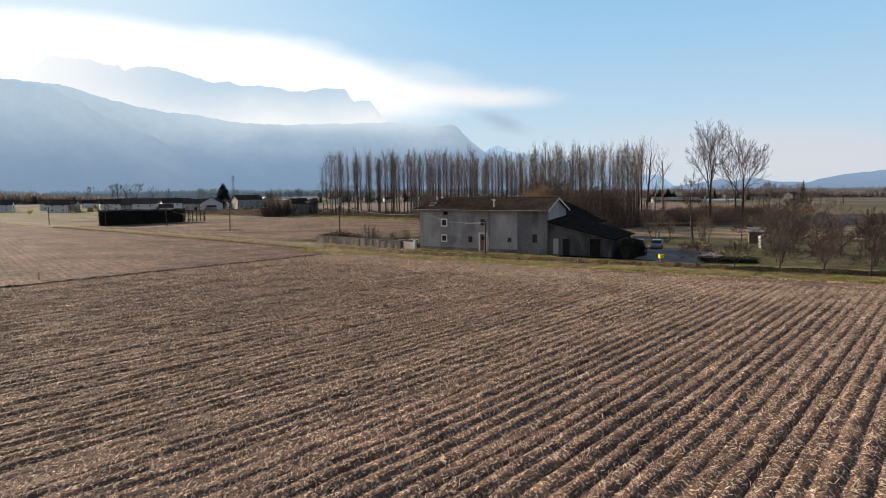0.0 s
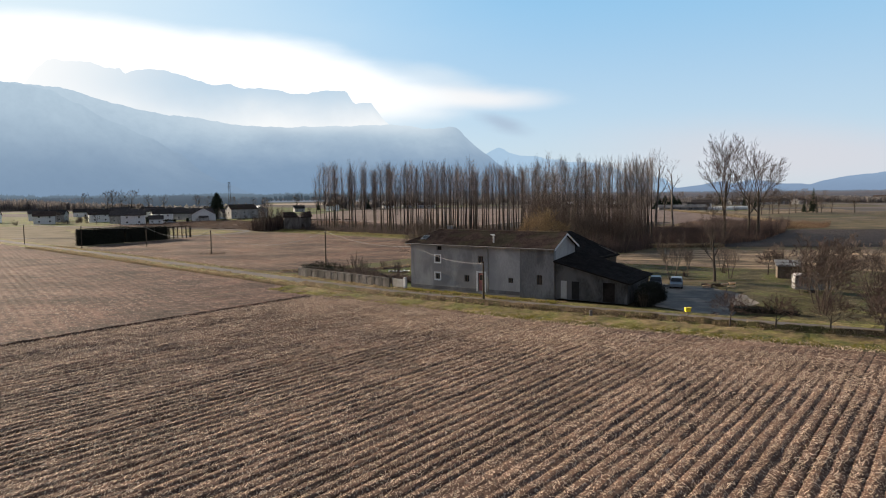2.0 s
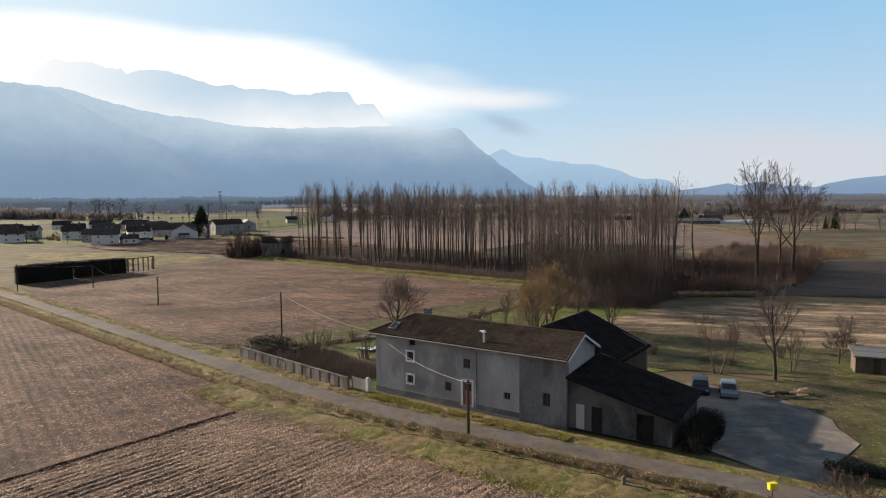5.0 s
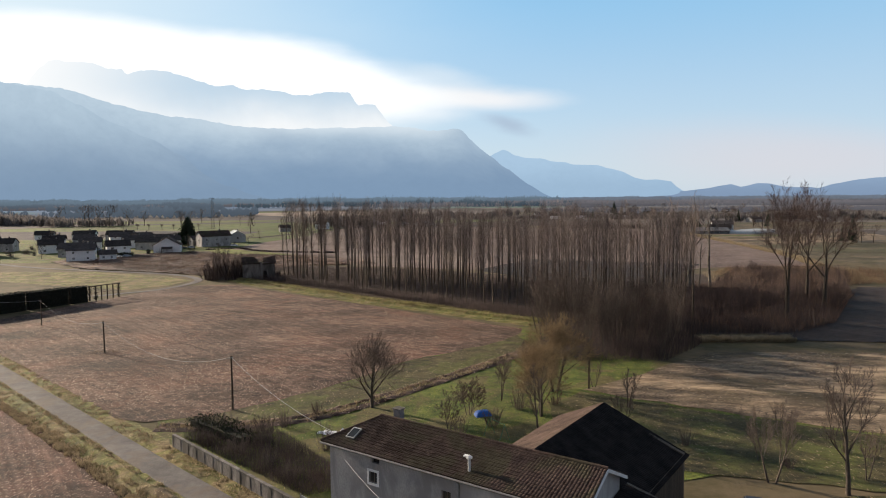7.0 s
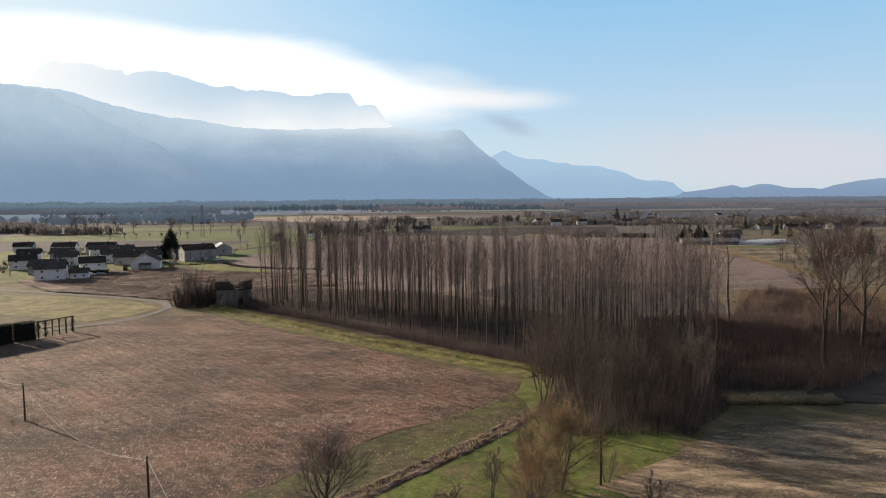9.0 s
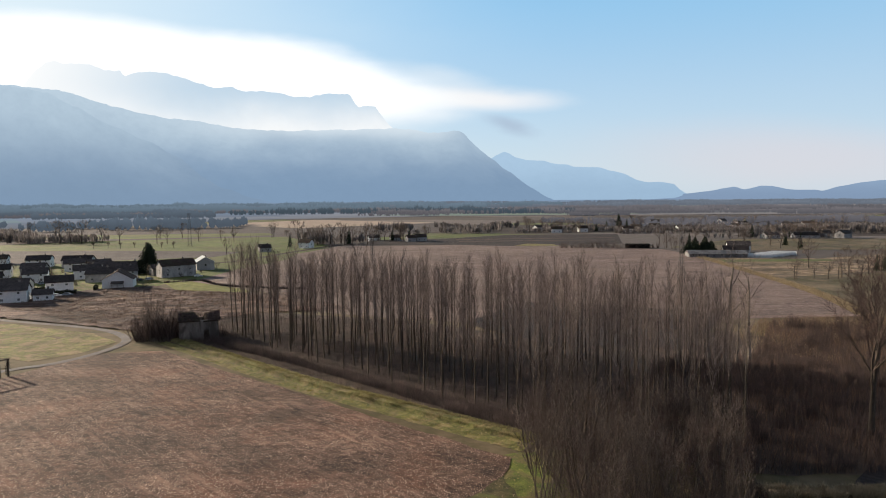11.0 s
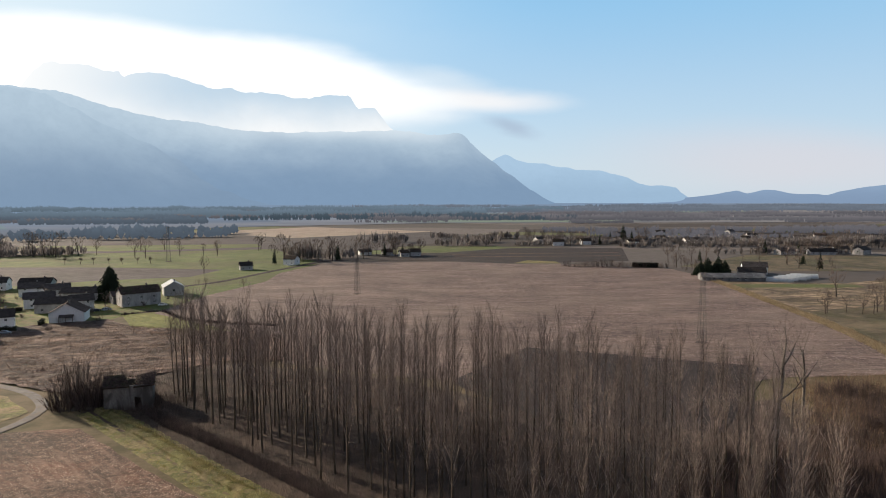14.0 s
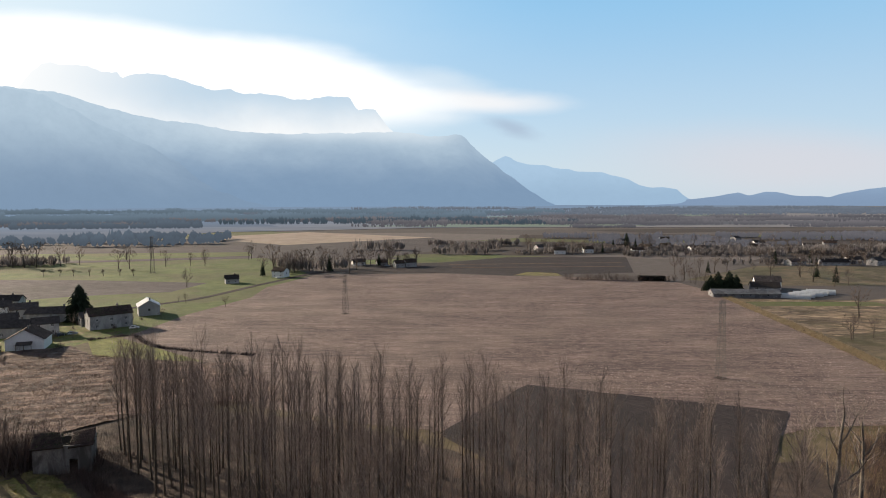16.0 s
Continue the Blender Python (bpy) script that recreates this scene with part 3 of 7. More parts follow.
ribbon("ditch_bank", ROAD[7:], [(4.4, 0.27), (4.1, 0.06), (3.35, 0.05), (2.95, 0.66), (2.5, 0.62), (2.05, 0.30)], M_DITCH, "bare brown ditch bank with dry tussocks", "ditch", step=0.5, rough=0.16)
ribbon("far_verge", ROAD[2:], [(-1.5, 0.09), (-2.4, 0.16), (-3.4, 0.10), (-4.6, 0.02)], M_VERGE, "grassy verge along the far road edge", "verge", step=1.2, rough=0.07)

P_F3 = [(-30, 143.5), (-34, 144.5), (-63, 173), (-90, 200), (-99, 212), (-92, 236), (-84, 262), (-76, 280), (-61, 282), (24, 203), (22.3, 196.8), (14.9, 186.8), (1, 175.1), (-8.7, 160.4), (-15.5, 151.9), (-22.9, 145.9)]
sheet("middle_stubble_field", P_F3, 0.10, M_FIELD, 5, 0.04, "reddish-brown stubble field behind the farmhouse", "field")
P_GARDEN = [(-24, 133), (-3, 117), (10, 128), (24, 122), (34, 125), (60, 118), (92, 100), (110, 120), (100, 150), (72, 160), (46, 172), (34, 182), (28, 206), (16, 203), (14, 192), (0, 182), (-18, 170), (-31, 150)]
sheet("garden_lawn", P_GARDEN, 0.05, M_GRASS, 4, 0.03, "mossy winter grass round the farmhouse", "lawn")
sheet("ditch_strip", [(-28, 142.2), (-22.9, 145.9), (-15.5, 151.9), (-8.7, 160.4), (1, 175.1), (14.9, 186.8), (22.3, 196.8), (24, 186), (18.9, 177.8), (6.5, 162.4), (-1.7, 152.6), (-8.6, 145.3), (-15.4, 142.2), (-23.4, 140.9)], 0.085, M_DULL, 3, 0.06, "brown-green rough grass between field and garden ditch", "lawn")
sheet("worn_lawn", [(21, 131), (34, 125), (60, 118), (92, 100), (110, 118.5), (54, 138), (36, 149), (27, 155.4), (21, 150)], 0.08, M_DULL, 4, 0.04, "worn brown-green grass beside the tilled strips", "lawn")
sheet("orchard_lawn", [(30, 118), (34, 92.5), (46, 84.5), (70, 72.5), (120, 48), (190, 20), (200, 110), (110, 130), (60, 122)], 0.07, M_DULL, 5, 0.03, "worn brown-green orchard grass beside the road", "lawn")
sheet("gravel_yard", [(25.5, 101.5), (31, 91.8), (34.0, 90.2), (37.0, 94.8), (41.2, 98.6), (42.2, 107), (40, 114), (33, 119), (28, 114)], 0.13, M_GRAVEL, 3, 0.02, "pale gravel farmyard beside the house", "yard")
STRIP = [(-64, 294.5), (-18.6, 248.8), (6, 227.6), (28, 209.0)]
ribbon("field_edge_ditch", STRIP, [(3.4, 0.05), (2.4, 0.16), (1.6, 0.20), (1.0, 0.34), (0.6, 0.04), (-0.1, 0.03), (-0.7, 0.70), (-1.8, 0.74), (-3.4, 0.42), (-5.2, 0.05)], M_BANK, "green grassy bank with a ditch along the poplars", "verge", step=0.8, rough=0.16)
sheet("poplar_floor", [(-66, 292), (-35, 268), (30, 208), (60, 196), (92, 196), (112, 230), (104, 300), (70, 262), (45, 290), (0, 325), (-52, 345), (-72, 322)], 0.06, M_LITTER, 6, 0.05, "dark leaf litter under the poplars", "ground")
sheet("ploughed_patch", [(47, 361), (112.5, 332), (78, 276), (42, 284), (20, 318)], 0.22, M_PLOUGH, 6, 0.05, "dark freshly ploughed patch behind the poplars", "field")
P_BIG = [(-112, 440), (-108, 500), (-94, 562), (-98, 612), (-79.7, 692), (22, 695), (75, 670), (113, 665), (187, 620), (191, 565), (182, 482), (170, 380), (155, 322), (112, 320), (84, 306), (46, 312), (2, 326), (-30, 342), (-44, 360), (-52, 386)]
sheet("wide_stubble_field", P_BIG, 0.12, M_BIGFIELD, 18, 0.05, "wide pale-brown stubble field with pylons", "field")
sheet("rough_meadow", [(-72, 300), (-80, 310), (-104, 322), (-140, 338), (-172, 372), (-146, 412), (-124, 424), (-104, 404), (-50, 392), (-18, 345), (-50, 345), (-70, 322)], 0.30, M_ROUGH, 3, 0.32, "rough pinkish-brown overgrown meadow", "meadow")
sheet("green_plot", [(-124, 436), (-110, 444), (-88, 420), (-48, 405), (-52, 384), (-108, 409)], 0.075, M_BRIGHT, 0, 0, "small bright green winter plot", "field")
sheet("village_gardens", [(-118, 446), (-124, 424), (-150, 396), (-172, 366), (-300, 380), (-330, 520), (-262, 560), (-140, 540), (-118, 500)], 0.03, M_GRASS, 9, 0.03, "worn garden grass between the village houses", "lawn")
sheet("island_meadow", [(-90, 272), (-82, 280), (-79, 295), (-92, 308), (-128, 326), (-170, 330), (-150, 300), (-120, 285)], 0.05, M_VERGE, 5, 0.12, "dry grass meadow inside the lane bend", "meadow")
sheet("tilled_strips", [(27.2, 156.4), (54.8, 180), (92, 178), (160, 168), (190, 108), (110, 119), (54.3, 138.9), (36.4, 149.9)], 0.11, M_PLOUGH2, 5, 0.05, "brown tilled garden strips", "field")
sheet("dark_field", [(68, 190), (95, 220), (132, 262), (300, 240), (330, 170), (160, 176)], 0.12, M_PLOUGH, 6, 0.05, "dark ploughed field", "field")
LANE = [(-150, 262), (-100, 258), (-86.7, 265.5), (-81.4, 270.5), (-77.2, 281), (-76.2, 292), (-79.5, 301), (-90, 312), (-106, 321), (-130, 331), (-170, 350), (-230, 395)]
ribbon("lane", LANE, [(-1.3, 0.07), (-1.15, 0.12), (0, 0.14), (1.15, 0.12), (1.3, 0.07)], M_ROAD, "narrow pale lane bending beside a ruined shed", "road", rough=0.015)
for poly, z, mt, lab in (
        ([(-262, 515), (-140, 530), (-122, 565), (-103, 641), (-90, 706), (-120, 760), (-165, 868), (-340, 820), (-460, 720)], 0.05, M_GREEN, "bright green winter pasture with scattered trees"),
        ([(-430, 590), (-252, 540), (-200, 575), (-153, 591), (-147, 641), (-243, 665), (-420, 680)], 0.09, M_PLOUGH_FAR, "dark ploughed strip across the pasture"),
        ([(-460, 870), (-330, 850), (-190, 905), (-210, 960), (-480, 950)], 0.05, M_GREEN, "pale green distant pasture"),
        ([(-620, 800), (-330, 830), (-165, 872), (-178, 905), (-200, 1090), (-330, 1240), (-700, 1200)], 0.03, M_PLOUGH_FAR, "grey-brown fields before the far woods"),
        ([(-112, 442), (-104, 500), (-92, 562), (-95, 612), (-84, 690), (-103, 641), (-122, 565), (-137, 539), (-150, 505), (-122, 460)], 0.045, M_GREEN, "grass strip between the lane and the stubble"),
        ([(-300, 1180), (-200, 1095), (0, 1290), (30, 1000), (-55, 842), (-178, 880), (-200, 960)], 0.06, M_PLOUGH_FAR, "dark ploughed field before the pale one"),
        ([(-385, 1365), (-256, 1550), (0, 1297), (-200, 1100), (-320, 1231)], 0.07, M_PALEFIELD, "pale dry field before the far woods"),
        ([(-60, 700), (22, 700), (76, 674), (175, 690), (212, 850), (90, 858), (20, 798), (-60, 775)], 0.06, M_PLOUGH, "dark ploughed field beyond the stubble"),
        ([(-60, 782), (20, 800), (90, 860), (78, 892), (22, 864), (-56, 836)], 0.07, M_GREEN, "pale green strip of winter crop"),
        ([(28, 742), (182, 742), (183, 746), (28, 747)], 0.10, M_REED, "pale grass baulk between ploughed plots"),
        ([(26, 772), (190, 782), (191, 786), (26, 777)], 0.10, M_REED, "pale grass baulk between ploughed plots"),
        ([(75, 676), (113, 670), (112, 690), (90, 702)], 0.10, M_VERGE, "strip of olive grass at the field end"),
        ([(228, 600), (420, 590), (470, 720), (300, 740), (200, 640)], 0.05, M_GROUND, "brown-green grassland behind the greenhouses"),
        ([(191, 540), (184, 480), (183, 430), (300, 470), (330, 560), (262, 528)], 0.05, M_PLOUGH2, "striped market-garden beds"),
        ([(192, 528), (190, 512), (262, 508), (264, 522)], 0.09, M_GREEN, "dull green vegetable bed by the greenhouses"),
        ([(170, 368), (184, 428), (320, 468), (420, 400), (300, 330), (180, 320)], 0.06, M_GROUND, "mown brown-green grass beside the stubble field")):
    sheet("far_field", poly, z, mt, 0, 0, lab, "field")
DARK_LANE = [(-150, 520), (-137, 539), (-122, 565), (-103, 641), (-80, 709), (-40, 716), (20, 702)]
ribbon("field_lane", DARK_LANE, [(-2.5, 0.06), (-1.5, 0.25), (1.5, 0.25), (2.5, 0.06)], M_PLOUGH, "dark muddy lane along the stubble field", "track", step=4, rough=0.1)

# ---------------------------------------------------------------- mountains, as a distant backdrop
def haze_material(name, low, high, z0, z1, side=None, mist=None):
    """Distant slopes as emission: haze is painted into the colour, from the foot to the crest."""
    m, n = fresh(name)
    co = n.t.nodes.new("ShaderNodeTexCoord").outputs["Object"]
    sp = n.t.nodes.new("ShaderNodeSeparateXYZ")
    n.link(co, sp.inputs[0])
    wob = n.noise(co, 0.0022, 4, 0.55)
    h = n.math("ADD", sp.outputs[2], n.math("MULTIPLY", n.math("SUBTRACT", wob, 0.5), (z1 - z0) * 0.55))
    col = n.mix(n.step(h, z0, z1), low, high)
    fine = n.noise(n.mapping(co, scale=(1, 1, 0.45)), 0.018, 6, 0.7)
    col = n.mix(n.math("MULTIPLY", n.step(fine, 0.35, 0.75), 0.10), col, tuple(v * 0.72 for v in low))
    # Painted mist: whitens the colour towards the crest.
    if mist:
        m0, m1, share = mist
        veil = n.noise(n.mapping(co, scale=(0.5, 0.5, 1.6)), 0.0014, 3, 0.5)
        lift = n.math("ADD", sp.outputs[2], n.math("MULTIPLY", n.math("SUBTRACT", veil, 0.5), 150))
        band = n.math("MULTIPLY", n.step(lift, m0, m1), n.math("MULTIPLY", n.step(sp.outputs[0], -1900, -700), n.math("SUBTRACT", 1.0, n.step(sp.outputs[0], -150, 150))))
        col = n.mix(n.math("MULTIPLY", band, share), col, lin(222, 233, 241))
    # Painted haze: fades the colour to white on the left.
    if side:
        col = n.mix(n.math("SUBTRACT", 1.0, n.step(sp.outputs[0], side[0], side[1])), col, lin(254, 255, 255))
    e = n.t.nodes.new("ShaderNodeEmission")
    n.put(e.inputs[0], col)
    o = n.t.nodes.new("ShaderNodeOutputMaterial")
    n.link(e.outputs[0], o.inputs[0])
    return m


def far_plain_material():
    """The far end of the plain as emission: bands of fields and scrub, with haze painted bluer by distance."""
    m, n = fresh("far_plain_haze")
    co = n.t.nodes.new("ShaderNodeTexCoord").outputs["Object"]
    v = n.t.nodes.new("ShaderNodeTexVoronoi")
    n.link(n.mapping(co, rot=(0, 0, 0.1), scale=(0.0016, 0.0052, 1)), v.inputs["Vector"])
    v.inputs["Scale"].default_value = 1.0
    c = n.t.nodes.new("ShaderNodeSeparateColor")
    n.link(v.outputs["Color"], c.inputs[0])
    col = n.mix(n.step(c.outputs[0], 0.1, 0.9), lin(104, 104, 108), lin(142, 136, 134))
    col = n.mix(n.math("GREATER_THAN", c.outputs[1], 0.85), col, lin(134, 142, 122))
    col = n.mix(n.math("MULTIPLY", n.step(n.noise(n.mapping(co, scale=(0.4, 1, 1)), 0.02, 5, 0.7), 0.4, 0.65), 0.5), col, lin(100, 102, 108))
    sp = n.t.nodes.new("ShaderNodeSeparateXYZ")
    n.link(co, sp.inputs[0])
    # Distance haze mixed into the emission colour, stronger to the left.
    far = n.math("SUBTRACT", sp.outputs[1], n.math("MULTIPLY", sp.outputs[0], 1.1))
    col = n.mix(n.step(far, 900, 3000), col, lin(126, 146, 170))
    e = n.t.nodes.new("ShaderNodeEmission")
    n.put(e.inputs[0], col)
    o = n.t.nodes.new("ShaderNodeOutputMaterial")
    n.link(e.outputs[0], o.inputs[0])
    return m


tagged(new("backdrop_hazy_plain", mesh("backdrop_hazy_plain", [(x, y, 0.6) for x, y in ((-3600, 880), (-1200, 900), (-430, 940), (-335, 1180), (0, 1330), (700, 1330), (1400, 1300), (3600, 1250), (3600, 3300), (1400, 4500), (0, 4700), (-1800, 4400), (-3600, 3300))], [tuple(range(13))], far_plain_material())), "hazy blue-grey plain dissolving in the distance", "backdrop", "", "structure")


def mountain(name, crest, radius, depth, material, label, crag=14.0):
    """A slope rising to a crest. crest: (bearing tangent, height tangent) seen from the middle of the walk."""
    pts = [Vector(p) for p in crest]
    v, f, rings = [], [], 8
    xs, x = [], pts[0].x
    while x < pts[-1].x:
        xs.append(x)
        x += 0.004
    for x in xs:
        i = max(k for k in range(len(pts) - 1) if pts[k].x <= x)
        t = (x - pts[i].x) / (pts[i + 1].x - pts[i].x)
        t = t * t * (3 - 2 * t) * 0.35 + t * 0.65
        hz = pts[i].y + (pts[i + 1].y - pts[i].y) * t
        d = Vector((x, 1)).normalized()
        for k in range(rings + 1):
            q = k / rings
            rad = radius - depth * (1 - q)
            top = 45.2 + hz * d.y * rad
            z = -6 + (top + 6) * q ** 0.9
            if k:
                z += crag * (0.4 + 0.6 * q) * (noise.noise(Vector((x * 45, q * 3, radius))) + 0.6 * noise.noise(Vector((x * 140, q * 6, radius)))) * min(1, max(hz, 0) * 14 + 0.05)
            v.append((16.8 + d.x * rad, 120.6 + d.y * rad, z))
    n = rings + 1
    for i in range(len(xs) - 1):
        for k in range(rings):
            a = i * n + k
            f.append((a, a + n, a + n + 1, a + 1))
    tagged(new(name, mesh(name, v, f, material, True)), label, "mountain", "", "structure")


def T(*pp):
    """Crest points as thousandths."""
    return [(a / 1000, b / 1000) for a, b in pp]


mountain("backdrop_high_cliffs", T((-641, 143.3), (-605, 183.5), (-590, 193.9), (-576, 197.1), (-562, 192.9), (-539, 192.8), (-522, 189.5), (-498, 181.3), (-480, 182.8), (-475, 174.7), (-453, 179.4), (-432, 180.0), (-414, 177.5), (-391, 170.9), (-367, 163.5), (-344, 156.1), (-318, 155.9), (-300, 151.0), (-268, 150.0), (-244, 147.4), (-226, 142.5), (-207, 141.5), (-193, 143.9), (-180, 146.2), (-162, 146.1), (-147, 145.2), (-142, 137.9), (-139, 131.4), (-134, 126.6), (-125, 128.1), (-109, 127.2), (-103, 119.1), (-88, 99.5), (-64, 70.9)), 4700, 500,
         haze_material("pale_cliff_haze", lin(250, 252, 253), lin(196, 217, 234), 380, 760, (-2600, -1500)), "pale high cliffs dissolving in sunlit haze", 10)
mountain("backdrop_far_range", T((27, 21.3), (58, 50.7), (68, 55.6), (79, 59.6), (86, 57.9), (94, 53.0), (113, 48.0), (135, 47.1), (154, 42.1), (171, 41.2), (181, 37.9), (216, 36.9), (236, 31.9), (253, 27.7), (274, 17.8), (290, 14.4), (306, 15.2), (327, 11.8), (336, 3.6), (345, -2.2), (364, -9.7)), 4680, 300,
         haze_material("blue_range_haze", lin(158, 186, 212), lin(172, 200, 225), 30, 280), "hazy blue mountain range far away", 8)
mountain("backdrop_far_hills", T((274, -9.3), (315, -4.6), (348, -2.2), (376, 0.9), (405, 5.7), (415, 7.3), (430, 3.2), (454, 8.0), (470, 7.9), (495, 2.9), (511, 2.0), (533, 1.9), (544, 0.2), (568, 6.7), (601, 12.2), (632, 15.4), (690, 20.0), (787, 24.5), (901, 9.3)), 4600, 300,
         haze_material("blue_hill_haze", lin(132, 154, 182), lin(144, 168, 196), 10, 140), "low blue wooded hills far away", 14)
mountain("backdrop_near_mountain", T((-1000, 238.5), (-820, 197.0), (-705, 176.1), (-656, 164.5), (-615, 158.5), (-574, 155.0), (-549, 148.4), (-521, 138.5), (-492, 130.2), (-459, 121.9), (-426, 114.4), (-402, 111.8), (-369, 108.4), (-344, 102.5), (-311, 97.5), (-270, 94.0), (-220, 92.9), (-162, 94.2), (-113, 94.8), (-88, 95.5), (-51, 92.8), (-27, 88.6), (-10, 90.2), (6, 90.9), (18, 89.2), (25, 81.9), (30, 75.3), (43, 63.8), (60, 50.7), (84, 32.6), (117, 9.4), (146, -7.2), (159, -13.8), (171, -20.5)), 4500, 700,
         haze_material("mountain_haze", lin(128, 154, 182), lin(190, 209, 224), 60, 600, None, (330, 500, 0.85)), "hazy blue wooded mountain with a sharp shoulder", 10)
# Added slope: its crest is the shade's edge, its shade painted as emission.
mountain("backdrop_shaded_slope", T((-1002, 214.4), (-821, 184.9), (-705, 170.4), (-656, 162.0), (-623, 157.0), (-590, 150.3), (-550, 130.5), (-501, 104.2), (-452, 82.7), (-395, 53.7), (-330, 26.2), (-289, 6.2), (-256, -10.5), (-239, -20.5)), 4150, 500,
         haze_material("shaded_slope_haze", lin(128, 152, 178), lin(184, 204, 220), 20, 620), "mountain foot with hazy shade painted in", 8)

# ---------------------------------------------------------------- trees
def limb(s, p, d, length, r, rnd, segs=3, lift=0.25, wander=0.18, sides=3, tip=0.35):
    """One branch as a bending tube; returns its points and directions."""
    pts, rad = [tuple(p)], [r]
    p, d = Vector(p), Vector(d).normalized()
    out = []
    for i in range(segs):
        d = (d + Vector((rnd.uniform(-1, 1), rnd.uniform(-1, 1), rnd.uniform(-0.6, 1) + lift)) * wander).normalized()
        p = p + d * (length / segs)
        pts.append(tuple(p))
        rad.append(r * (1 - (1 - tip) * (i + 1) / segs))
        out.append((p.copy(), d.copy(), rad[-1]))
    s.tube(pts, rad, sides)
    return out


def twig(s, p, d, length, r):
    s.tube([tuple(p), tuple(Vector(p) + Vector(d) * length)], [r, 0.0], 3)


def poplar(seed, height=25.0):
    """Plantation poplar: a straight stem, bare below, with steep whips that carry a haze of fine twigs."""
    rnd = random.Random(seed)
    t, c = Soup(), Soup()
    pts, rad, n = [], [], 8
    sx, sy = rnd.uniform(-0.5, 0.5), rnd.uniform(-0.5, 0.5)
    for i in range(n + 1):
        q = i / n
        pts.append((sx * math.sin(q * 2.5), sy * math.sin(q * 2.0), height * q * 0.86))
        rad.append(0.21 * (1 - q) ** 1.1 + 0.010)
    t.tube(pts, rad, 6)
    low = rnd.uniform(0.38, 0.50)
    for k in range(52):
        q = low + (0.98 - low) * (k / 52) ** 0.85
        i = min(int(q * n), n - 1)
        f = q * n - i
        o = Vector(pts[i]).lerp(Vector(pts[i + 1]), f)
        a = rnd.uniform(0, 2 * math.pi)
        e = radians(rnd.uniform(58, 78))
        d = Vector((math.cos(a) * math.cos(e), math.sin(a) * math.cos(e), math.sin(e)))
        ln = min((height - o.z) * 0.42 + 1.6, 5.4) * rnd.uniform(0.6, 1.15)
        nodes = limb(c, o, d, ln, 0.040 * (1.15 - q), rnd, 3, 0.45, 0.14, 3, 0.3)
        for p, dd, r in nodes:
            for _ in range(4):
                v = (dd + Vector((rnd.uniform(-1, 1), rnd.uniform(-1, 1), rnd.uniform(-0.1, 1.0))) * 0.55).normalized()
                twig(c, p - dd * rnd.uniform(0, ln / 3), v, rnd.uniform(0.6, 1.5), 0.015)
    return t.mesh("poplar_trunk", M_POPLAR, True), c.mesh("poplar_crown", M_TWIG_POP)


def broad(seed, height, trunk_r, stem=0.7, clear=0.35, ratio=0.6, spread=0.7, kids=(7, 5, 4), twigs=4, up=0.3, bark=None, twigmat=None, stems=1, droop=0.0, twig_len=0.5, twig_r=0.012):
    """A bare tree: a stem, limbs along it above the clear part, branches, and twigs."""
    rnd = random.Random(seed)
    t, c = Soup(), Soup()
    last = len(kids)

    def grow(p, d, ln, r, lev):
        segs = 6 if lev == 0 else (4 if lev == 1 else 3)
        nodes = limb(t if lev <= 1 else c, p, d, ln, r, rnd, segs, up, 0.07 if lev == 0 else 0.17, 6 if lev == 0 else (4 if lev == 1 else 3), 0.30)
        if lev == last:
            for q, dd, rr in nodes:
                for _ in range(twigs):
                    v = (dd + Vector((rnd.uniform(-1, 1), rnd.uniform(-1, 1), rnd.uniform(-0.7, 0.9) - droop)) * 0.8).normalized()
                    twig(c, q - dd * rnd.uniform(0, ln / segs), v, ln * rnd.uniform(0.5, 1.2) * twig_len, twig_r)
            return
        n = kids[lev]
        spin = rnd.uniform(0, 6.28)
        lo = clear if lev == 0 else 0.25
        for k in range(n):
            pos = lo + (1 - lo) * (k + 0.8) / n
            x = min(pos, 0.999) * segs
            i = int(x)
            q1, dd, rr = nodes[min(i, segs - 1)]
            q0 = Vector(p) if i == 0 else nodes[i - 1][0]
            q = q0.lerp(q1, x - i)
            a = spin + 2.4 * k + rnd.uniform(-0.4, 0.4)
            e = dd.orthogonal().normalized()
            g = dd.cross(e)
            side = e * math.cos(a) + g * math.sin(a)
            amount = spread * rnd.uniform(0.7, 1.25) * (0.45 if k == n - 1 else 1)
            v = (dd + side * amount + Vector((0, 0, up * 0.4))).normalized()
            grow(q, v, ln * (ratio[lev] if isinstance(ratio, tuple) else ratio) * rnd.uniform(0.75, 1.15) * (1.2 - 0.5 * pos), rr * rnd.uniform(0.5, 0.8), lev + 1)

    for k in range(stems):
        a = rnd.uniform(0, 6.28)
        off, tilt = (0.0, 0.04) if stems == 1 else (0.35, 0.28)
        grow(Vector((math.cos(a) * off, math.sin(a) * off, -0.1)), Vector((math.cos(a) * tilt, math.sin(a) * tilt, 1)), height * stem, trunk_r / math.sqrt(stems), 0)
    k = height / max(v[2] for v in c.v)
    t.v = [(x * k, y * k, z * k) for x, y, z in t.v]
    c.v = [(x * k, y * k, z * k) for x, y, z in c.v]
    return t.mesh("trunk_mesh", bark or M_BARK, True), c.mesh("crown_mesh", twigmat or M_TWIG)


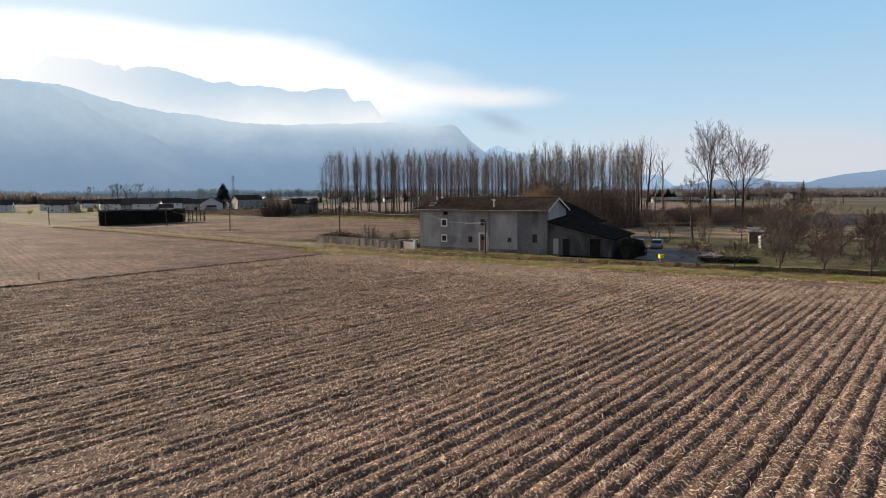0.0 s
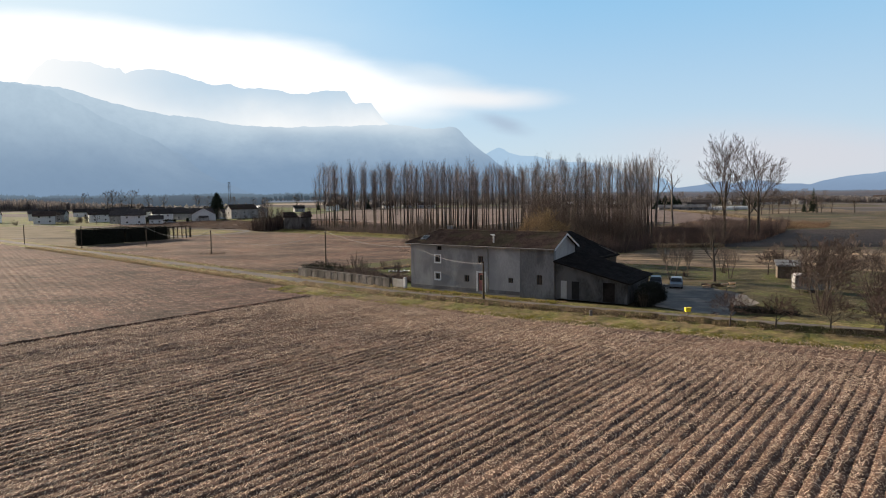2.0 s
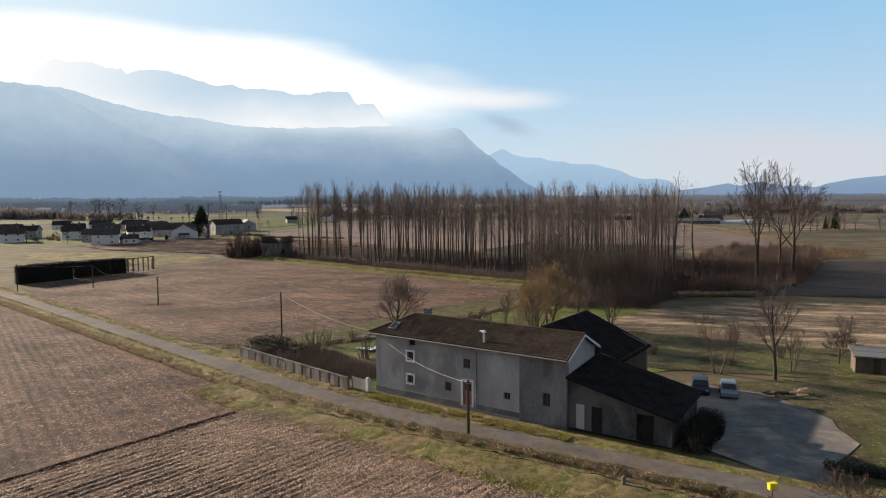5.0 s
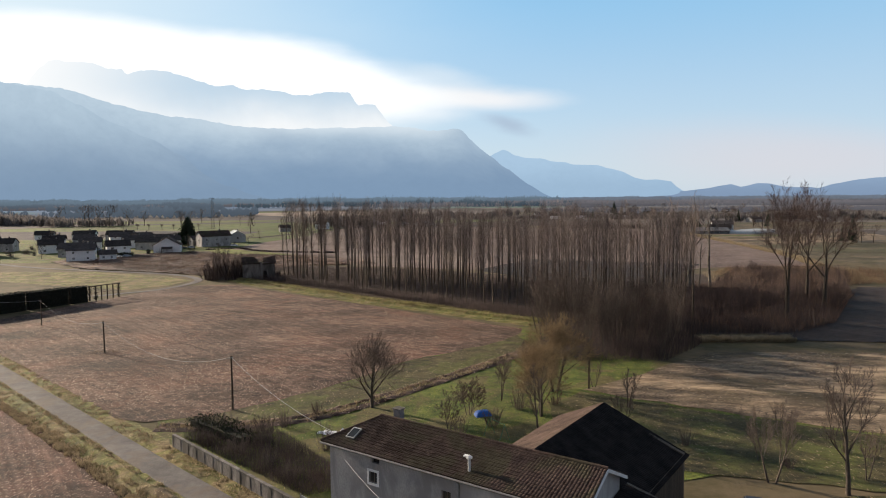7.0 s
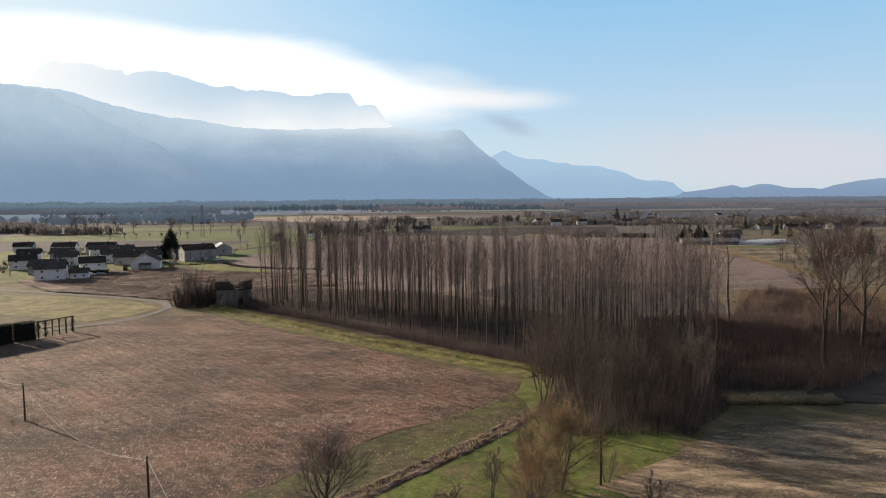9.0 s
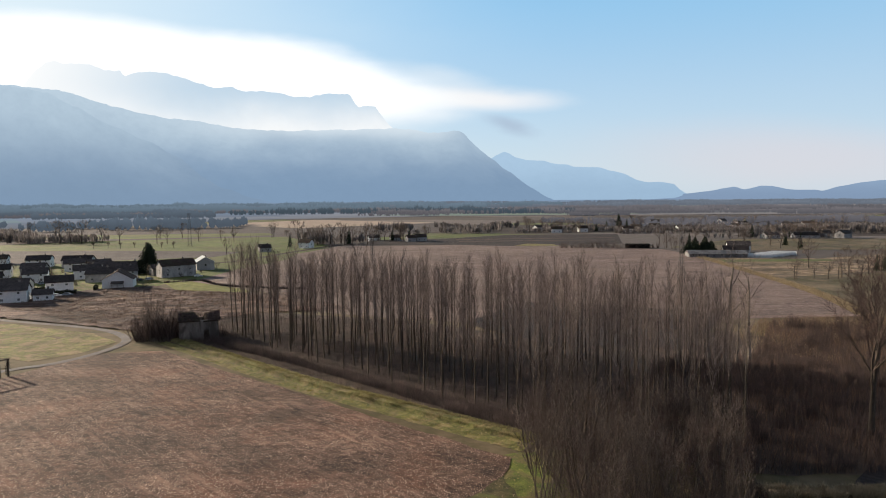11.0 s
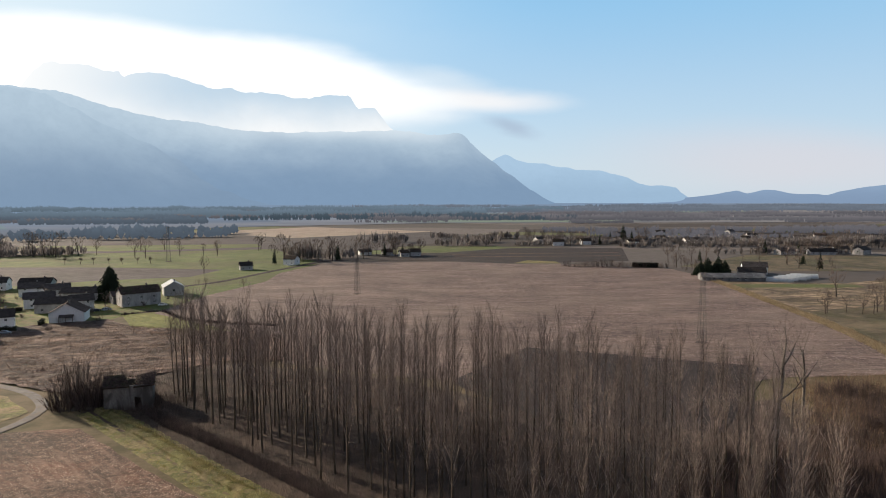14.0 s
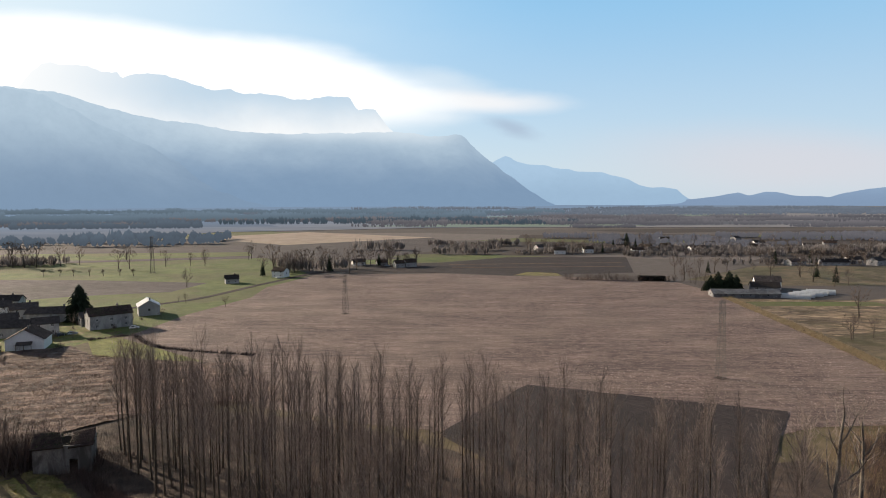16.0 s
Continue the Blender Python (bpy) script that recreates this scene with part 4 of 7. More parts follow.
def shrub(seed, height, width, stems, twigs, material):
    """A many-stemmed bare bush."""
    rnd = random.Random(seed)
    t, c = Soup(), Soup()
    for _ in range(stems):
        a, q = rnd.uniform(0, 6.28), math.sqrt(rnd.random())
        o = Vector((math.cos(a) * q * width * 0.25, math.sin(a) * q * width * 0.25, -0.05))
        d = Vector((math.cos(a) * q * width * 0.45 / height, math.sin(a) * q * width * 0.45 / height, 1))
        ln = height * rnd.uniform(0.6, 1.0) * (1.05 - 0.3 * q)
        nodes = limb(c, o, d, ln, 0.03 + 0.004 * height, rnd, 4, 0.1, 0.14, 3, 0.2)
        for p, dd, r in nodes:
            for _ in range(twigs):
                v = (dd + Vector((rnd.uniform(-1, 1), rnd.uniform(-1, 1), rnd.uniform(-0.3, 0.8))) * 0.75).normalized()
                twig(c, p - dd * rnd.uniform(0, ln / 4), v, rnd.uniform(0.12, 0.3) * height, 0.014)
    t.tube([(0, 0, -0.15), (0, 0, 0.12), (0.03, 0.02, 0.35)], [width * 0.10, width * 0.07, width * 0.03], 9, True)
    return t.mesh("stool_mesh", M_BARK), c.mesh("twig_mesh", material)


def conifer(seed, height, width, full=0.8):
    rnd = random.Random(seed)
    t, c = Soup(), Soup()
    t.tube([(0, 0, -0.1), (0, 0, height * 0.5), (0, 0, height * 0.97)], [height * 0.018, height * 0.01, 0.02], 6)
    n = int(height * 16)
    for k in range(n):
        q = 0.08 + 0.92 * k / n
        z, a = height * q, k * 2.4 + rnd.uniform(-0.4, 0.4)
        r = width * 0.5 * (1 - q) ** full * rnd.uniform(0.7, 1.1) + 0.15
        d = Vector((math.cos(a), math.sin(a), 0))
        e = Vector((-d.y, d.x, 0))
        o, tip = Vector((0, 0, z + 0.15 * r)), d * r + Vector((0, 0, z - 0.22 * r))
        wd = 0.22 * r + 0.12
        m1 = o.lerp(tip, 0.55)
        c.quad(o, m1 + e * wd + Vector((0, 0, -0.1 * r)), tip, m1 - e * wd + Vector((0, 0, -0.1 * r)))
        for _ in range(2):
            p = o.lerp(tip, rnd.uniform(0.35, 0.9))
            c.quad(p, p + e * wd * 0.7 + d * 0.25 * r, p + d * 0.42 * r - Vector((0, 0, 0.25 * r)), p - e * wd * 0.7 + d * 0.2 * r)
    return t.mesh("conifer_trunk", M_BARK, True), c.mesh("conifer_crown", M_CONIFER)


KIND = {}


def plant(key, name, label, x, y, scale=1.0, turn=0.0, category="tree", group="", names=("trunk", "crown"), lean=0.0):
    """Stand a tree of a made kind on the ground; copies share the meshes."""
    tr, cr = KIND[key]
    top = thing(name, label, category, group, pose(x, y, 0, lean, 0, turn) @ Matrix.Scale(scale, 4))
    part(names[0], tr, top)
    part(names[1], cr, top)
    return top


rnd = random.Random(21)
for k in range(6):
    KIND["poplar%d" % k] = poplar(40 + k, 24.5 + 0.6 * k)
KIND["big0"] = broad(3, 31, 0.50, 0.52, 0.34, (0.85, 0.55, 0.5), 0.72, (7, 7, 6), 5, 0.24, twig_len=0.6, twig_r=0.02, bark=M_POPLAR, twigmat=M_TWIG_RED)
KIND["big1"] = broad(6, 30, 0.48, 0.45, 0.40, (1.0, 0.55, 0.5), 0.75, (6, 7, 6), 5, 0.24, twig_len=0.6, twig_r=0.02, bark=M_POPLAR, twigmat=M_TWIG_RED)
KIND["dead0"] = broad(12, 23, 0.42, 0.80, 0.38, (0.36, 0.55, 0.5), 0.9, (7, 4, 3), 2, 0.30, twig_len=0.6, twig_r=0.022, bark=M_PALEBARK, twigmat=M_TWIG_POP)
KIND["dead1"] = broad(17, 22, 0.40, 0.82, 0.5, (0.30, 0.55, 0.5), 0.85, (6, 4, 3), 2, 0.34, twig_len=0.6, twig_r=0.022, bark=M_PALEBARK, twigmat=M_TWIG_POP)
KIND["orchard0"] = broad(22, 3.9, 0.12, 0.42, 0.55, 0.95, 1.2, (5, 5, 4), 6, 0.10, twig_len=0.6, twig_r=0.011, twigmat=M_TWIG_RED)
KIND["orchard1"] = broad(23, 3.8, 0.11, 0.42, 0.5, 0.95, 1.25, (5, 5, 4), 6, 0.08, twig_len=0.6, twig_r=0.011, twigmat=M_TWIG_RED)
KIND["orchard2"] = broad(29, 4.2, 0.12, 0.45, 0.5, 0.9, 1.1, (6, 5, 4), 6, 0.12, twig_len=0.6, twig_r=0.011, twigmat=M_TWIG_RED)
KIND["garden0"] = broad(31, 11.5, 0.30, 0.56, 0.16, 0.70, 0.85, (10, 7, 6), 5, 0.18, twig_len=0.8, twig_r=0.011)
KIND["garden1"] = broad(35, 10, 0.20, 0.72, 0.28, 0.5, 0.6, (9, 6, 5), 4, 0.34, twig_len=0.6, twig_r=0.012)
KIND["garden2"] = broad(37, 9, 0.18, 0.66, 0.25, 0.5, 0.55, (7, 5, 5), 4, 0.36, stems=2, twig_len=0.6, twig_r=0.012)
KIND["willow0"] = broad(51, 11, 0.28, 0.55, 0.18, 0.66, 0.8, (8, 6, 5), 6, 0.12, twigmat=M_TWIG_YEL, stems=2, droop=0.35, twig_len=0.9, twig_r=0.013)
KIND["shrub0"] = shrub(61, 5, 5, 26, 5, M_TWIG)
KIND["shrub1"] = shrub(62, 6, 4.5, 24, 5, M_TWIG)
KIND["shrub2"] = shrub(63, 4, 5, 26, 5, M_TWIG_RED)
KIND["thicket0"] = broad(71, 13, 0.13, 0.78, 0.30, 0.36, 0.65, (8, 5, 4), 3, 0.30, stems=3, twig_len=0.8, twig_r=0.013)
KIND["thicket1"] = broad(72, 11, 0.12, 0.75, 0.22, 0.40, 0.7, (8, 5, 4), 3, 0.26, stems=3, twig_len=0.8, twig_r=0.013, twigmat=M_TWIG_RED)
KIND["thicket2"] = broad(73, 14, 0.12, 0.8, 0.35, 0.30, 0.5, (8, 4, 3), 2, 0.4, stems=2, twig_len=0.75, twig_r=0.016)
KIND["far0"] = broad(81, 14, 0.28, 0.55, 0.22, (0.62, 0.55, 0.5), 0.85, (6, 4, 2), 3, 0.2, twig_len=1.0, twig_r=0.055)
KIND["far1"] = broad(82, 13, 0.28, 0.5, 0.25, (0.72, 0.55, 0.5), 0.95, (6, 4, 2), 3, 0.16, twig_len=1.0, twig_r=0.055)
KIND["bush0"] = broad(101, 9, 0.16, 0.62, 0.10, 0.5, 0.8, (6, 5, 3), 6, 0.18, stems=4, twig_len=0.85, twig_r=0.016)
KIND["bush1"] = broad(104, 8, 0.15, 0.6, 0.10, 0.55, 0.9, (6, 5, 3), 6, 0.12, stems=4, twig_len=0.85, twig_r=0.016, twigmat=M_TWIG_RED)
KIND["conifer0"] = conifer(91, 14, 7)
KIND["conifer1"] = conifer(92, 12, 4.5)
KIND["cedar"] = conifer(93, 18, 13.5, 0.55)
KIND["yew"] = conifer(94, 11, 11)
KIND["pollard0"] = broad(84, 7, 0.25, 0.4, 0.7, (0.9, 0.6), 0.7, (8, 4), 3, 0.3, twig_len=0.6, twig_r=0.04)

# the poplar plantation, in a grid that follows the ditch
PD, PN = Vector((0.684, -0.730)), Vector((0.52, 0.853))
PLANTED = [(-40, 293), (30, 213), (44, 206), (62, 206), (74, 250), (70, 268), (44, 288), (2, 308), (-46, 312), (-60, 312)]
for i in range(35):
    for j in range(16):
        o = Vector((-39.5, 291)) + PD * (i * 4.8) + Vector((-0.51, 0.86)).lerp(PN, min(1, i / 11)).normalized() * (j * 4.2 + 0.4)
        o += Vector((rnd.uniform(-0.7, 0.7), rnd.uniform(-0.7, 0.7)))
        if rnd.random() < (0.10 if o.x < 20 else 0.34) or not inside(o.x, o.y, PLANTED):
            continue
        plant("poplar%d" % rnd.randrange(6), "poplar", "tall bare plantation poplar with steep thin twigs", o.x, o.y, rnd.uniform(0.90, 1.13) * (1.07 - 0.12 * min(1, max(0, (o.x + 45) / 60))), rnd.uniform(0, 360), "tree", "plantation poplars")

for k in range(3):
    KIND["brush%d" % k] = shrub(161 + k, 4.6 + 0.6 * k, 5, 28, 6, M_BRAMBLE)
for x, y, s, k in ((83.6, 210.4, 1.06, "big0"), (100.6, 225.5, 1.08, "big1"), (108, 246, 0.95, "big1")):
    plant(k, "tall_bare_tree", "very tall bare tree with wide forked limbs above brush", x, y, s, rnd.uniform(0, 360), "tree", "tall trees above the brush")
for x, y, s, k in ((79.2, 257, 1.32, "dead0"), (87.3, 261.5, 1.22, "dead1"), (82.6, 258.5, 0.8, "dead1"), (76.5, 259, 1.1, "dead1"), (67.6, 256, 0.85, "dead0")):
    plant(k, "pale_bare_tree", "pale-barked gnarled bare tree at the wood's edge", x, y, s, rnd.uniform(0, 360), "tree", "gnarled trees at the wood edge")
for i, (x, y) in enumerate(((31.6, 84.6), (35.4, 82.8), (39.8, 80.8), (43.6, 78.6), (47.4, 76.2), (58, 70.2), (66, 66), (76, 61.5))):
    plant("orchard%d" % (i % 3), "fruit_tree", "low pruned bare fruit tree on the roadside grass", x, y, rnd.uniform(1.05, 1.25), rnd.uniform(0, 360), "tree", "roadside fruit trees")
for i, (x, y) in enumerate(((58, 100), (66, 108), (76, 104), (84, 98), (70, 92), (62, 116), (88, 110), (98, 92), (56, 128), (72, 126))):
    plant("orchard%d" % (i % 3), "fruit_tree", "bare fruit tree in the orchard grass", x, y, rnd.uniform(0.95, 1.3), rnd.uniform(0, 360), "tree", "orchard trees")
plant("garden0", "walnut_tree", "rounded bare tree behind the farmhouse garden", -2.3, 149, 1.0, 40)
plant("bush0", "bush", "dark dense bush with pale stems in the garden", 7.6, 138.6, 0.55, 60, "bush", "", ("stem", "crown"))
plant("bush1", "bush", "twiggy bush beside the blue tarpaulin", 10.3, 145.2, 0.62, 10, "bush", "", ("stem", "crown"))
plant("willow0", "willow_tree", "bare willow with a haze of yellow twigs", 19.5, 145, 0.95, 10)
plant("willow0", "willow_tree", "tall bare willow with a haze of yellow twigs", 23, 156, 1.1, 130)
plant("garden1", "bare_tree", "bare garden tree with steep limbs", 18, 137.5, 0.88, 70)
plant("garden1", "bare_tree", "tall slender bare tree beside the farmyard", 44.2, 120.5, 1.32, 20)
plant("garden2", "bare_tree", "twin-stemmed bare tree beside the parked cars", 38.6, 123.5, 0.88, 80)
plant("garden2", "bare_tree", "small bare tree in the lawn", 31.2, 148, 0.6, 200)
for x, y, s in ((15, 152, 0.75), (28.6, 140, 0.5), (47, 140, 0.4), (55, 143, 0.5), (64, 140, 0.5), (70, 136, 0.6), (25, 165, 0.8), (20, 160, 0.8), (29, 158, 0.5), (48, 124, 0.6), (66, 128, 0.5), (44, 132, 0.5), (52, 137, 0.45), (40, 129, 0.5), (60, 134, 0.6)):
    plant("garden2", "bare_tree", "small bare shrubby tree in the garden grass", x, y, s, rnd.uniform(0, 360), "tree", "small garden trees")
for x, y, s, k in ((44.8, 91, 1.05, "bush0"), (48, 98, 1.05, "bush1"), (47.4, 85.5, 0.6, "bush1"), (51.5, 92, 1.0, "bush0"), (53.8, 86, 0.95, "bush1"), (58, 83.5, 0.85, "bush0"), (63, 87, 0.95, "bush1"), (67, 80, 0.85, "bush0"), (52, 103.5, 0.65, "bush1"), (49.8, 105.2, 0.42, "bush0"), (58.4, 113, 0.6, "bush1"), (69, 112, 0.7, "bush0"), (76, 90, 0.8, "bush1"), (72, 76, 0.9, "bush0"), (80, 78, 0.85, "bush1"), (88, 74, 0.9, "bush0"), (84, 86, 0.8, "bush1"), (62, 94, 0.7, "bush0"), (94, 82, 0.9, "bush1"), (-13, 134, 0.8, "shrub1"), (-16, 137, 0.5, "shrub0"), (-9, 129, 0.5, "shrub2"), (-5, 124, 0.5, "shrub2"), (-18.5, 139, 0.7, "shrub0"), (-21.5, 141, 0.6, "shrub2"), (-12, 141, 0.5, "shrub1"), (-15, 132, 0.55, "shrub0"), (-11, 127, 0.5, "shrub1"), (-8, 124, 0.5, "shrub0"), (-19, 134.5, 0.6, "shrub2"), (-6, 133, 0.6, "shrub1"), (-2, 131, 0.5, "shrub0"), (3, 136, 0.5, "shrub2"), (9, 137, 0.5, "shrub1"), (13, 141, 0.6, "shrub0"), (-9, 146, 0.5, "shrub2"), (17, 148, 0.7, "shrub1"), (22, 150, 0.6, "shrub2"), (34, 134, 0.4, "shrub1"), (42, 127, 0.4, "shrub2"), (50, 131, 0.4, "shrub1")):
    plant(k, "bush", "tall bare bush of fine brown stems", x, y, s, rnd.uniform(0, 360), "bush", "garden bushes", ("stem", "crown"))
# thicket between the tilled strips and the poplars, and the brush round the tall trees
for i in range(88):
    x, y = rnd.uniform(25, 56), rnd.uniform(174, 210)
    if y < 174 + max(0, x - 44) * 1.1 + max(0, 30 - x) * 1.2 or (x < 28 and y > 200):
        continue
    plant("thicket%d" % rnd.randrange(3), "thicket_tree", "crowded thin bare saplings", x, y, rnd.uniform(0.85, 1.15) * (1.15 if x < 36 else 0.95), rnd.uniform(0, 360), "tree", "sapling thicket", ("stem", "crown"))
BRUSH = [(56, 196), (78, 196), (92, 206), (120, 245), (150, 300), (118, 312), (92, 268), (66, 262), (52, 240)]
ORCHARD_BRUSH = [(64, 112), (80, 124), (100, 118), (140, 102), (150, 80), (110, 88), (84, 99)]
n_brush = 0
while n_brush < 34:
    x, y = rnd.uniform(62, 152), rnd.uniform(78, 126)
    if not inside(x, y, ORCHARD_BRUSH):
        continue
    n_brush += 1
    plant("bush1" if n_brush % 3 == 0 else "brush%d" % rnd.randrange(3), "brush", "reddish-brown leafless brush behind the orchard grass", x, y, rnd.uniform(0.5, 0.9), rnd.uniform(0, 360), "bush", "orchard brush", ("stem", "crown"))
n_brush = 0
while n_brush < 130:
    x, y = rnd.uniform(45, 155), rnd.uniform(190, 315)
    if not inside(x, y, BRUSH):
        continue
    n_brush += 1
    plant("brush%d" % rnd.randrange(3), "brush", "dense brown leafless brush", x, y, rnd.uniform(0.5, 0.95), rnd.uniform(0, 360), "bush", "brush round the tall trees", ("stem", "crown"))


def whips(name, label, area, count, h0, h1, material, seed, r=0.02):
    """Uncountable thin stems over an area."""
    q = random.Random(seed)
    s = Soup()
    area = plan(area)
    xs, ys = [p[0] for p in area], [p[1] for p in area]
    made = 0
    while made < count:
        x, y = q.uniform(min(xs), max(xs)), q.uniform(min(ys), max(ys))
        if not inside(x, y, area):
            continue
        made += 1
        h = q.uniform(h0, h1) * (0.7 + 0.6 * noise.noise(Vector((x * 0.15, y * 0.15, seed))) + 0.3)
        d = Vector((q.uniform(-0.3, 0.3), q.uniform(-0.3, 0.3), 1))
        s.tube([(x, y, 0), (x + d.x * h, y + d.y * h, h)], [r * (0.6 + h * 0.15), 0.0], 3)
    tagged(new(name, s.mesh(name, material)), label, "undergrowth", "", "stuff")


whips("undergrowth", "brown brambles and whips under the poplars", [(-64, 294), (-33, 268), (32, 206), (60, 198), (64, 250), (0, 322), (-60, 338)], 42000, 0.7, 2.4, M_BRAMBLE, 5)
whips("edge_bramble", "dark brambles along the poplars' edge", [(-58, 301), (-38, 284), (32, 219), (40, 209), (35, 207), (-22, 265), (-44, 284)], 14000, 0.9, 2.4, M_BRAMBLE, 15, 0.03)
whips("brush_whips", "dense bare brush stems", BRUSH, 26000, 1.0, 3.0, M_BRAMBLE, 6, 0.03)
whips("dry_reeds", "tall dry straw-coloured grass", [(104, 300), (118, 318), (150, 322), (170, 300), (150, 270), (112, 262)], 9000, 0.9, 2.2, M_REED, 7, 0.03)
whips("thicket_whips", "young whips in the thicket", [(24, 183), (28, 174.5), (45, 174), (56, 187), (60, 212), (34, 208)], 12000, 0.7, 2.8, M_BRAMBLE, 9, 0.025)

# ---------------------------------------------------------------- farmhouse
def wall(x0, x1, z0, z1, thick, holes=()):
    """A wall in the xz plane, front at y = 0, with openings (x, z, width, height) through it."""
    s = Soup()
    xs = sorted({x0, x1, *[v for h in holes for v in (h[0] - h[2] / 2, h[0] + h[2] / 2)]})
    zs = sorted({z0, z1, *[v for h in holes for v in (h[1] - h[3] / 2, h[1] + h[3] / 2)]})

    def solid(i, k):
        if not (0 <= i < len(xs) - 1 and 0 <= k < len(zs) - 1):
            return False
        cx, cz = (xs[i] + xs[i + 1]) / 2, (zs[k] + zs[k + 1]) / 2
        return not any(abs(cx - h[0]) < h[2] / 2 and abs(cz - h[1]) < h[3] / 2 for h in holes)

    for i in range(len(xs) - 1):
        for k in range(len(zs) - 1):
            if not solid(i, k):
                continue
            a, b, c, d = xs[i], xs[i + 1], zs[k], zs[k + 1]
            s.quad((a, 0, c), (b, 0, c), (b, 0, d), (a, 0, d))
            s.quad((b, thick, c), (a, thick, c), (a, thick, d), (b, thick, d))
            if not solid(i - 1, k):
                s.quad((a, thick, c), (a, 0, c), (a, 0, d), (a, thick, d))
            if not solid(i + 1, k):
                s.quad((b, 0, c), (b, thick, c), (b, thick, d), (b, 0, d))
            if not solid(i, k + 1):
                s.quad((a, 0, d), (b, 0, d), (b, thick, d), (a, thick, d))
            if not solid(i, k - 1):
                s.quad((a, thick, c), (b, thick, c), (b, 0, c), (a, 0, c))
    return s


def slope(e0, e1, r0, r1, gap=0.28, row=0.42, lift=0.05):
    """A tiled roof slope between an eave e0-e1 and a ridge r0-r1, with channel tiles in courses and a thick edge."""
    e0, e1, r0, r1 = (Vector(p) for p in (e0, e1, r0, r1))
    nrm = (e1 - e0).cross(r0 - e0 if (r0 - e0).length > 0.1 else r1 - e0).normalized()
    if nrm.z < 0:
        nrm = -nrm
    n = max(4, int((e1 - e0).length / gap) * 4)
    m = max(2, int(max((r0 - e0).length, (r1 - e1).length) / row))
    wave = (0.0, 0.8, 1.0, 0.8)
    v, f = [], []
    for k in range(m + 1):
        for half in (0, 1):
            if k == m and half:
                continue
            q = k / m
            for i in range(n + 1):
                a = i / n
                p = (e0.lerp(e1, a)).lerp(r0.lerp(r1, a), q)
                v.append(p + nrm * (lift * wave[i % 4] + (0.035 if half else 0.0) + 0.02 * noise.noise(p * 1.5)))
    c = n + 1
    lev = len(v) // c
    for k in range(lev - 1):
        for i in range(n):
            f.append((k * c + i, k * c + i + 1, (k + 1) * c + i + 1, (k + 1) * c + i))
    s = Soup()
    s.v, s.f = [tuple(p) for p in v], f
    dn = nrm * -0.14
    for a, b in ((e0, e1), (e1, r1), (r0, e0)):
        if (a - b).length > 0.05:
            s.quad(a + dn, b + dn, b, a)
    s.quad(e0 + dn, r0 + dn, r1 + dn, e1 + dn)
    return s


def poly_wall(pts, thick):
    """A wall from an outline of 3D points in one plane, with thickness along the given vector."""
    s, n, tv = Soup(), len(pts), Vector(thick)
    s.v = [tuple(p) for p in pts] + [tuple(Vector(p) + tv) for p in pts]
    s.f = [tuple(range(n)), tuple(range(2 * n - 1, n - 1, -1))] + [(i, i + n, (i + 1) % n + n, (i + 1) % n) for i in range(n)]
    return s


def window(parent, x, z, w_, h, y=0.0, surround=True, name="window"):
    """A sash with frame, two panes and a painted surround."""
    s = Soup()
    b = 0.07
    for x0, z0, x1, z1 in ((x - w_ / 2, z - h / 2, x - w_ / 2 + b, z + h / 2), (x + w_ / 2 - b, z - h / 2, x + w_ / 2, z + h / 2), (x - w_ / 2 + b, z - h / 2, x + w_ / 2 - b, z - h / 2 + b), (x - w_ / 2 + b, z + h / 2 - b, x + w_ / 2 - b, z + h / 2), (x - 0.03, z - h / 2 + b, x + 0.03, z + h / 2 - b)):
        s.box(x0, y + 0.16, z0, x1, y + 0.22, z1)
    fr = part(name, s.mesh("window_frame", M_WOOD), parent)
    for sx in (-1, 1):
        g = Soup().box(x + sx * w_ / 4 - w_ / 4 + 0.05, y + 0.18, z - h / 2 + b, x + sx * w_ / 4 + w_ / 4 - 0.05, y + 0.20, z + h / 2 - b)
        part("pane", g.mesh("pane", M_GLASS), fr)
    if surround:
        q, d = Soup(), 0.2
        q.box(x - w_ / 2 - d, y - 0.025, z - h / 2 - d, x - w_ / 2, y + 0.02, z + h / 2 + d)
        q.box(x + w_ / 2, y - 0.025, z - h / 2 - d, x + w_ / 2 + d, y + 0.02, z + h / 2 + d)
        q.box(x - w_ / 2, y - 0.025, z + h / 2, x + w_ / 2, y + 0.02, z + h / 2 + d)
        q.box(x - w_ / 2, y - 0.05, z - h / 2 - d, x + w_ / 2, y + 0.02, z - h / 2)
        part("surround", q.mesh("surround", M_WHITE), fr, "pale painted window surround")
    return fr


# Dark render with paler patches, for the lean-to walls.
M_LEAN_RENDER = surface("dark_lean_to_render", (0.030, 0.030, 0.032), (0.085, 0.084, 0.087), 2.4, c3=(0.12, 0.119, 0.122), patch=3.0, bump=0.3, stretch=(1, 1, 0.5))


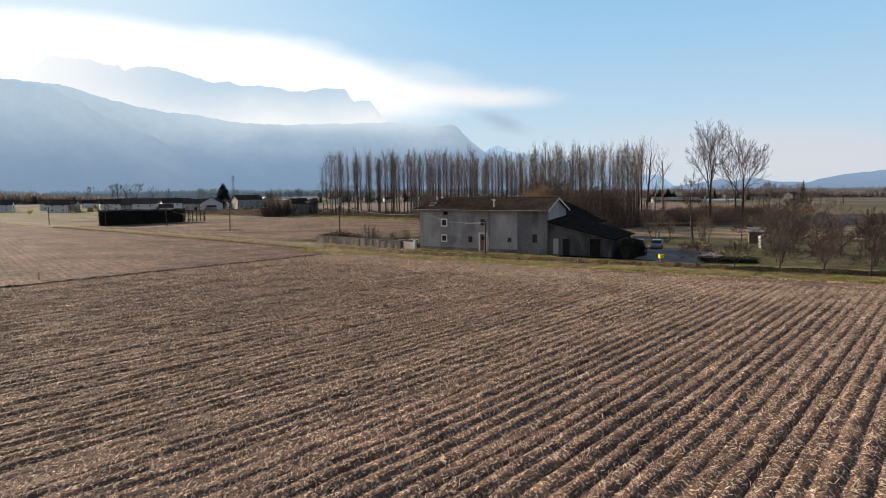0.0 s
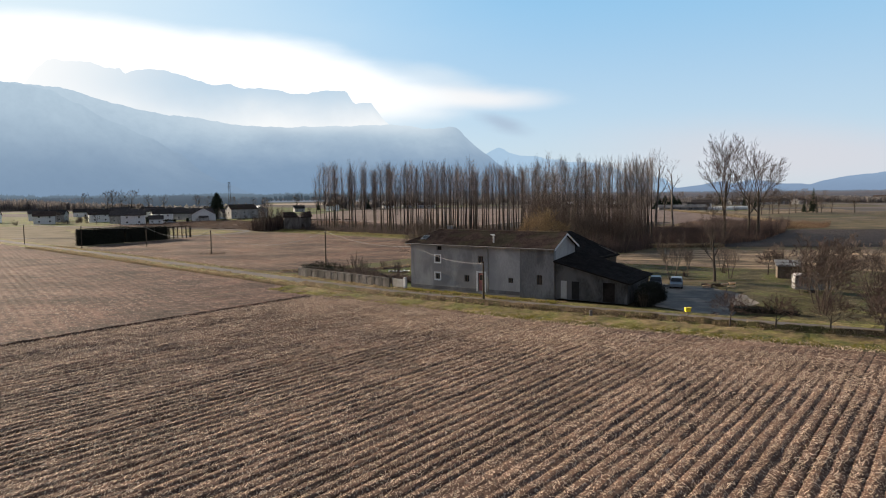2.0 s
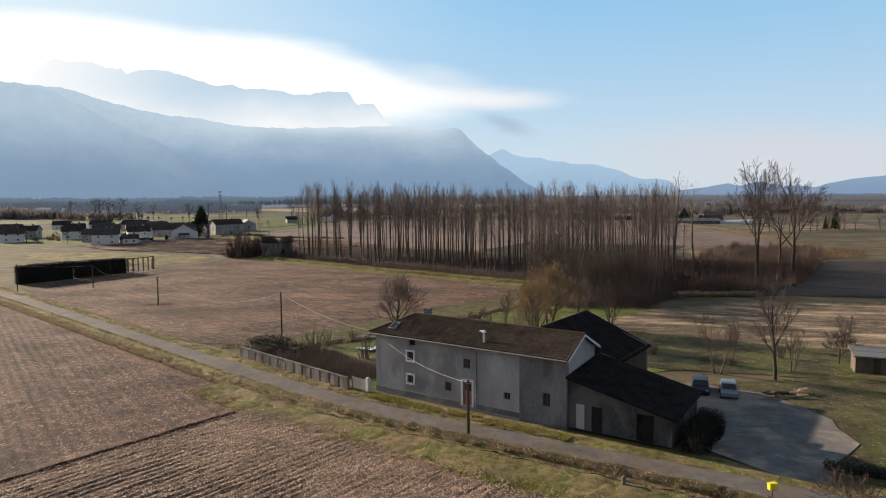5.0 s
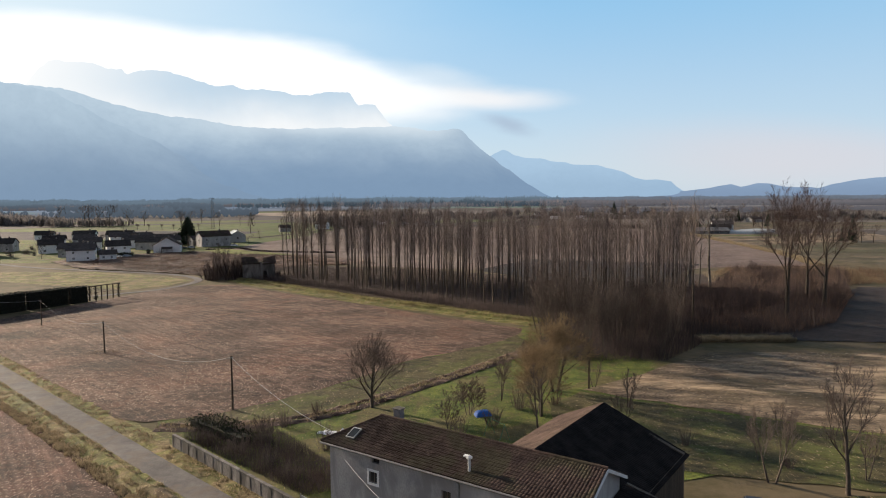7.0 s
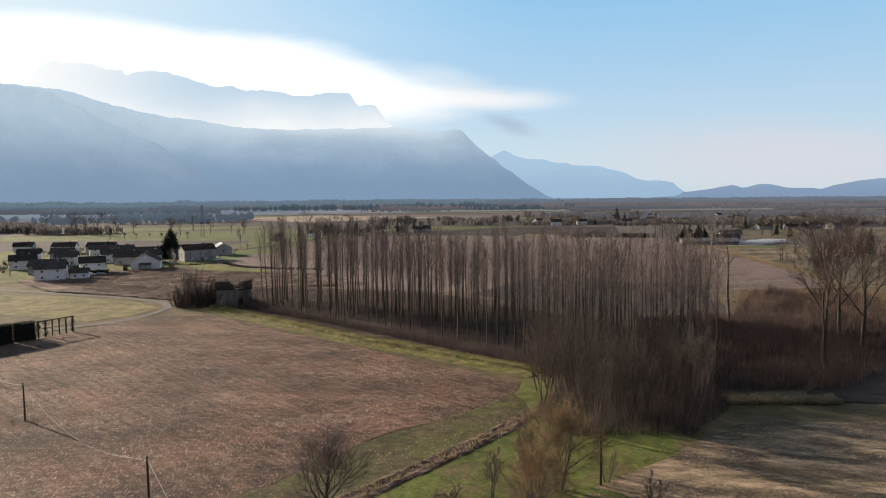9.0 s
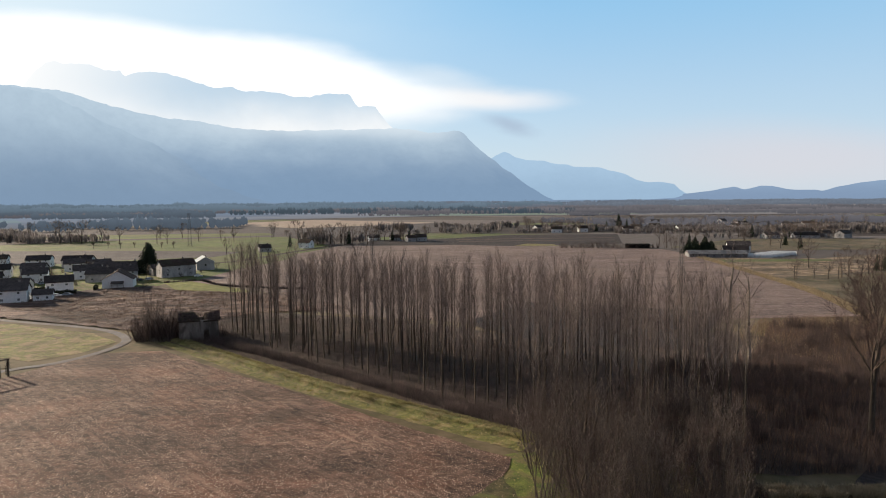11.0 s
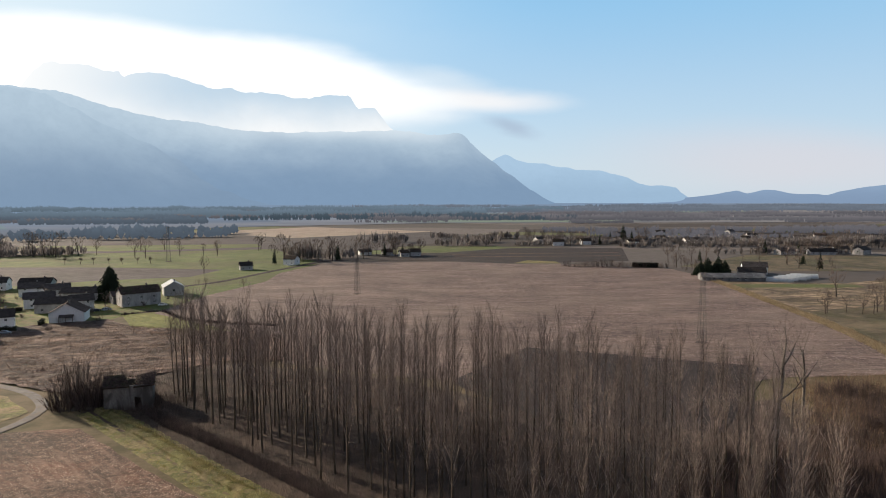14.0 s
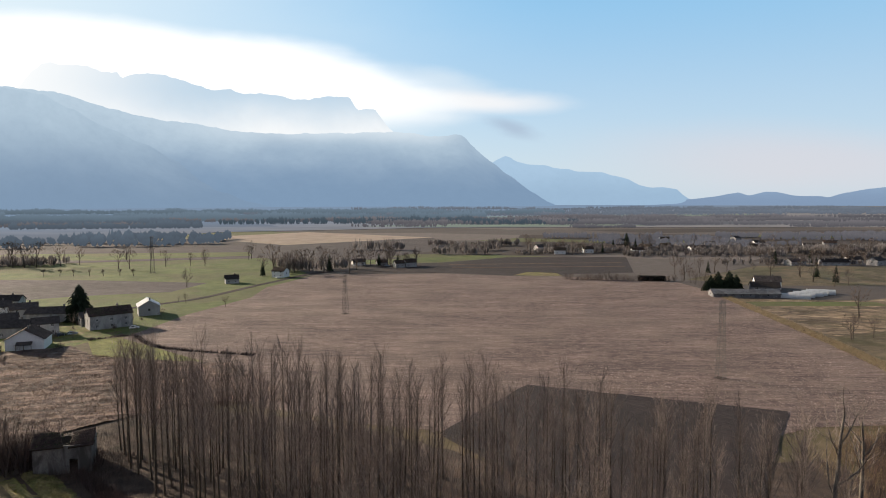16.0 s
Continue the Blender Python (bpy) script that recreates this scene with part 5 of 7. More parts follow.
def farmhouse():
    top = thing("farmhouse", "long old grey-rendered farmhouse with brown tiled roof and dark lean-to", "house", "", pose(-2.8, 116.4, 0.45, 0, 0, -34.55))
    L, D, E, R = 23.3, 6.6, 6.6, 8.15
    wins = [(4.85, 4.18, 0.85, 0.95), (4.85, 1.65, 0.8, 0.85), (12.15, 4.35, 0.85, 1.0), (9.85, 1.6, 0.8, 0.95)]
    attic = (5.15, 5.72, 0.8, 0.6)
    door = (12.25, 1.25, 1.05, 2.5)
    part("wall", wall(0, 13.4, -0.7, E, 0.5, wins + [attic, door]).mesh("front_wall", M_PLASTER), top)
    low, mid = (16.9, 1.75, 0.75, 0.7), (21.2, 2.1, 0.8, 1.3)
    part("wall", wall(13.4, 18.3, -0.7, E, 0.5, [low]).mesh("front_wall_pale", M_PLASTER_NEW), top, "paler newer render")
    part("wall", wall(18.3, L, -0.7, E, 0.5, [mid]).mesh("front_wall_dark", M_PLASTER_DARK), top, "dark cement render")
    for x, z, a, b in wins[:2]:
        window(top, x, z, a, b)
    for x, z, a, b in wins[2:] + [low, mid]:
        window(top, x, z, a, b, surround=False)
    part("shutter", Soup().box(attic[0] - 0.4, 0.2, attic[1] - 0.27, attic[0] + 0.4, 0.26, attic[1] + 0.27).mesh("attic_shutter", M_DARK), top, "dark attic hatch")
    dr = part("door", Soup().box(11.73, 0.2, -0.1, 12.77, 0.27, 2.5).mesh("front_door", M_DOOR), top, "faded red front door")
    part("pane", Soup().box(11.9, 0.17, 1.5, 12.6, 0.20, 2.2).mesh("door_pane", M_GLASS), dr)
    part("handle", Soup().box(12.6, 0.13, 1.0, 12.66, 0.2, 1.15).mesh("door_handle", M_METAL), dr)
    part("surround", Soup().box(11.45, -0.03, -0.1, 11.72, 0.02, 2.75).box(12.78, -0.03, -0.1, 13.0, 0.02, 2.75).box(11.72, -0.03, 2.5, 12.78, 0.02, 2.75).mesh("door_surround", M_WHITE), top)
    part("plinth", Soup().box(0, -0.06, -0.2, 11.4, -0.003, 0.25).box(13.05, -0.06, -0.2, L, -0.003, 0.3).mesh("plinth", M_PLASTER_DARK), top, "stained cement plinth")
    part("wall", poly_wall([(0, 0.5, -0.7), (0, D - 0.5, -0.7), (0, D - 0.5, E), (0, 0.5, E)], (0.5, 0, 0)).mesh("left_wall", M_PLASTER), top)
    part("wall", poly_wall([(L, 0.5, -0.7), (L, D - 0.5, -0.7), (L, D - 0.5, E), (L, D / 2, R - 0.15), (L, 0.5, E)], (-0.5, 0, 0)).mesh("gable_wall", M_PLASTER_NEW), top, "pale gable wall")
    part("wall", wall(0, L, -0.7, E, 0.5).mesh("back_wall", M_PLASTER), top, "", pose(L, D, 0, 0, 0, 180))
    o = 0.55
    roof = part("roof", slope((-o, -o, E - 0.25), (L + 0.35, -o, E - 0.25), (3.1, D / 2, R), (L + 0.35, D / 2, R)).mesh("front_slope", M_TILE), top, "mossy brown channel-tile roof")
    part("slope", slope((L + 0.35, D + o, E - 0.25), (-o, D + o, E - 0.25), (L + 0.35, D / 2, R), (3.1, D / 2, R)).mesh("back_slope", M_TILE), roof)
    part("slope", slope((-o, D + o, E - 0.25), (-o, -o, E - 0.25), (3.1, D / 2, R), (3.1, D / 2, R)).mesh("hip_slope", M_TILE), roof)
    rg = Soup().tube([(3.0, D / 2, R + 0.05), (14, D / 2, R + 0.02), (L + 0.4, D / 2, R + 0.06)], [0.13, 0.13, 0.13], 8)
    rg.tube([(3.1, D / 2, R + 0.03), (-o, -o, E - 0.2)], [0.11, 0.11], 6).tube([(3.1, D / 2, R + 0.03), (-o, D + o, E - 0.2)], [0.11, 0.11], 6)
    part("ridge_tiles", rg.mesh("ridge_tiles", M_TILE), roof)
    bb = Soup()
    for a, b in (((L + 0.36, -o, E - 0.28), (L + 0.36, D / 2, R + 0.02)), ((L + 0.36, D / 2, R + 0.02), (L + 0.36, D + o, E - 0.28))):
        a, b = Vector(a), Vector(b)
        bb.v += [tuple(a), tuple(b), tuple(b + Vector((0, 0, -0.26))), tuple(a + Vector((0, 0, -0.26)))]
        bb.v += [(x + 0.05, y, z) for x, y, z in bb.v[-4:]]
        k = len(bb.v) - 8
        bb.f += [(k, k + 1, k + 2, k + 3), (k + 7, k + 6, k + 5, k + 4), (k, k + 4, k + 5, k + 1), (k + 3, k + 2, k + 6, k + 7)]
    part("bargeboard", bb.mesh("bargeboard", M_WHITE), roof, "white painted bargeboard")
    part("gutter", Soup().tube([(-o, -o - 0.08, E - 0.36), (L + 0.3, -o - 0.08, E - 0.36)], [0.09, 0.09], 6).mesh("gutter", M_ZINC), roof)
    part("downpipe", Soup().tube([(13.4, -o, E - 0.4), (13.4, -0.1, E - 0.9), (13.4, -0.1, 0.1)], [0.055] * 3, 6).mesh("downpipe", M_ZINC), top, "grey downpipe")
    fl = part("flue", Soup().tube([(14.05, 0.35, 6.5), (14.05, 0.35, 7.8)], [0.12, 0.12], 10).mesh("flue", M_PLASTIC), roof, "pale metal flue pipe")
    part("cowl", Soup().tube([(14.05, 0.35, 7.75), (14.05, 0.35, 7.85), (14.05, 0.35, 8.0)], [0.24, 0.24, 0.05], 10, True).box(13.6, 0.17, 7.85, 14.05, 0.53, 7.93).mesh("cowl", M_WHITE), fl)
    ch = part("chimney", Soup().box(3.9, 3.9, 6.9, 4.6, 4.5, 8.7).mesh("chimney", M_PLASTER_DARK), roof, "grey rendered chimney")
    part("cap", Soup().box(3.82, 3.82, 8.7, 4.68, 4.58, 8.82).mesh("chimney_cap", M_CONCRETE), ch)
    n = Vector((0, -(R - E + 0.25), D / 2 + o)).normalized()
    ang = math.degrees(math.atan2(R - E + 0.25, D / 2 + o))
    sk = part("skylight", Soup().box(-0.45, -0.6, 0.02, 0.45, 0.6, 0.14).mesh("skylight_frame", M_METAL), roof, "metal-framed skylight", pose(2.05, 0.85, E - 0.25 + (0.85 + o) * math.tan(radians(ang)) + 0.06, ang, 0, 0))
    part("pane", Soup().box(-0.36, -0.5, 0.141, 0.36, 0.5, 0.15).mesh("skylight_pane", M_GLASS), sk)
    # lean-to against the gable
    A, B, C, Dd = Vector((L + 0.1, -0.5, 4.75)), Vector((33.6, -0.4, 2.4)), Vector((33.4, 8.8, 2.75)), Vector((L + 0.1, 7.4, 5.5))
    lean = part("lean_to", slope(B, C, A, Dd, 0.3, 0.5, 0.04).mesh("lean_to_roof", M_NEAR_BLACK), top, "dark low lean-to roof")
    part("wall", poly_wall([(L + 0.02, 0.25, -0.2), (33.0, 0.25, -0.2), (33.0, 0.25, 2.55), (L + 0.02, 0.25, 4.6)], (0, 0.35, 0)).mesh("lean_to_front", M_LEAN_RENDER), lean, "dark lean-to wall")
    part("wall", poly_wall([(33.0, 0.6, -0.2), (33.0, 8.3, -0.2), (33.0, 8.3, 2.8), (33.0, 0.6, 2.5)], (-0.35, 0, 0)).mesh("lean_to_end", M_LEAN_RENDER), lean)
    part("wall", poly_wall([(L + 0.02, 8.3, -0.2), (33.0, 8.3, -0.2), (33.0, 8.3, 2.75), (L + 0.02, 8.3, 5.3)], (0, -0.3, 0)).mesh("lean_to_back", M_WOOD), lean)
    part("barn_door", Soup().box(24.2, 0.17, -0.1, 25.0, 0.247, 2.2).mesh("white_door", M_PLASTER_NEW), lean, "pale painted plank door")
    part("barn_door", Soup().box(25.7, 0.19, -0.1, 26.7, 0.247, 2.2).mesh("dark_door", M_DARK), lean, "near-black slab standing for a doorway")
    part("barn_door", Soup().box(29.9, 0.19, -0.1, 31.4, 0.247, 2.3).mesh("plank_door", M_NEAR_BLACK), lean, "weathered plank door")
    # barn wing behind
    W0, W1, Y1, WR = 12.2, 24.9, 19.6, 7.5
    # One roof: sun and shade are painted as reddish and near-black slopes.
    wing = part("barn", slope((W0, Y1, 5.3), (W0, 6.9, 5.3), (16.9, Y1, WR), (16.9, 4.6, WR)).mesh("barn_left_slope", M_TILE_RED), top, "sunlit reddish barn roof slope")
    part("slope", slope((W1, 7.0, 4.1), (W1, Y1, 4.1), (16.9, 4.6, WR), (16.9, Y1, WR)).mesh("barn_right_slope", M_NEAR_BLACK), wing, "barn roof slope darkened for shade")
    part("wall", poly_wall([(13.4, Y1 - 0.5, -0.7), (24.6, Y1 - 0.5, -0.7), (24.6, Y1 - 0.5, 4.4), (16.9, Y1 - 0.5, WR - 0.2), (13.4, Y1 - 0.5, 5.4)], (0, -0.4, 0)).mesh("barn_gable", M_WOOD), wing)
    part("wall", poly_wall([(24.6, 9, -0.2), (24.6, Y1 - 0.9, -0.2), (24.6, Y1 - 0.9, 4.3), (24.6, 9, 4.3)], (-0.4, 0, 0)).mesh("barn_right_wall", M_POLE), wing)
    part("wall", poly_wall([(13.4, 6.62, -0.2), (13.4, Y1 - 0.9, -0.2), (13.4, Y1 - 0.9, 5.3), (13.4, 6.62, 5.3)], (0.4, 0, 0)).mesh("barn_left_wall", M_PLASTER), wing)
    part("porch_roof", slope((11.0, 8.6, 4.7), (14.2, 8.6, 4.7), (11.0, 6.0, 6.6), (14.2, 6.0, 6.6)).mesh("porch_roof", M_TILE_RED), wing, "small reddish link roof")


farmhouse()


# ---------------------------------------------------------------- garden wall and gate
def garden_wall():
    a, b = Vector((-23.0, 134.2)), Vector((-5.8, 117.9))
    ln = (b - a).length
    m = pose(a.x, a.y, 0, 0, 0, math.degrees(math.atan2(b.y - a.y, b.x - a.x)))
    top = thing("garden_wall", "stained grey rendered garden wall beside the road", "wall", "", m)
    n = 13
    for i in range(n):
        x0, x1 = ln * i / n, ln * (i + 1) / n
        h = 1.35 + 0.06 * math.sin(i * 2.3)
        part("panel", Soup().box(x0 + 0.01, -0.12, -0.1, x1 - 0.01, 0.12, h).mesh("wall_panel", M_CONCRETE), top)
        part("pier", Soup().box(x0 - 0.09, -0.16, -0.1, x0 + 0.09, 0.16, h + 0.05).mesh("wall_pier", M_CONCRETE), top)
    part("coping", Soup().box(0, -0.17, 1.44, ln, 0.17, 1.52).mesh("coping", M_CONCRETE), top)
    g = thing("metal_gate", "grey sheet-metal garden gate between posts", "gate", "", pose(-5.75, 117.85, 0, 0, 0, math.degrees(math.atan2(b.y - a.y, b.x - a.x))))
    part("leaf", Soup().box(0.08, -0.03, 0.12, 1.25, 0.03, 1.35).mesh("gate_leaf", M_METAL), g)
    part("leaf", Soup().box(1.29, -0.03, 0.12, 2.45, 0.03, 1.35).mesh("gate_leaf", M_METAL), g)
    part("frame", Soup().box(0, -0.05, -0.05, 0.07, 0.05, 1.45).box(2.46, -0.05, -0.05, 2.53, 0.05, 1.45).mesh("gate_frame", M_ZINC), g)
    p = thing("gate_post", "white painted round-topped gate post", "post", "", pose(-3.7, 115.75, 0, 0, 0, -40))
    part("post", Soup().box(-0.2, -0.2, -0.1, 0.2, 0.2, 1.55).mesh("gate_post", M_WHITE), p)
    part("cap", Soup().tube([(0, 0, 1.55), (0, 0, 1.66), (0, 0, 1.74)], [0.26, 0.22, 0.04], 10, True).mesh("post_cap", M_WHITE), p)


garden_wall()


# ---------------------------------------------------------------- poles and cables
def pole(x, y, h, label, arm=False):
    top = thing("utility_pole", label, "pole", "utility poles", pose(x, y, 0, 0, 0, rnd.uniform(0, 90)))
    part("post", Soup().tube([(0, 0, -0.2), (0.02, 0, h * 0.5), (0, 0.02, h)], [0.15, 0.13, 0.10], 8, True).mesh("pole_post", M_POLE), top)
    part("bracket", Soup().box(-0.16, -0.05, h - 0.35, 0.16, 0.05, h - 0.25).tube([(0.16, 0, h - 0.3), (0.16, 0, h - 0.1)], [0.04, 0.04], 6).mesh("pole_bracket", M_ZINC), top)


POLES = [(-127, 230, 6.2), (-98.8, 209.5, 6.7), (-81.9, 212.4, 6.1), (-54.1, 183.6, 6.2), (-20.5, 148.2, 7.4), (7.1, 101.0, 5.4), (28.1, 157.3, 7.0), (51.2, 78.5, 6.6)]
for x, y, h in POLES:
    pole(x, y, h, "dark wooden telephone pole standing in the grass")


def cable(a, b, sag, name="cable"):
    a, b = (Vector((*site(p[0], p[1])[:2], p[2] * site(p[0], p[1])[2])) for p in (a, b))
    pts = []
    for i in range(17):
        q = i / 16
        p = a.lerp(b, q)
        p.z -= sag * 4 * q * (1 - q)
        pts.append(tuple(p))
    me = Soup().tube(pts, [0.02] * 17, 4).mesh(name, M_PLASTER_NEW)
    tagged(new(name, me), "pale sagging telephone cable between poles", "cable", "telephone cables")


tops = [(x, y, h - 0.2) for x, y, h in POLES]
cable(tops[2], tops[3], 2.0)
cable(tops[3], tops[4], 3.0)
cable(tops[4], (-2.0, 119.5, 6.0), 0.9)
cable((-1.2, 114.0, 5.9), tops[5], 0.6)
cable(tops[1], tops[2], 0.4)


# ---------------------------------------------------------------- clipped hedge with pergola end
def leafy(name, boxes, count, material, size, seed):
    """Leaves over the faces of boxes (x0, y0, z0, x1, y1, z1)."""
    q, s = random.Random(seed), Soup()
    for bx in boxes:
        dx, dy, dz = bx[3] - bx[0], bx[4] - bx[1], bx[5] - bx[2]
        areas = [dx * dz, dx * dz, dy * dz, dy * dz, dx * dy]
        n = int(count * sum(areas))
        for _ in range(n):
            k = q.choices(range(5), areas)[0]
            u, v = q.random(), q.random()
            p = [(bx[0] + u * dx, bx[1], bx[2] + v * dz), (bx[0] + u * dx, bx[4], bx[2] + v * dz), (bx[0], bx[1] + u * dy, bx[2] + v * dz), (bx[3], bx[1] + u * dy, bx[2] + v * dz), (bx[0] + u * dx, bx[1] + v * dy, bx[5])][k]
            p = Vector(p) + Vector((q.gauss(0, 0.12), q.gauss(0, 0.12), q.gauss(0, 0.12)))
            a = Vector((q.gauss(0, 1), q.gauss(0, 1), q.gauss(0, 1))).normalized() * size
            b = a.orthogonal().normalized() * size * 0.6
            s.quad(p - a, p + b, p + a, p - b)
    return s.mesh(name, material)


def hedge():
    a, b = Vector((-106, 221)), Vector((-83.5, 258.5))
    ln = (b - a).length
    m = pose(a.x, a.y, 0, 0, 0, math.degrees(math.atan2(b.y - a.y, b.x - a.x)))
    spans = [(0, 15.5, 5.0), (16.2, 27.0, 4.8), (27.6, 32.5, 4.6)]
    for x0, x1, h in spans:
        top = thing("hedge", "tall dark clipped hedge section", "hedge", "hedge sections", m)
        part("core", Soup().box(x0 + 0.15, -0.75, 0, x1 - 0.15, 0.75, h - 0.2).mesh("hedge_core", M_HEDGE), top)
        part("foliage", leafy("hedge_foliage", [(x0, -0.9, 0.05, x1, 0.9, h)], 14, M_HEDGE, 0.22, int(x0)), top)
    top = thing("pergola", "dark weathered pergola frame at the hedge end", "pergola", "", m)
    for k, x in enumerate((33.5, 35.3, 37.1, 38.9, 40.7, 42.5)):
        part("post", Soup().box(x - 0.13, -0.13, -0.1, x + 0.13, 0.13, 4.1).mesh("pergola_post", M_POLE), top)
        if k < 2 or k == 5:
            part("creeper", leafy("creeper", [(x - 0.3, -0.3, 0.3, x + 0.3, 0.3, 4.2)], 16, M_HEDGE, 0.2, 50 + k), top, "dark creeper on the post")
    part("beam", Soup().box(32.4, -0.12, 4.1, 43.0, 0.12, 4.35).mesh("pergola_beam", M_POLE), top)
    part("rail", Soup().box(32.4, -0.07, 2.2, 43.0, 0.07, 2.3).mesh("pergola_rail", M_POLE), top)


hedge()


# ---------------------------------------------------------------- ruined shed
def shed():
    top = thing("ruined_shed", "small grey ruined stone shed with a broken roof", "shed", "", pose(-57.6, 300.0, 0, 0, 0, 20) @ Matrix.Scale(1.3, 4))
    part("wall", wall(-4.2, 4.2, -0.2, 4.6, 0.4, [(1.6, 1.2, 1.2, 2.4)]).mesh("shed_front", M_CONCRETE), top, "", pose(0, -3.2, 0))
    part("wall", poly_wall([(-4.2, -2.8, -0.2), (-4.2, 3, -0.2), (-4.2, 3, 4.6), (-4.2, 0.1, 6.0), (-4.2, -2.8, 4.6)], (0.4, 0, 0)).mesh("shed_gable", M_CONCRETE), top)
    part("wall", poly_wall([(4.2, -2.8, -0.2), (4.2, 3, -0.2), (4.2, 3, 4.4), (4.2, 0.1, 6.2), (4.2, -2.8, 4.4)], (-0.4, 0, 0)).mesh("shed_gable", M_CONCRETE), top)
    part("wall", poly_wall([(-3.8, 3, -0.2), (3.8, 3, -0.2), (3.8, 3, 4.4), (-3.8, 3, 4.4)], (0, -0.4, 0)).mesh("shed_back", M_CONCRETE), top)
    part("roof", slope((-4.5, -3.5, 4.5), (0.3, -3.5, 4.5), (-4.5, 0.1, 6.1), (-0.8, 0.1, 6.0)).mesh("shed_roof", M_TILE), top)
    part("roof", slope((0.9, -3.5, 4.3), (4.6, -3.5, 4.5), (1.3, 0.1, 5.7), (4.6, 0.1, 6.3)).mesh("shed_roof", M_TILE), top)
    part("ivy", leafy("shed_ivy", [(-4.5, -3.5, 4.3, 4.5, 3.2, 5.0)], 1.6, M_IVY, 0.2, 3), top, "dark ivy over the wall tops")


shed()
for x, y, s, k in ((-72, 296, 1.3, "brush0"), (-69, 296, 1.6, "shrub1"), (-66, 297, 1.7, "brush0"), (-74.5, 298, 1.1, "shrub2"), (-70, 299, 1.8, "shrub1"), (-65, 299, 1.1, "shrub1"), (-67, 300, 1.2, "brush0"), (-69.5, 301, 1.1, "shrub2"), (-72, 302, 0.9, "shrub1"), (-74, 303.5, 0.7, "brush0"), (-65, 303, 1.3, "shrub1"), (-67.5, 304, 1.2, "shrub2"), (-70, 305, 1.1, "brush0"), (-62.5, 305, 1.3, "shrub1"), (-73, 306, 0.8, "shrub2"), (-66, 307, 1.0, "brush0"), (-53, 303, 0.8, "shrub2"), (-51, 299, 0.6, "brush0")):
    plant(k, "bush", "dense grey-brown bare bush against the shed", x, y, s * 1.35, rnd.uniform(0, 360), "bush", "bushes by the shed", ("stem", "crown"))


# ---------------------------------------------------------------- village
def village_house(x, y, w_, d, h, turn, wallmat, roofmat, label, storeys=2, rise=0.36, group="village houses", name="house"):
    top = thing(name, label, "house", group, pose(x, y, 0, 0, 0, turn))
    cols = max(2, int(w_ / 4.6))
    holes = []
    for st in range(storeys):
        z = 1.5 + st * 2.7
        if z + 0.6 > h:
            break
        for c in range(cols):
            holes.append((-w_ / 2 + w_ * (c + 0.5) / cols, z, 0.85, 1.0))
    R = h + d / 2 * rise * 1.6
    part("wall", wall(-w_ / 2, w_ / 2, -0.2, h, 0.3, holes).mesh("house_front", wallmat), top, "", pose(0, -d / 2, 0))
    part("wall", wall(-w_ / 2, w_ / 2, -0.2, h, 0.3).mesh("house_back", wallmat), top, "", pose(0, d / 2, 0, 0, 0, 180))
    for sx in (-1, 1):
        part("wall", poly_wall([(sx * w_ / 2, -d / 2 + 0.3, -0.2), (sx * w_ / 2, d / 2 - 0.3, -0.2), (sx * w_ / 2, d / 2 - 0.3, h), (sx * w_ / 2, 0, R - 0.15), (sx * w_ / 2, -d / 2 + 0.3, h)], (-sx * 0.3, 0, 0)).mesh("house_gable", wallmat), top)
        g = part("window", Soup().box(sx * w_ / 2 - 0.02, -0.5, h * 0.5, sx * w_ / 2 + 0.03, 0.5, h * 0.5 + 1.1).mesh("gable_window", M_WOOD), top)
        part("pane", Soup().box(sx * w_ / 2 - 0.03, -0.42, h * 0.5 + 0.08, sx * w_ / 2 + 0.035, 0.42, h * 0.5 + 1.02).mesh("gable_pane", M_GLASS), g)
    for hx, hz, a, b in holes:
        f = part("window", Soup().box(hx - a / 2, -d / 2 + 0.1, hz - b / 2, hx + a / 2, -d / 2 + 0.14, hz - b / 2 + 0.08).box(hx - 0.03, -d / 2 + 0.1, hz - b / 2 + 0.08, hx + 0.03, -d / 2 + 0.14, hz + b / 2).mesh("window_bar", M_WHITE), top)
        part("pane", Soup().box(hx - a / 2, -d / 2 + 0.15, hz - b / 2, hx + a / 2, -d / 2 + 0.17, hz + b / 2).mesh("house_pane", M_GLASS), f)
    o, ez = 0.5, h - 0.5 * (R - h) / (d / 2)
    roof = part("roof", slope((-w_ / 2 - o, -d / 2 - o, ez), (w_ / 2 + o, -d / 2 - o, ez), (-w_ / 2 - o, 0, R), (w_ / 2 + o, 0, R), 1.0, 1.2, 0.03).mesh("house_roof", roofmat), top)
    part("slope", slope((w_ / 2 + o, d / 2 + o, ez), (-w_ / 2 - o, d / 2 + o, ez), (w_ / 2 + o, 0, R), (-w_ / 2 - o, 0, R), 1.0, 1.2, 0.03).mesh("house_roof_back", roofmat), roof)
    part("chimney", Soup().box(w_ * 0.2, 0.3, R - 0.8, w_ * 0.2 + 0.7, 0.9, R + 0.9).mesh("house_chimney", M_CONCRETE), roof)
    return top


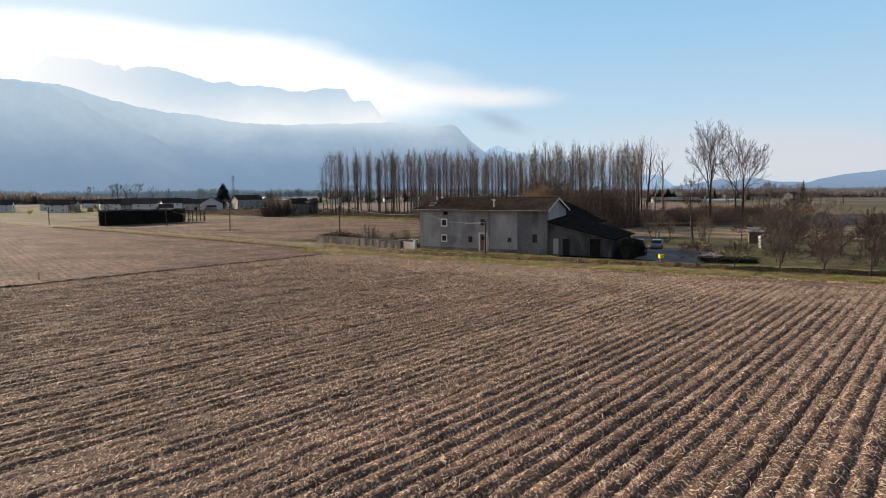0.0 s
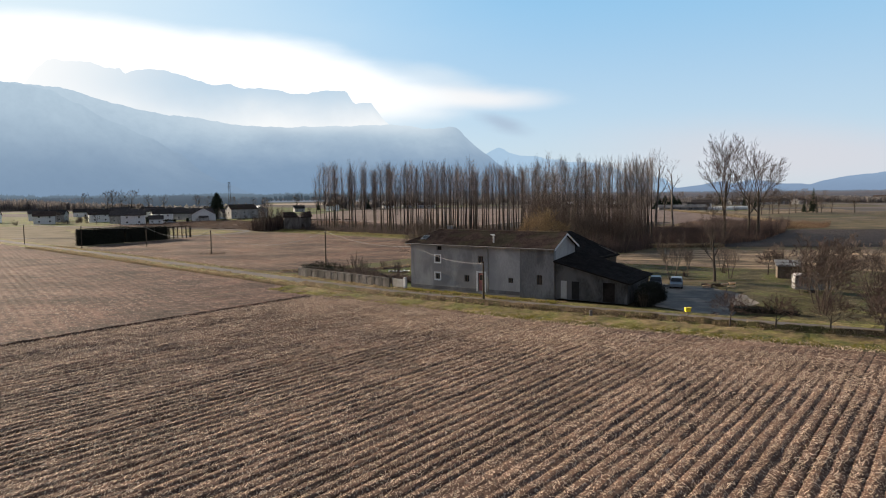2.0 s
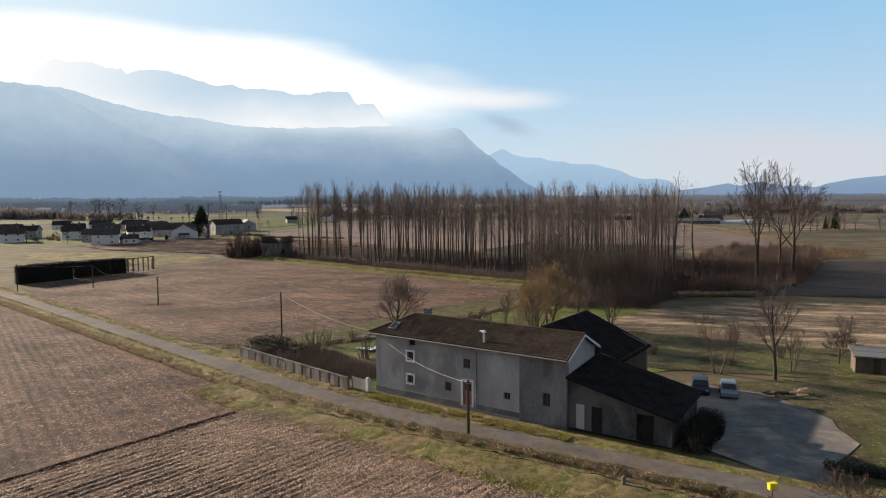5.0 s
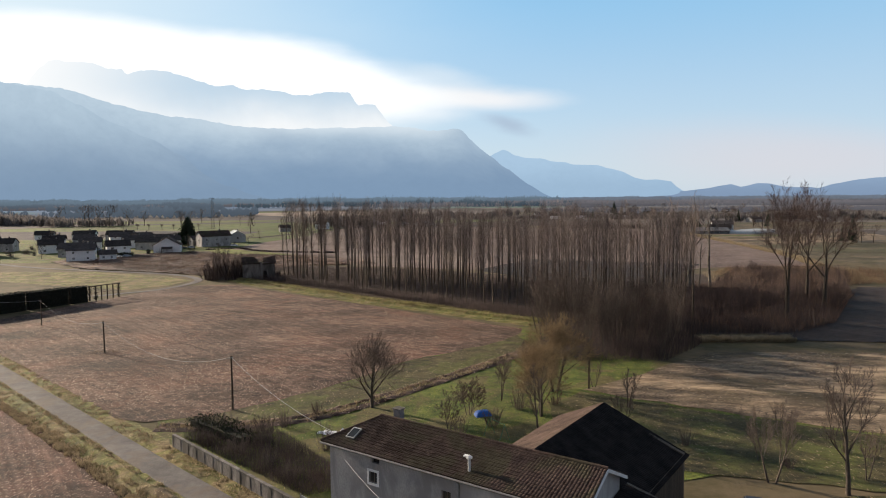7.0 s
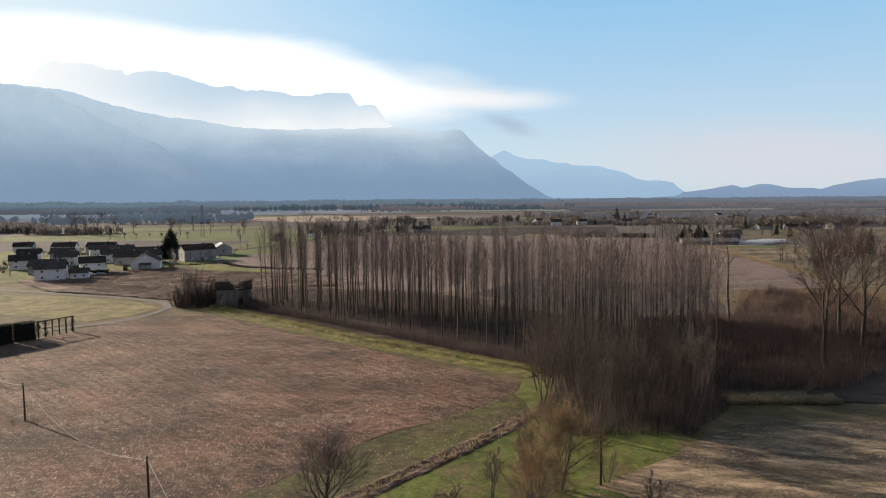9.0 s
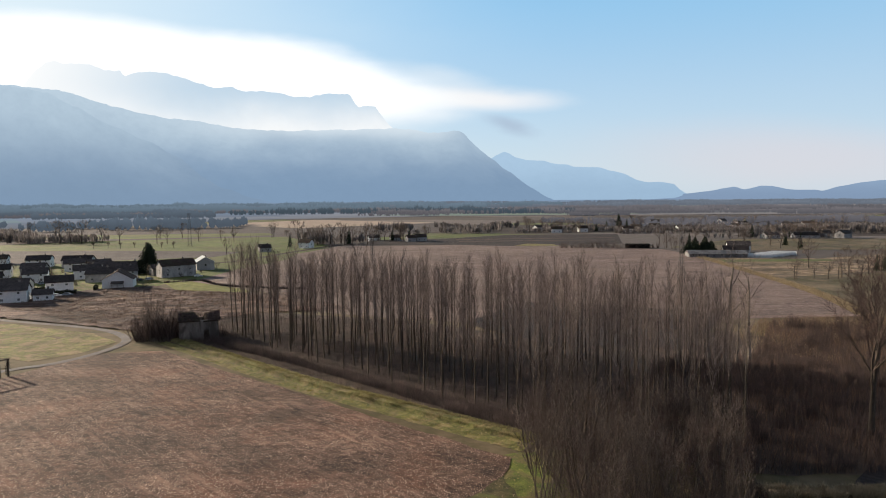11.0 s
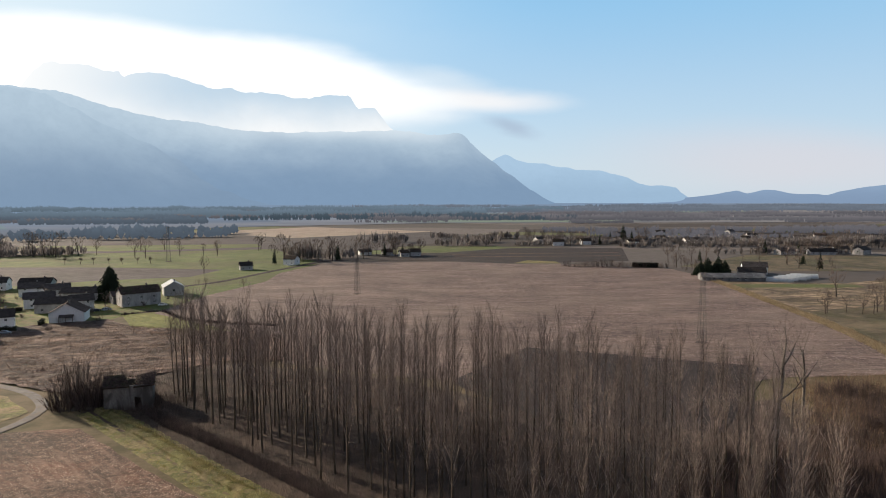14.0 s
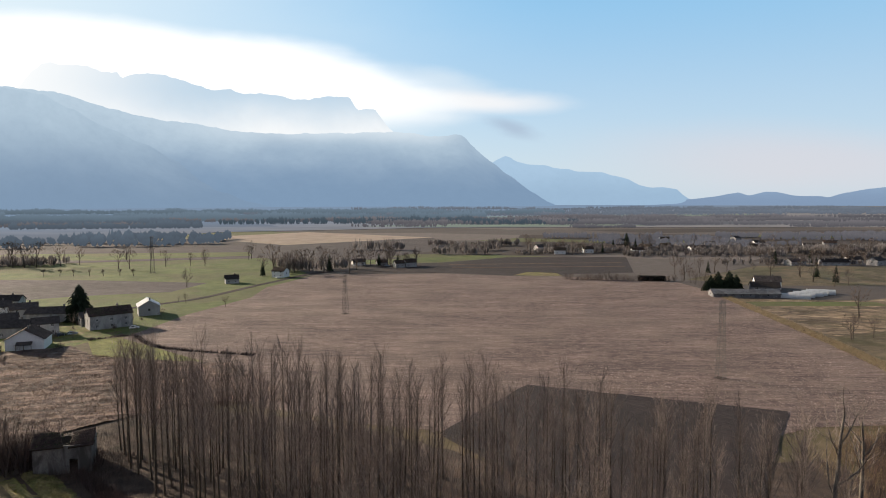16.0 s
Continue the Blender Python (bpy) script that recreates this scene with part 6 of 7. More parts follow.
WH = "white rendered village house with a dark tiled roof"
GV = "grey village house with a dark roof"
for x, y, w_, d, h, turn, wm, rm, lab in (
        (-140, 424, 12, 13.5, 4.4, -72, M_WHITE, M_TILE_RED, "broad white village house with a reddish roof and dark porch"),
        (-160, 377, 12, 9, 5.6, 22, M_WHITE, M_TILE_DARK, WH), (-150, 381, 7, 6, 3.2, 22, M_WHITE, M_TILE_DARK, "low white annex with a dark roof"),
        (-156.5, 404, 11, 9, 5.6, 30, M_WHITE, M_TILE_DARK, WH), (-176, 402, 15, 9, 4.6, 14, M_PLASTER, M_TILE_DARK, GV), (-203, 427, 12, 9, 5.0, 30, M_WHITE, M_TILE_DARK, WH),
        (-175, 462, 13, 9, 5.0, 30, M_WHITE, M_TILE_DARK, WH), (-160, 447, 13, 9, 4.6, 12, M_PLASTER, M_TILE_DARK, GV), (-166, 486, 22, 9, 4.4, 8, M_PLASTER, M_TILE_DARK, "long grey house with a dark roof"), (-150, 452, 10, 8, 5.2, 34, M_PLASTER_NEW, M_TILE_DARK, WH),
        (-131, 468, 18, 10, 6.6, 40, M_PLASTER, M_TILE, "long old stone barn with a brown roof"), (-129, 504, 12, 10, 5.0, -62, M_PLASTER_NEW, M_PLASTIC, "pale gabled house with a light roof"), (-143, 474, 8, 7, 4.2, 40, M_PLASTER_DARK, M_TILE_DARK, "low dark outbuilding beside the barn"),
        (-192, 446, 11, 9, 5.0, 24, M_WHITE, M_TILE_DARK, WH), (-214, 526, 17, 9, 5.0, 10, M_PLASTER_NEW, M_TILE_DARK, GV), (-240, 530, 14, 9, 5.0, 14, M_WHITE, M_TILE_DARK, WH), (-204, 504, 12, 9, 4.8, 30, M_WHITE, M_TILE_DARK, WH), (-186, 496, 12, 9, 5.0, 34, M_PLASTER, M_TILE_DARK, GV),
        (-226, 470, 12, 9, 5.0, 24, M_WHITE, M_TILE_DARK, WH), (-222, 404, 11, 9, 5.0, 30, M_WHITE, M_TILE_RED, WH), (-236, 440, 12, 9, 5.0, 12, M_PLASTER, M_TILE_DARK, GV), (-262, 466, 12, 9, 5.0, 30, M_WHITE, M_TILE_DARK, WH), (-270, 430, 12, 9, 5.0, 22, M_WHITE, M_TILE_DARK, WH), (-280, 552, 12, 9, 4.0, 20, M_WHITE, M_TILE_DARK, WH), (-212, 478, 12, 9, 4.8, 16, M_PLASTER, M_TILE_DARK, GV)):
    village_house(x, y, w_, d, h, turn, wm, rm, lab)
pc = thing("porch", "dark timber porch against the white house", "porch", "", pose(-137.6, 417.0, 0, 0, 0, 18))
part("roof", slope((-2.8, -1.4, 2.5), (2.8, -1.4, 2.5), (-2.8, 1.4, 3.5), (2.8, 1.4, 3.5), 0.8, 0.8).mesh("porch_slope", M_TILE_DARK), pc)
for sx in (-2.6, 0, 2.6):
    part("post", Soup().box(sx - 0.1, -1.1, -0.1, sx + 0.1, -0.9, 2.6).mesh("porch_post", M_WOOD), pc)
part("back", Soup().box(-2.6, 1.2, -0.1, 2.6, 1.35, 2.9).mesh("porch_back", M_DARK), pc, "near-black slab at the back of the porch")
plant("cedar", "conifer", "broad dark cedar standing among the houses", -152, 483, 1.0, 0)
for x, y, k, s in ((-186, 390, "far0", 0.5), (-172, 430, "far1", 0.55), (-196, 466, "far0", 0.6), (-132, 440, "far1", 0.4), (-210, 396, "far0", 0.55), (-148, 436, "far0", 0.45), (-222, 455, "far1", 0.6), (-116, 488, "far0", 0.4), (-145, 464, "far1", 0.6), (-182, 478, "far0", 0.6), (-240, 500, "far1", 0.6), (-255, 520, "far0", 0.6), (-172, 520, "far0", 0.5)):
    plant(k, "village_tree", "bare tree between the village houses", x, y, s, rnd.uniform(0, 360), "tree", "village trees")
hq = random.Random(77)
for _ in range(80):
    x, y = hq.uniform(-250, -122), hq.uniform(386, 520)
    plant("shrub%d" % hq.randrange(3), "bush", "brown garden bush between the village houses", x, y, hq.uniform(0.4, 0.9), hq.uniform(0, 360), "bush", "village bushes", ("stem", "crown"))
for x, y, s in ((-152, 615, 1.05), (-231, 775, 1.15), (-263, 754, 1.3), (-253, 753, 1.25), (-179, 861, 1.5), (-206, 805, 1.2), (-198, 780, 1.05), (-211, 780, 0.9), (-177, 845, 1.1), (-355, 775, 1.9), (-344, 774, 1.8), (-366, 776, 1.8), (-378, 790, 1.7), (-332, 790, 1.6), (-320, 800, 1.4), (-97, 525, 0.55), (-124, 540, 0.5), (-130, 545, 0.3), (-119, 712, 1.75), (-92, 723, 1.4), (-84, 735, 1.5), (-75, 748, 1.4), (-66, 777, 1.4), (-100, 735, 1.5), (-28, 774, 1.35), (-52, 768, 1.2), (-110, 700, 1.0), (-300, 850, 1.4), (-280, 860, 1.3), (-410, 800, 1.6)):
    plant("far%d" % rnd.randrange(2), "pasture_tree", "lone bare tree on the green pasture", x, y, s, rnd.uniform(0, 360), "tree", "pasture trees")
for k in range(7):
    plant("pollard0", "pollard_tree", "small pollarded tree in a row on the pasture", -292 + 11.5 * k, 694 + (k % 2) * 2, rnd.uniform(0.8, 1.1), rnd.uniform(0, 360), "tree", "row of pollards")


# ---------------------------------------------------------------- pylons
def pylon(x, y, h, w_, turn, label):
    top = thing("pylon", label, "pylon", "power pylons", pose(x, y, 0, 0, 0, turn))
    def wd(z):
        return w_ * (1 - 0.45 * min(1, z / (h * 0.75)))
    zs = [0, h * 0.14, h * 0.28, h * 0.42, h * 0.54, h * 0.65, h * 0.75, h * 0.84, h * 0.92, h]
    for sx, sy in ((-1, -1), (1, -1), (1, 1), (-1, 1)):
        part("leg", Soup().tube([(sx * wd(z) / 2, sy * wd(z) / 2, z) for z in zs], [0.07] * len(zs), 4).mesh("pylon_leg", M_LATTICE), top)
    b = Soup()
    for i in range(len(zs) - 1):
        z0, z1 = zs[i], zs[i + 1]
        for (ax, ay), (bx, by) in (((-1, -1), (1, -1)), ((1, -1), (1, 1)), ((1, 1), (-1, 1)), ((-1, 1), (-1, -1))):
            p0, p1 = (ax * wd(z0) / 2, ay * wd(z0) / 2, z0), (bx * wd(z1) / 2, by * wd(z1) / 2, z1)
            q0, q1 = (bx * wd(z0) / 2, by * wd(z0) / 2, z0), (ax * wd(z1) / 2, ay * wd(z1) / 2, z1)
            b.tube([p0, p1], [0.035, 0.035], 3).tube([q0, q1], [0.035, 0.035], 3).tube([p1, q1], [0.035, 0.035], 3)
    part("bracing", b.mesh("pylon_bracing", M_LATTICE), top)
    for z in (h * 0.84, h * 0.97):
        part("cross_arm", Soup().tube([(-w_ * 0.75, 0, z), (0, 0, z + 0.5), (w_ * 0.75, 0, z)], [0.06, 0.12, 0.06], 4).tube([(-w_ * 0.75, 0, z), (w_ * 0.75, 0, z)], [0.05, 0.05], 4).mesh("pylon_arm", M_LATTICE), top)
    part("base", Soup().box(-w_ * 0.7, -w_ * 0.7, -0.1, w_ * 0.7, w_ * 0.7, 0.18).mesh("pylon_base", M_LITTER), top, "dark weedy patch round the feet")


pylon(-28.4, 499, 19.5, 2.5, 45, "slim lattice pylon in the stubble field")
pylon(108.9, 366.5, 24.4, 2.4, 45, "tall slim lattice pylon in the stubble field")
pylon(-218, 717, 30, 3.2, 30, "distant lattice pylon beyond the village")

# ---------------------------------------------------------------- yard: cars, caravan, sheds and small things
def car(x, y, turn, paint, label):
    top = thing("car", label, "car", "parked cars", pose(x, y, 0.08, 0, 0, turn))
    side = [(-2.05, 0.35), (2.05, 0.35), (2.1, 0.75), (1.2, 0.95), (0.55, 1.42), (-1.35, 1.48), (-2.0, 1.0), (-2.1, 0.7)]
    s, n = Soup(), len(side)
    s.v = [(a, -0.85 if b < 1.1 else -0.68, b) for a, b in side] + [(a, 0.85 if b < 1.1 else 0.68, b) for a, b in side]
    s.f = [tuple(range(n)), tuple(range(2 * n - 1, n - 1, -1))] + [(i, i + n, (i + 1) % n + n, (i + 1) % n) for i in range(n)]
    body = part("body", s.mesh("car_body", paint), top)
    part("windscreen", Soup().quad((1.17, -0.74, 1.0), (1.17, 0.74, 1.0), (0.60, 0.62, 1.41), (0.60, -0.62, 1.41)).mesh("windscreen", M_GLASS), body, "", pose(0.02, 0, 0.02))
    part("rear_window", Soup().quad((-1.95, 0.72, 1.05), (-1.95, -0.72, 1.05), (-1.42, -0.6, 1.44), (-1.42, 0.6, 1.44)).mesh("rear_window", M_GLASS), body, "", pose(-0.02, 0, 0.015))
    for sy in (-1, 1):
        part("side_window", Soup().box(-1.3, sy * 0.76 - 0.03, 1.05, 0.6, sy * 0.76 + 0.03, 1.36).mesh("side_window", M_GLASS), body)
        part("headlight", Soup().box(2.0, sy * 0.6 - 0.15, 0.62, 2.12, sy * 0.6 + 0.15, 0.76).mesh("headlight", M_METAL), body)
        for wx in (-1.3, 1.3):
            t = part("wheel", Soup().tube([(wx, sy * 0.72, 0.31), (wx, sy * 0.9, 0.31)], [0.31, 0.31], 14, True).mesh("tyre", M_RUBBER), top)
            part("rim", Soup().tube([(wx, sy * 0.88, 0.31), (wx, sy * 0.915, 0.31)], [0.19, 0.19], 10, True).mesh("rim", M_METAL), t)


car(35.9, 113.6, -110, M_CARPAINT, "silver-blue hatchback parked on the gravel yard")
car(33.4, 115.2, -108, M_CARDARK, "dark car parked beside the silver one")


def caravan():
    top = thing("caravan", "white parked caravan half hidden by bushes", "caravan", "", pose(52.5, 108.0, 0, 0, 0, -15))
    side = [(-2.2, 0.5), (2.0, 0.5), (2.3, 1.2), (2.1, 2.3), (1.6, 2.55), (-1.9, 2.55), (-2.25, 2.2)]
    part("body", poly_wall([(a, -1.05, b) for a, b in side], (0, 2.1, 0)).mesh("caravan_body", M_PLASTER_NEW), top)
    for wx in (-1.0, 0.9):
        w0 = part("window", Soup().box(wx - 0.55, -1.09, 1.35, wx + 0.55, -1.05, 1.95).mesh("caravan_window", M_ZINC), top)
        part("pane", Soup().box(wx - 0.48, -1.1, 1.42, wx + 0.48, -1.091, 1.88).mesh("caravan_pane", M_GLASS), w0)
    for sy in (-1, 1):
        part("wheel", Soup().tube([(0, sy * 0.8, 0.33), (0, sy * 1.0, 0.33)], [0.33, 0.33], 14, True).mesh("caravan_tyre", M_RUBBER), top)
    part("drawbar", Soup().tube([(2.2, 0, 0.5), (3.3, 0, 0.45)], [0.06, 0.05], 6).tube([(3.1, 0, 0.0), (3.1, 0, 0.5)], [0.05, 0.05], 6).mesh("drawbar", M_ZINC), top)


caravan()
gs = thing("garden_shed", "small weathered garden shed with a pale metal roof", "shed", "", pose(57.4, 124, 0, 0, 0, -20) @ Matrix.Scale(0.95, 4))
part("wall", wall(-1.8, 1.8, -0.1, 2.3, 0.1, [(0.6, 1.0, 0.9, 2.0)]).mesh("shed_front", M_WOOD), gs, "", pose(0, -1.4, 0))
part("wall", poly_wall([(-1.8, -1.3, -0.1), (-1.8, 1.4, -0.1), (-1.8, 1.4, 2.8), (-1.8, -1.3, 2.3)], (0.1, 0, 0)).mesh("shed_side", M_WOOD), gs)
part("wall", poly_wall([(1.8, -1.3, -0.1), (1.8, 1.4, -0.1), (1.8, 1.4, 2.8), (1.8, -1.3, 2.3)], (-0.1, 0, 0)).mesh("shed_side", M_WOOD), gs)
part("wall", wall(-1.7, 1.7, -0.1, 2.8, 0.1).mesh("shed_back", M_WOOD), gs, "", pose(0, 1.4, 0, 0, 0, 180))
part("door", Soup().box(0.16, -1.36, 0, 1.04, -1.32, 2.0).mesh("shed_door", M_POLE), gs)
part("roof", slope((-2.1, -1.8, 2.25), (2.1, -1.8, 2.25), (-2.1, 1.7, 2.95), (2.1, 1.7, 2.95), 0.2, 4, 0.03).mesh("shed_roof", M_ZINC), gs)

ys = thing("yellow_marker", "bright yellow box sign on a thin post by the road", "sign", "", pose(28.3, 87.6, 0, 0, 0, 15) @ Matrix.Scale(0.85, 4))
part("post", Soup().tube([(0, 0, -0.1), (0, 0, 1.35)], [0.05, 0.05], 6).mesh("marker_post", M_WOOD), ys)
bx = part("box", Soup().box(-0.36, -0.18, 1.3, 0.36, 0.18, 1.78).mesh("marker_box", M_YELLOW), ys, "yellow painted box")
part("lid", Soup().box(-0.4, -0.22, 1.78, 0.4, 0.22, 1.86).mesh("marker_lid", M_YELLOW), bx)
mk = thing("marker_post", "short pale concrete marker post on the verge", "post", "", pose(18.5, 90.5, 0))
part("post", Soup().box(-0.14, -0.14, -0.1, 0.14, 0.14, 0.85).mesh("short_post", M_CONCRETE), mk)
part("cap", Soup().tube([(0, 0, 0.85), (0, 0, 0.92)], [0.18, 0.05], 4, True).mesh("short_cap", M_CONCRETE), mk)
tp = thing("tarpaulin", "bright blue tarpaulin over a heap in the garden", "tarpaulin", "", pose(12.1, 145.2, 0, 0, 0, 15) @ Matrix.Scale(0.72, 4))
bm = bmesh.new()
bmesh.ops.create_grid(bm, x_segments=12, y_segments=8, size=1)
for v in bm.verts:
    e = max(abs(v.co.x), abs(v.co.y))
    v.co = Vector((v.co.x * 1.5, v.co.y * 1.0, 0.95 * (1 - e ** 5) + 0.12 * noise.noise(v.co * 3) * (1 - e) + 0.02))
me = bpy.data.meshes.new("tarpaulin_sheet")
bm.to_mesh(me)
bm.free()
me.materials.append(M_BLUE)
part("sheet", me, tp)
part("heap", Soup().box(-1.1, -0.65, 0, 1.1, 0.65, 0.7).mesh("log_heap", M_WOOD), tp, "stacked logs under the sheet")
wp = thing("log_pile", "low pile of pale cut logs beside the yard", "log pile", "", pose(42.0, 113.5, 0, 0, 0, 10))
q = random.Random(5)
for k in range(16):
    a = Vector((q.uniform(-2.4, 2.4), q.uniform(-0.8, 0.8), 0.15 + 0.22 * (k % 3)))
    t = q.uniform(-0.4, 0.4)
    part("log", Soup().tube([tuple(a - Vector((math.cos(t), math.sin(t), 0)) * 0.6), tuple(a + Vector((math.cos(t), math.sin(t), 0)) * 0.6)], [0.13, 0.13], 7, True).mesh("log", M_STRAW if k % 2 else M_WOOD), wp)
lb = thing("evergreen_bush", "dark overgrown evergreen bush against the lean-to end", "bush", "", pose(28.0, 99.6, 0, 0, 0, 55))
part("foliage", leafy("lean_to_bush", [(-3.4, -0.9, 0.1, 3.0, 0.9, 1.9), (-2.6, -0.6, 1.7, 1.6, 0.7, 2.6), (2.6, -0.7, 0.1, 4.0, 0.6, 1.1)], 80, M_HEDGE, 0.09, 35), lb)
part("stem", Soup().box(-3.0, -0.6, -0.1, 2.6, 0.6, 1.6).mesh("bush_core", M_HEDGE), lb)
plant("shrub1", "bush", "dark bush against the lean-to end", 26.4, 97.0, 0.42, 80, "bush", "", ("stem", "crown"))
hb = thing("garden_hedge", "low overgrown dark ivy hedge inside the garden wall", "hedge", "", pose(-19.5, 138.5, 0, 0, 0, -38))
part("foliage", leafy("garden_hedge_leaves", [(-5, -1.0, 0.1, 6, 1.0, 1.3), (-3, 0, 0.8, 3, 1.6, 1.7)], 14, M_IVY, 0.13, 33), hb)
part("stem", Soup().box(-4.6, -0.7, -0.1, 5.6, 0.7, 1.0).mesh("hedge_core", M_HEDGE), hb)
GARDEN_DITCH = [(-27.5, 141.0), (-23.4, 140.9), (-15.4, 142.2), (-8.6, 145.3), (-1.7, 152.6), (6.5, 162.4), (18.9, 177.8), (24, 186)]
ribbon("garden_ditch", GARDEN_DITCH, [(-1.6, 0.08), (-1.0, 0.24), (-0.4, 0.10), (0.2, 0.09), (0.7, 0.28), (1.5, 0.08)], M_ROUGH, "brown reedy ditch across the garden grass", "ditch", step=0.8, rough=0.2)


for x, y, a, mt in ((-147, 393, 20, M_CARPAINT), (-150.5, 391, 15, M_WHITE), (-140.5, 446, 60, M_CARDARK), (-137, 449, 50, M_CARPAINT), (-117, 462, 30, M_WHITE), (-183, 436, 70, M_CARPAINT), (-168, 392, 10, M_CARDARK), (-104, 668, 40, M_WHITE), (-30, 762, 10, M_CARPAINT)):
    car(x, y, a, mt, "small car parked between the village houses")
for x, y, ln, a in ((-151, 398, 9, 20), (-166, 412, 14, 24), (-186, 416, 12, 100), (-146, 414, 8, 110), (-196, 440, 12, 20), (-180, 448, 10, 30)):
    gh = thing("garden_hedge", "dark evergreen hedge round a village garden", "hedge", "village hedges", pose(x, y, 0, 0, 0, a))
    part("foliage", leafy("village_hedge_leaves", [(-ln / 2, -0.6, 0.1, ln / 2, 0.6, 1.9)], 7, M_IVY, 0.28, int(ln)), gh)
    part("core", Soup().box(-ln / 2 + 0.2, -0.4, -0.1, ln / 2 - 0.2, 0.4, 1.7).mesh("village_hedge_core", M_HEDGE), gh)
# ---------------------------------------------------------------- greenhouses and far buildings
def tunnel(x, y, ln, wd, turn, label):
    top = thing("greenhouse", label, "greenhouse", "plastic tunnels", pose(x, y, 0, 0, 0, turn))
    s = Soup()
    n = 9
    for i in range(n):
        a = math.pi * i / (n - 1)
        s.v += [(-ln / 2, -math.cos(a) * wd / 2, math.sin(a) * wd * 0.42), (ln / 2, -math.cos(a) * wd / 2, math.sin(a) * wd * 0.42)]
    s.f = [(2 * i, 2 * i + 1, 2 * i + 3, 2 * i + 2) for i in range(n - 1)] + [tuple(range(0, 2 * n, 2)), tuple(range(2 * n - 1, 0, -2))]
    part("cover", s.mesh("tunnel_cover", M_PLASTIC), top)
    for k in range(5):
        x0 = -ln / 2 + ln * k / 4
        part("hoop", Soup().tube([(x0, -math.cos(math.pi * i / 8) * wd / 2 * 1.01, math.sin(math.pi * i / 8) * wd * 0.425) for i in range(9)], [0.06] * 9, 4).mesh("tunnel_hoop", M_METAL), top)


for k in range(5):
    tunnel(228 + 6.5 * k, 541 + 4.5 * k, 15 - 2 * (k % 2), 6, -20, "low white plastic-covered greenhouse tunnel")
village_house(234, 587, 15, 10, 5, -15, M_WHITE, M_TILE_DARK, "white nursery building with a dark roof", group="nursery buildings")
village_house(201, 549, 37, 10, 2.4, -4, M_PLASTER_DARK, M_PLASTER_DARK, "long low glasshouse with grey roof", 1, 0.25, group="nursery buildings", name="nursery_shed")
village_house(226, 574, 16, 9, 3.0, -15, M_PLASTER, M_TILE_DARK, "low dark-roofed nursery shed", 1, group="nursery buildings", name="nursery_shed")
for x, y, s in ((194, 581, 0.85), (200, 584, 1.05), (207, 583, 1.1), (213, 586, 0.85), (189, 576, 0.6)):
    plant("yew", "evergreen", "broad dark evergreen by the nursery", x, y, s, x * 40, "tree", "nursery evergreens")
fq = random.Random(99)
for x, y, w_, h in ((-105, 679, 10, 5), (-130, 640, 9, 3.6), (-58, 778, 11, 3.2), (-19, 753, 8, 4), (-10, 760, 10, 4.2), (-36, 770, 9, 3.5), (340, 747, 16, 3.5), (374, 744, 22, 3), (400, 756, 12, 4), (412, 741, 14, 4.5), (150, 900, 12, 4.5), (185, 915, 11, 4.5), (215, 935, 12, 5), (240, 905, 13, 4), (262, 950, 12, 4.6), (290, 960, 12, 5), (320, 935, 18, 3.6), (355, 985, 12, 5), (390, 940, 13, 4.5), (430, 1010, 12, 5), (470, 960, 12, 4.6), (520, 1000, 14, 4.8), (136, 960, 11, 4.5), (560, 940, 14, 5), (620, 900, 14, 5), (270, 1080, 12, 5), (340, 1120, 13, 5), (450, 1130, 12, 5)):
    village_house(x, y, w_, fq.uniform(8, 10), h, fq.uniform(-30, 40), fq.choice((M_WHITE, M_PLASTER_NEW, M_PLASTER)), fq.choice((M_TILE_DARK, M_TILE, M_TILE_RED, M_TILE_DARK)), "distant farm house among bare trees", group="distant houses", name="distant_house")
for _ in range(150):
    band = fq.choice(((-130, -50, 700, 770), (-60, 0, 760, 785), (110, 260, 880, 930), (120, 420, 905, 1050), (120, 420, 905, 1050), (300, 420, 745, 760), (400, 620, 850, 960), (196, 330, 590, 700), (230, 330, 420, 470)))
    x, y = fq.uniform(band[0], band[1]), fq.uniform(band[2], band[3])
    k = fq.choice(("far0", "far1", "far0", "far1", "far0", "conifer1"))
    plant(k, "distant_tree", "distant tree among the farm houses", x, y, fq.uniform(0.6, 1.35), fq.uniform(0, 360), "tree", "distant trees")
plant("conifer0", "conifer", "dark pointed conifer among distant houses", 245, 972, 1.5, 0)
plant("conifer1", "conifer", "dark conifer beside the white farm house", -120, 684, 1.0, 0)
for x, y, s in ((223, 474, 1.25), (186, 422, 0.9), (188, 424, 0.7), (202, 421, 0.75), (207, 421, 0.8), (212, 426, 0.9), (218, 430, 1.1), (226, 432, 0.9), (235, 440, 1.0), (246, 446, 0.9), (256, 452, 1.0), (198, 426, 0.6)):
    plant("far%d" % fq.randrange(2), "field_tree", "bare tree on the field's edge", x, y, s, fq.uniform(0, 360), "tree", "field-edge trees")
for k in range(22):
    q = k / 21
    plant(fq.choice(("shrub1", "shrub2", "shrub0")), "bush", "brown scrub along the stubble field's far edge", 112 + 76 * q, 645 - 15 * q + fq.uniform(-2, 2), fq.uniform(0.8, 1.5), fq.uniform(0, 360), "bush", "field-edge scrub", ("stem", "crown"))
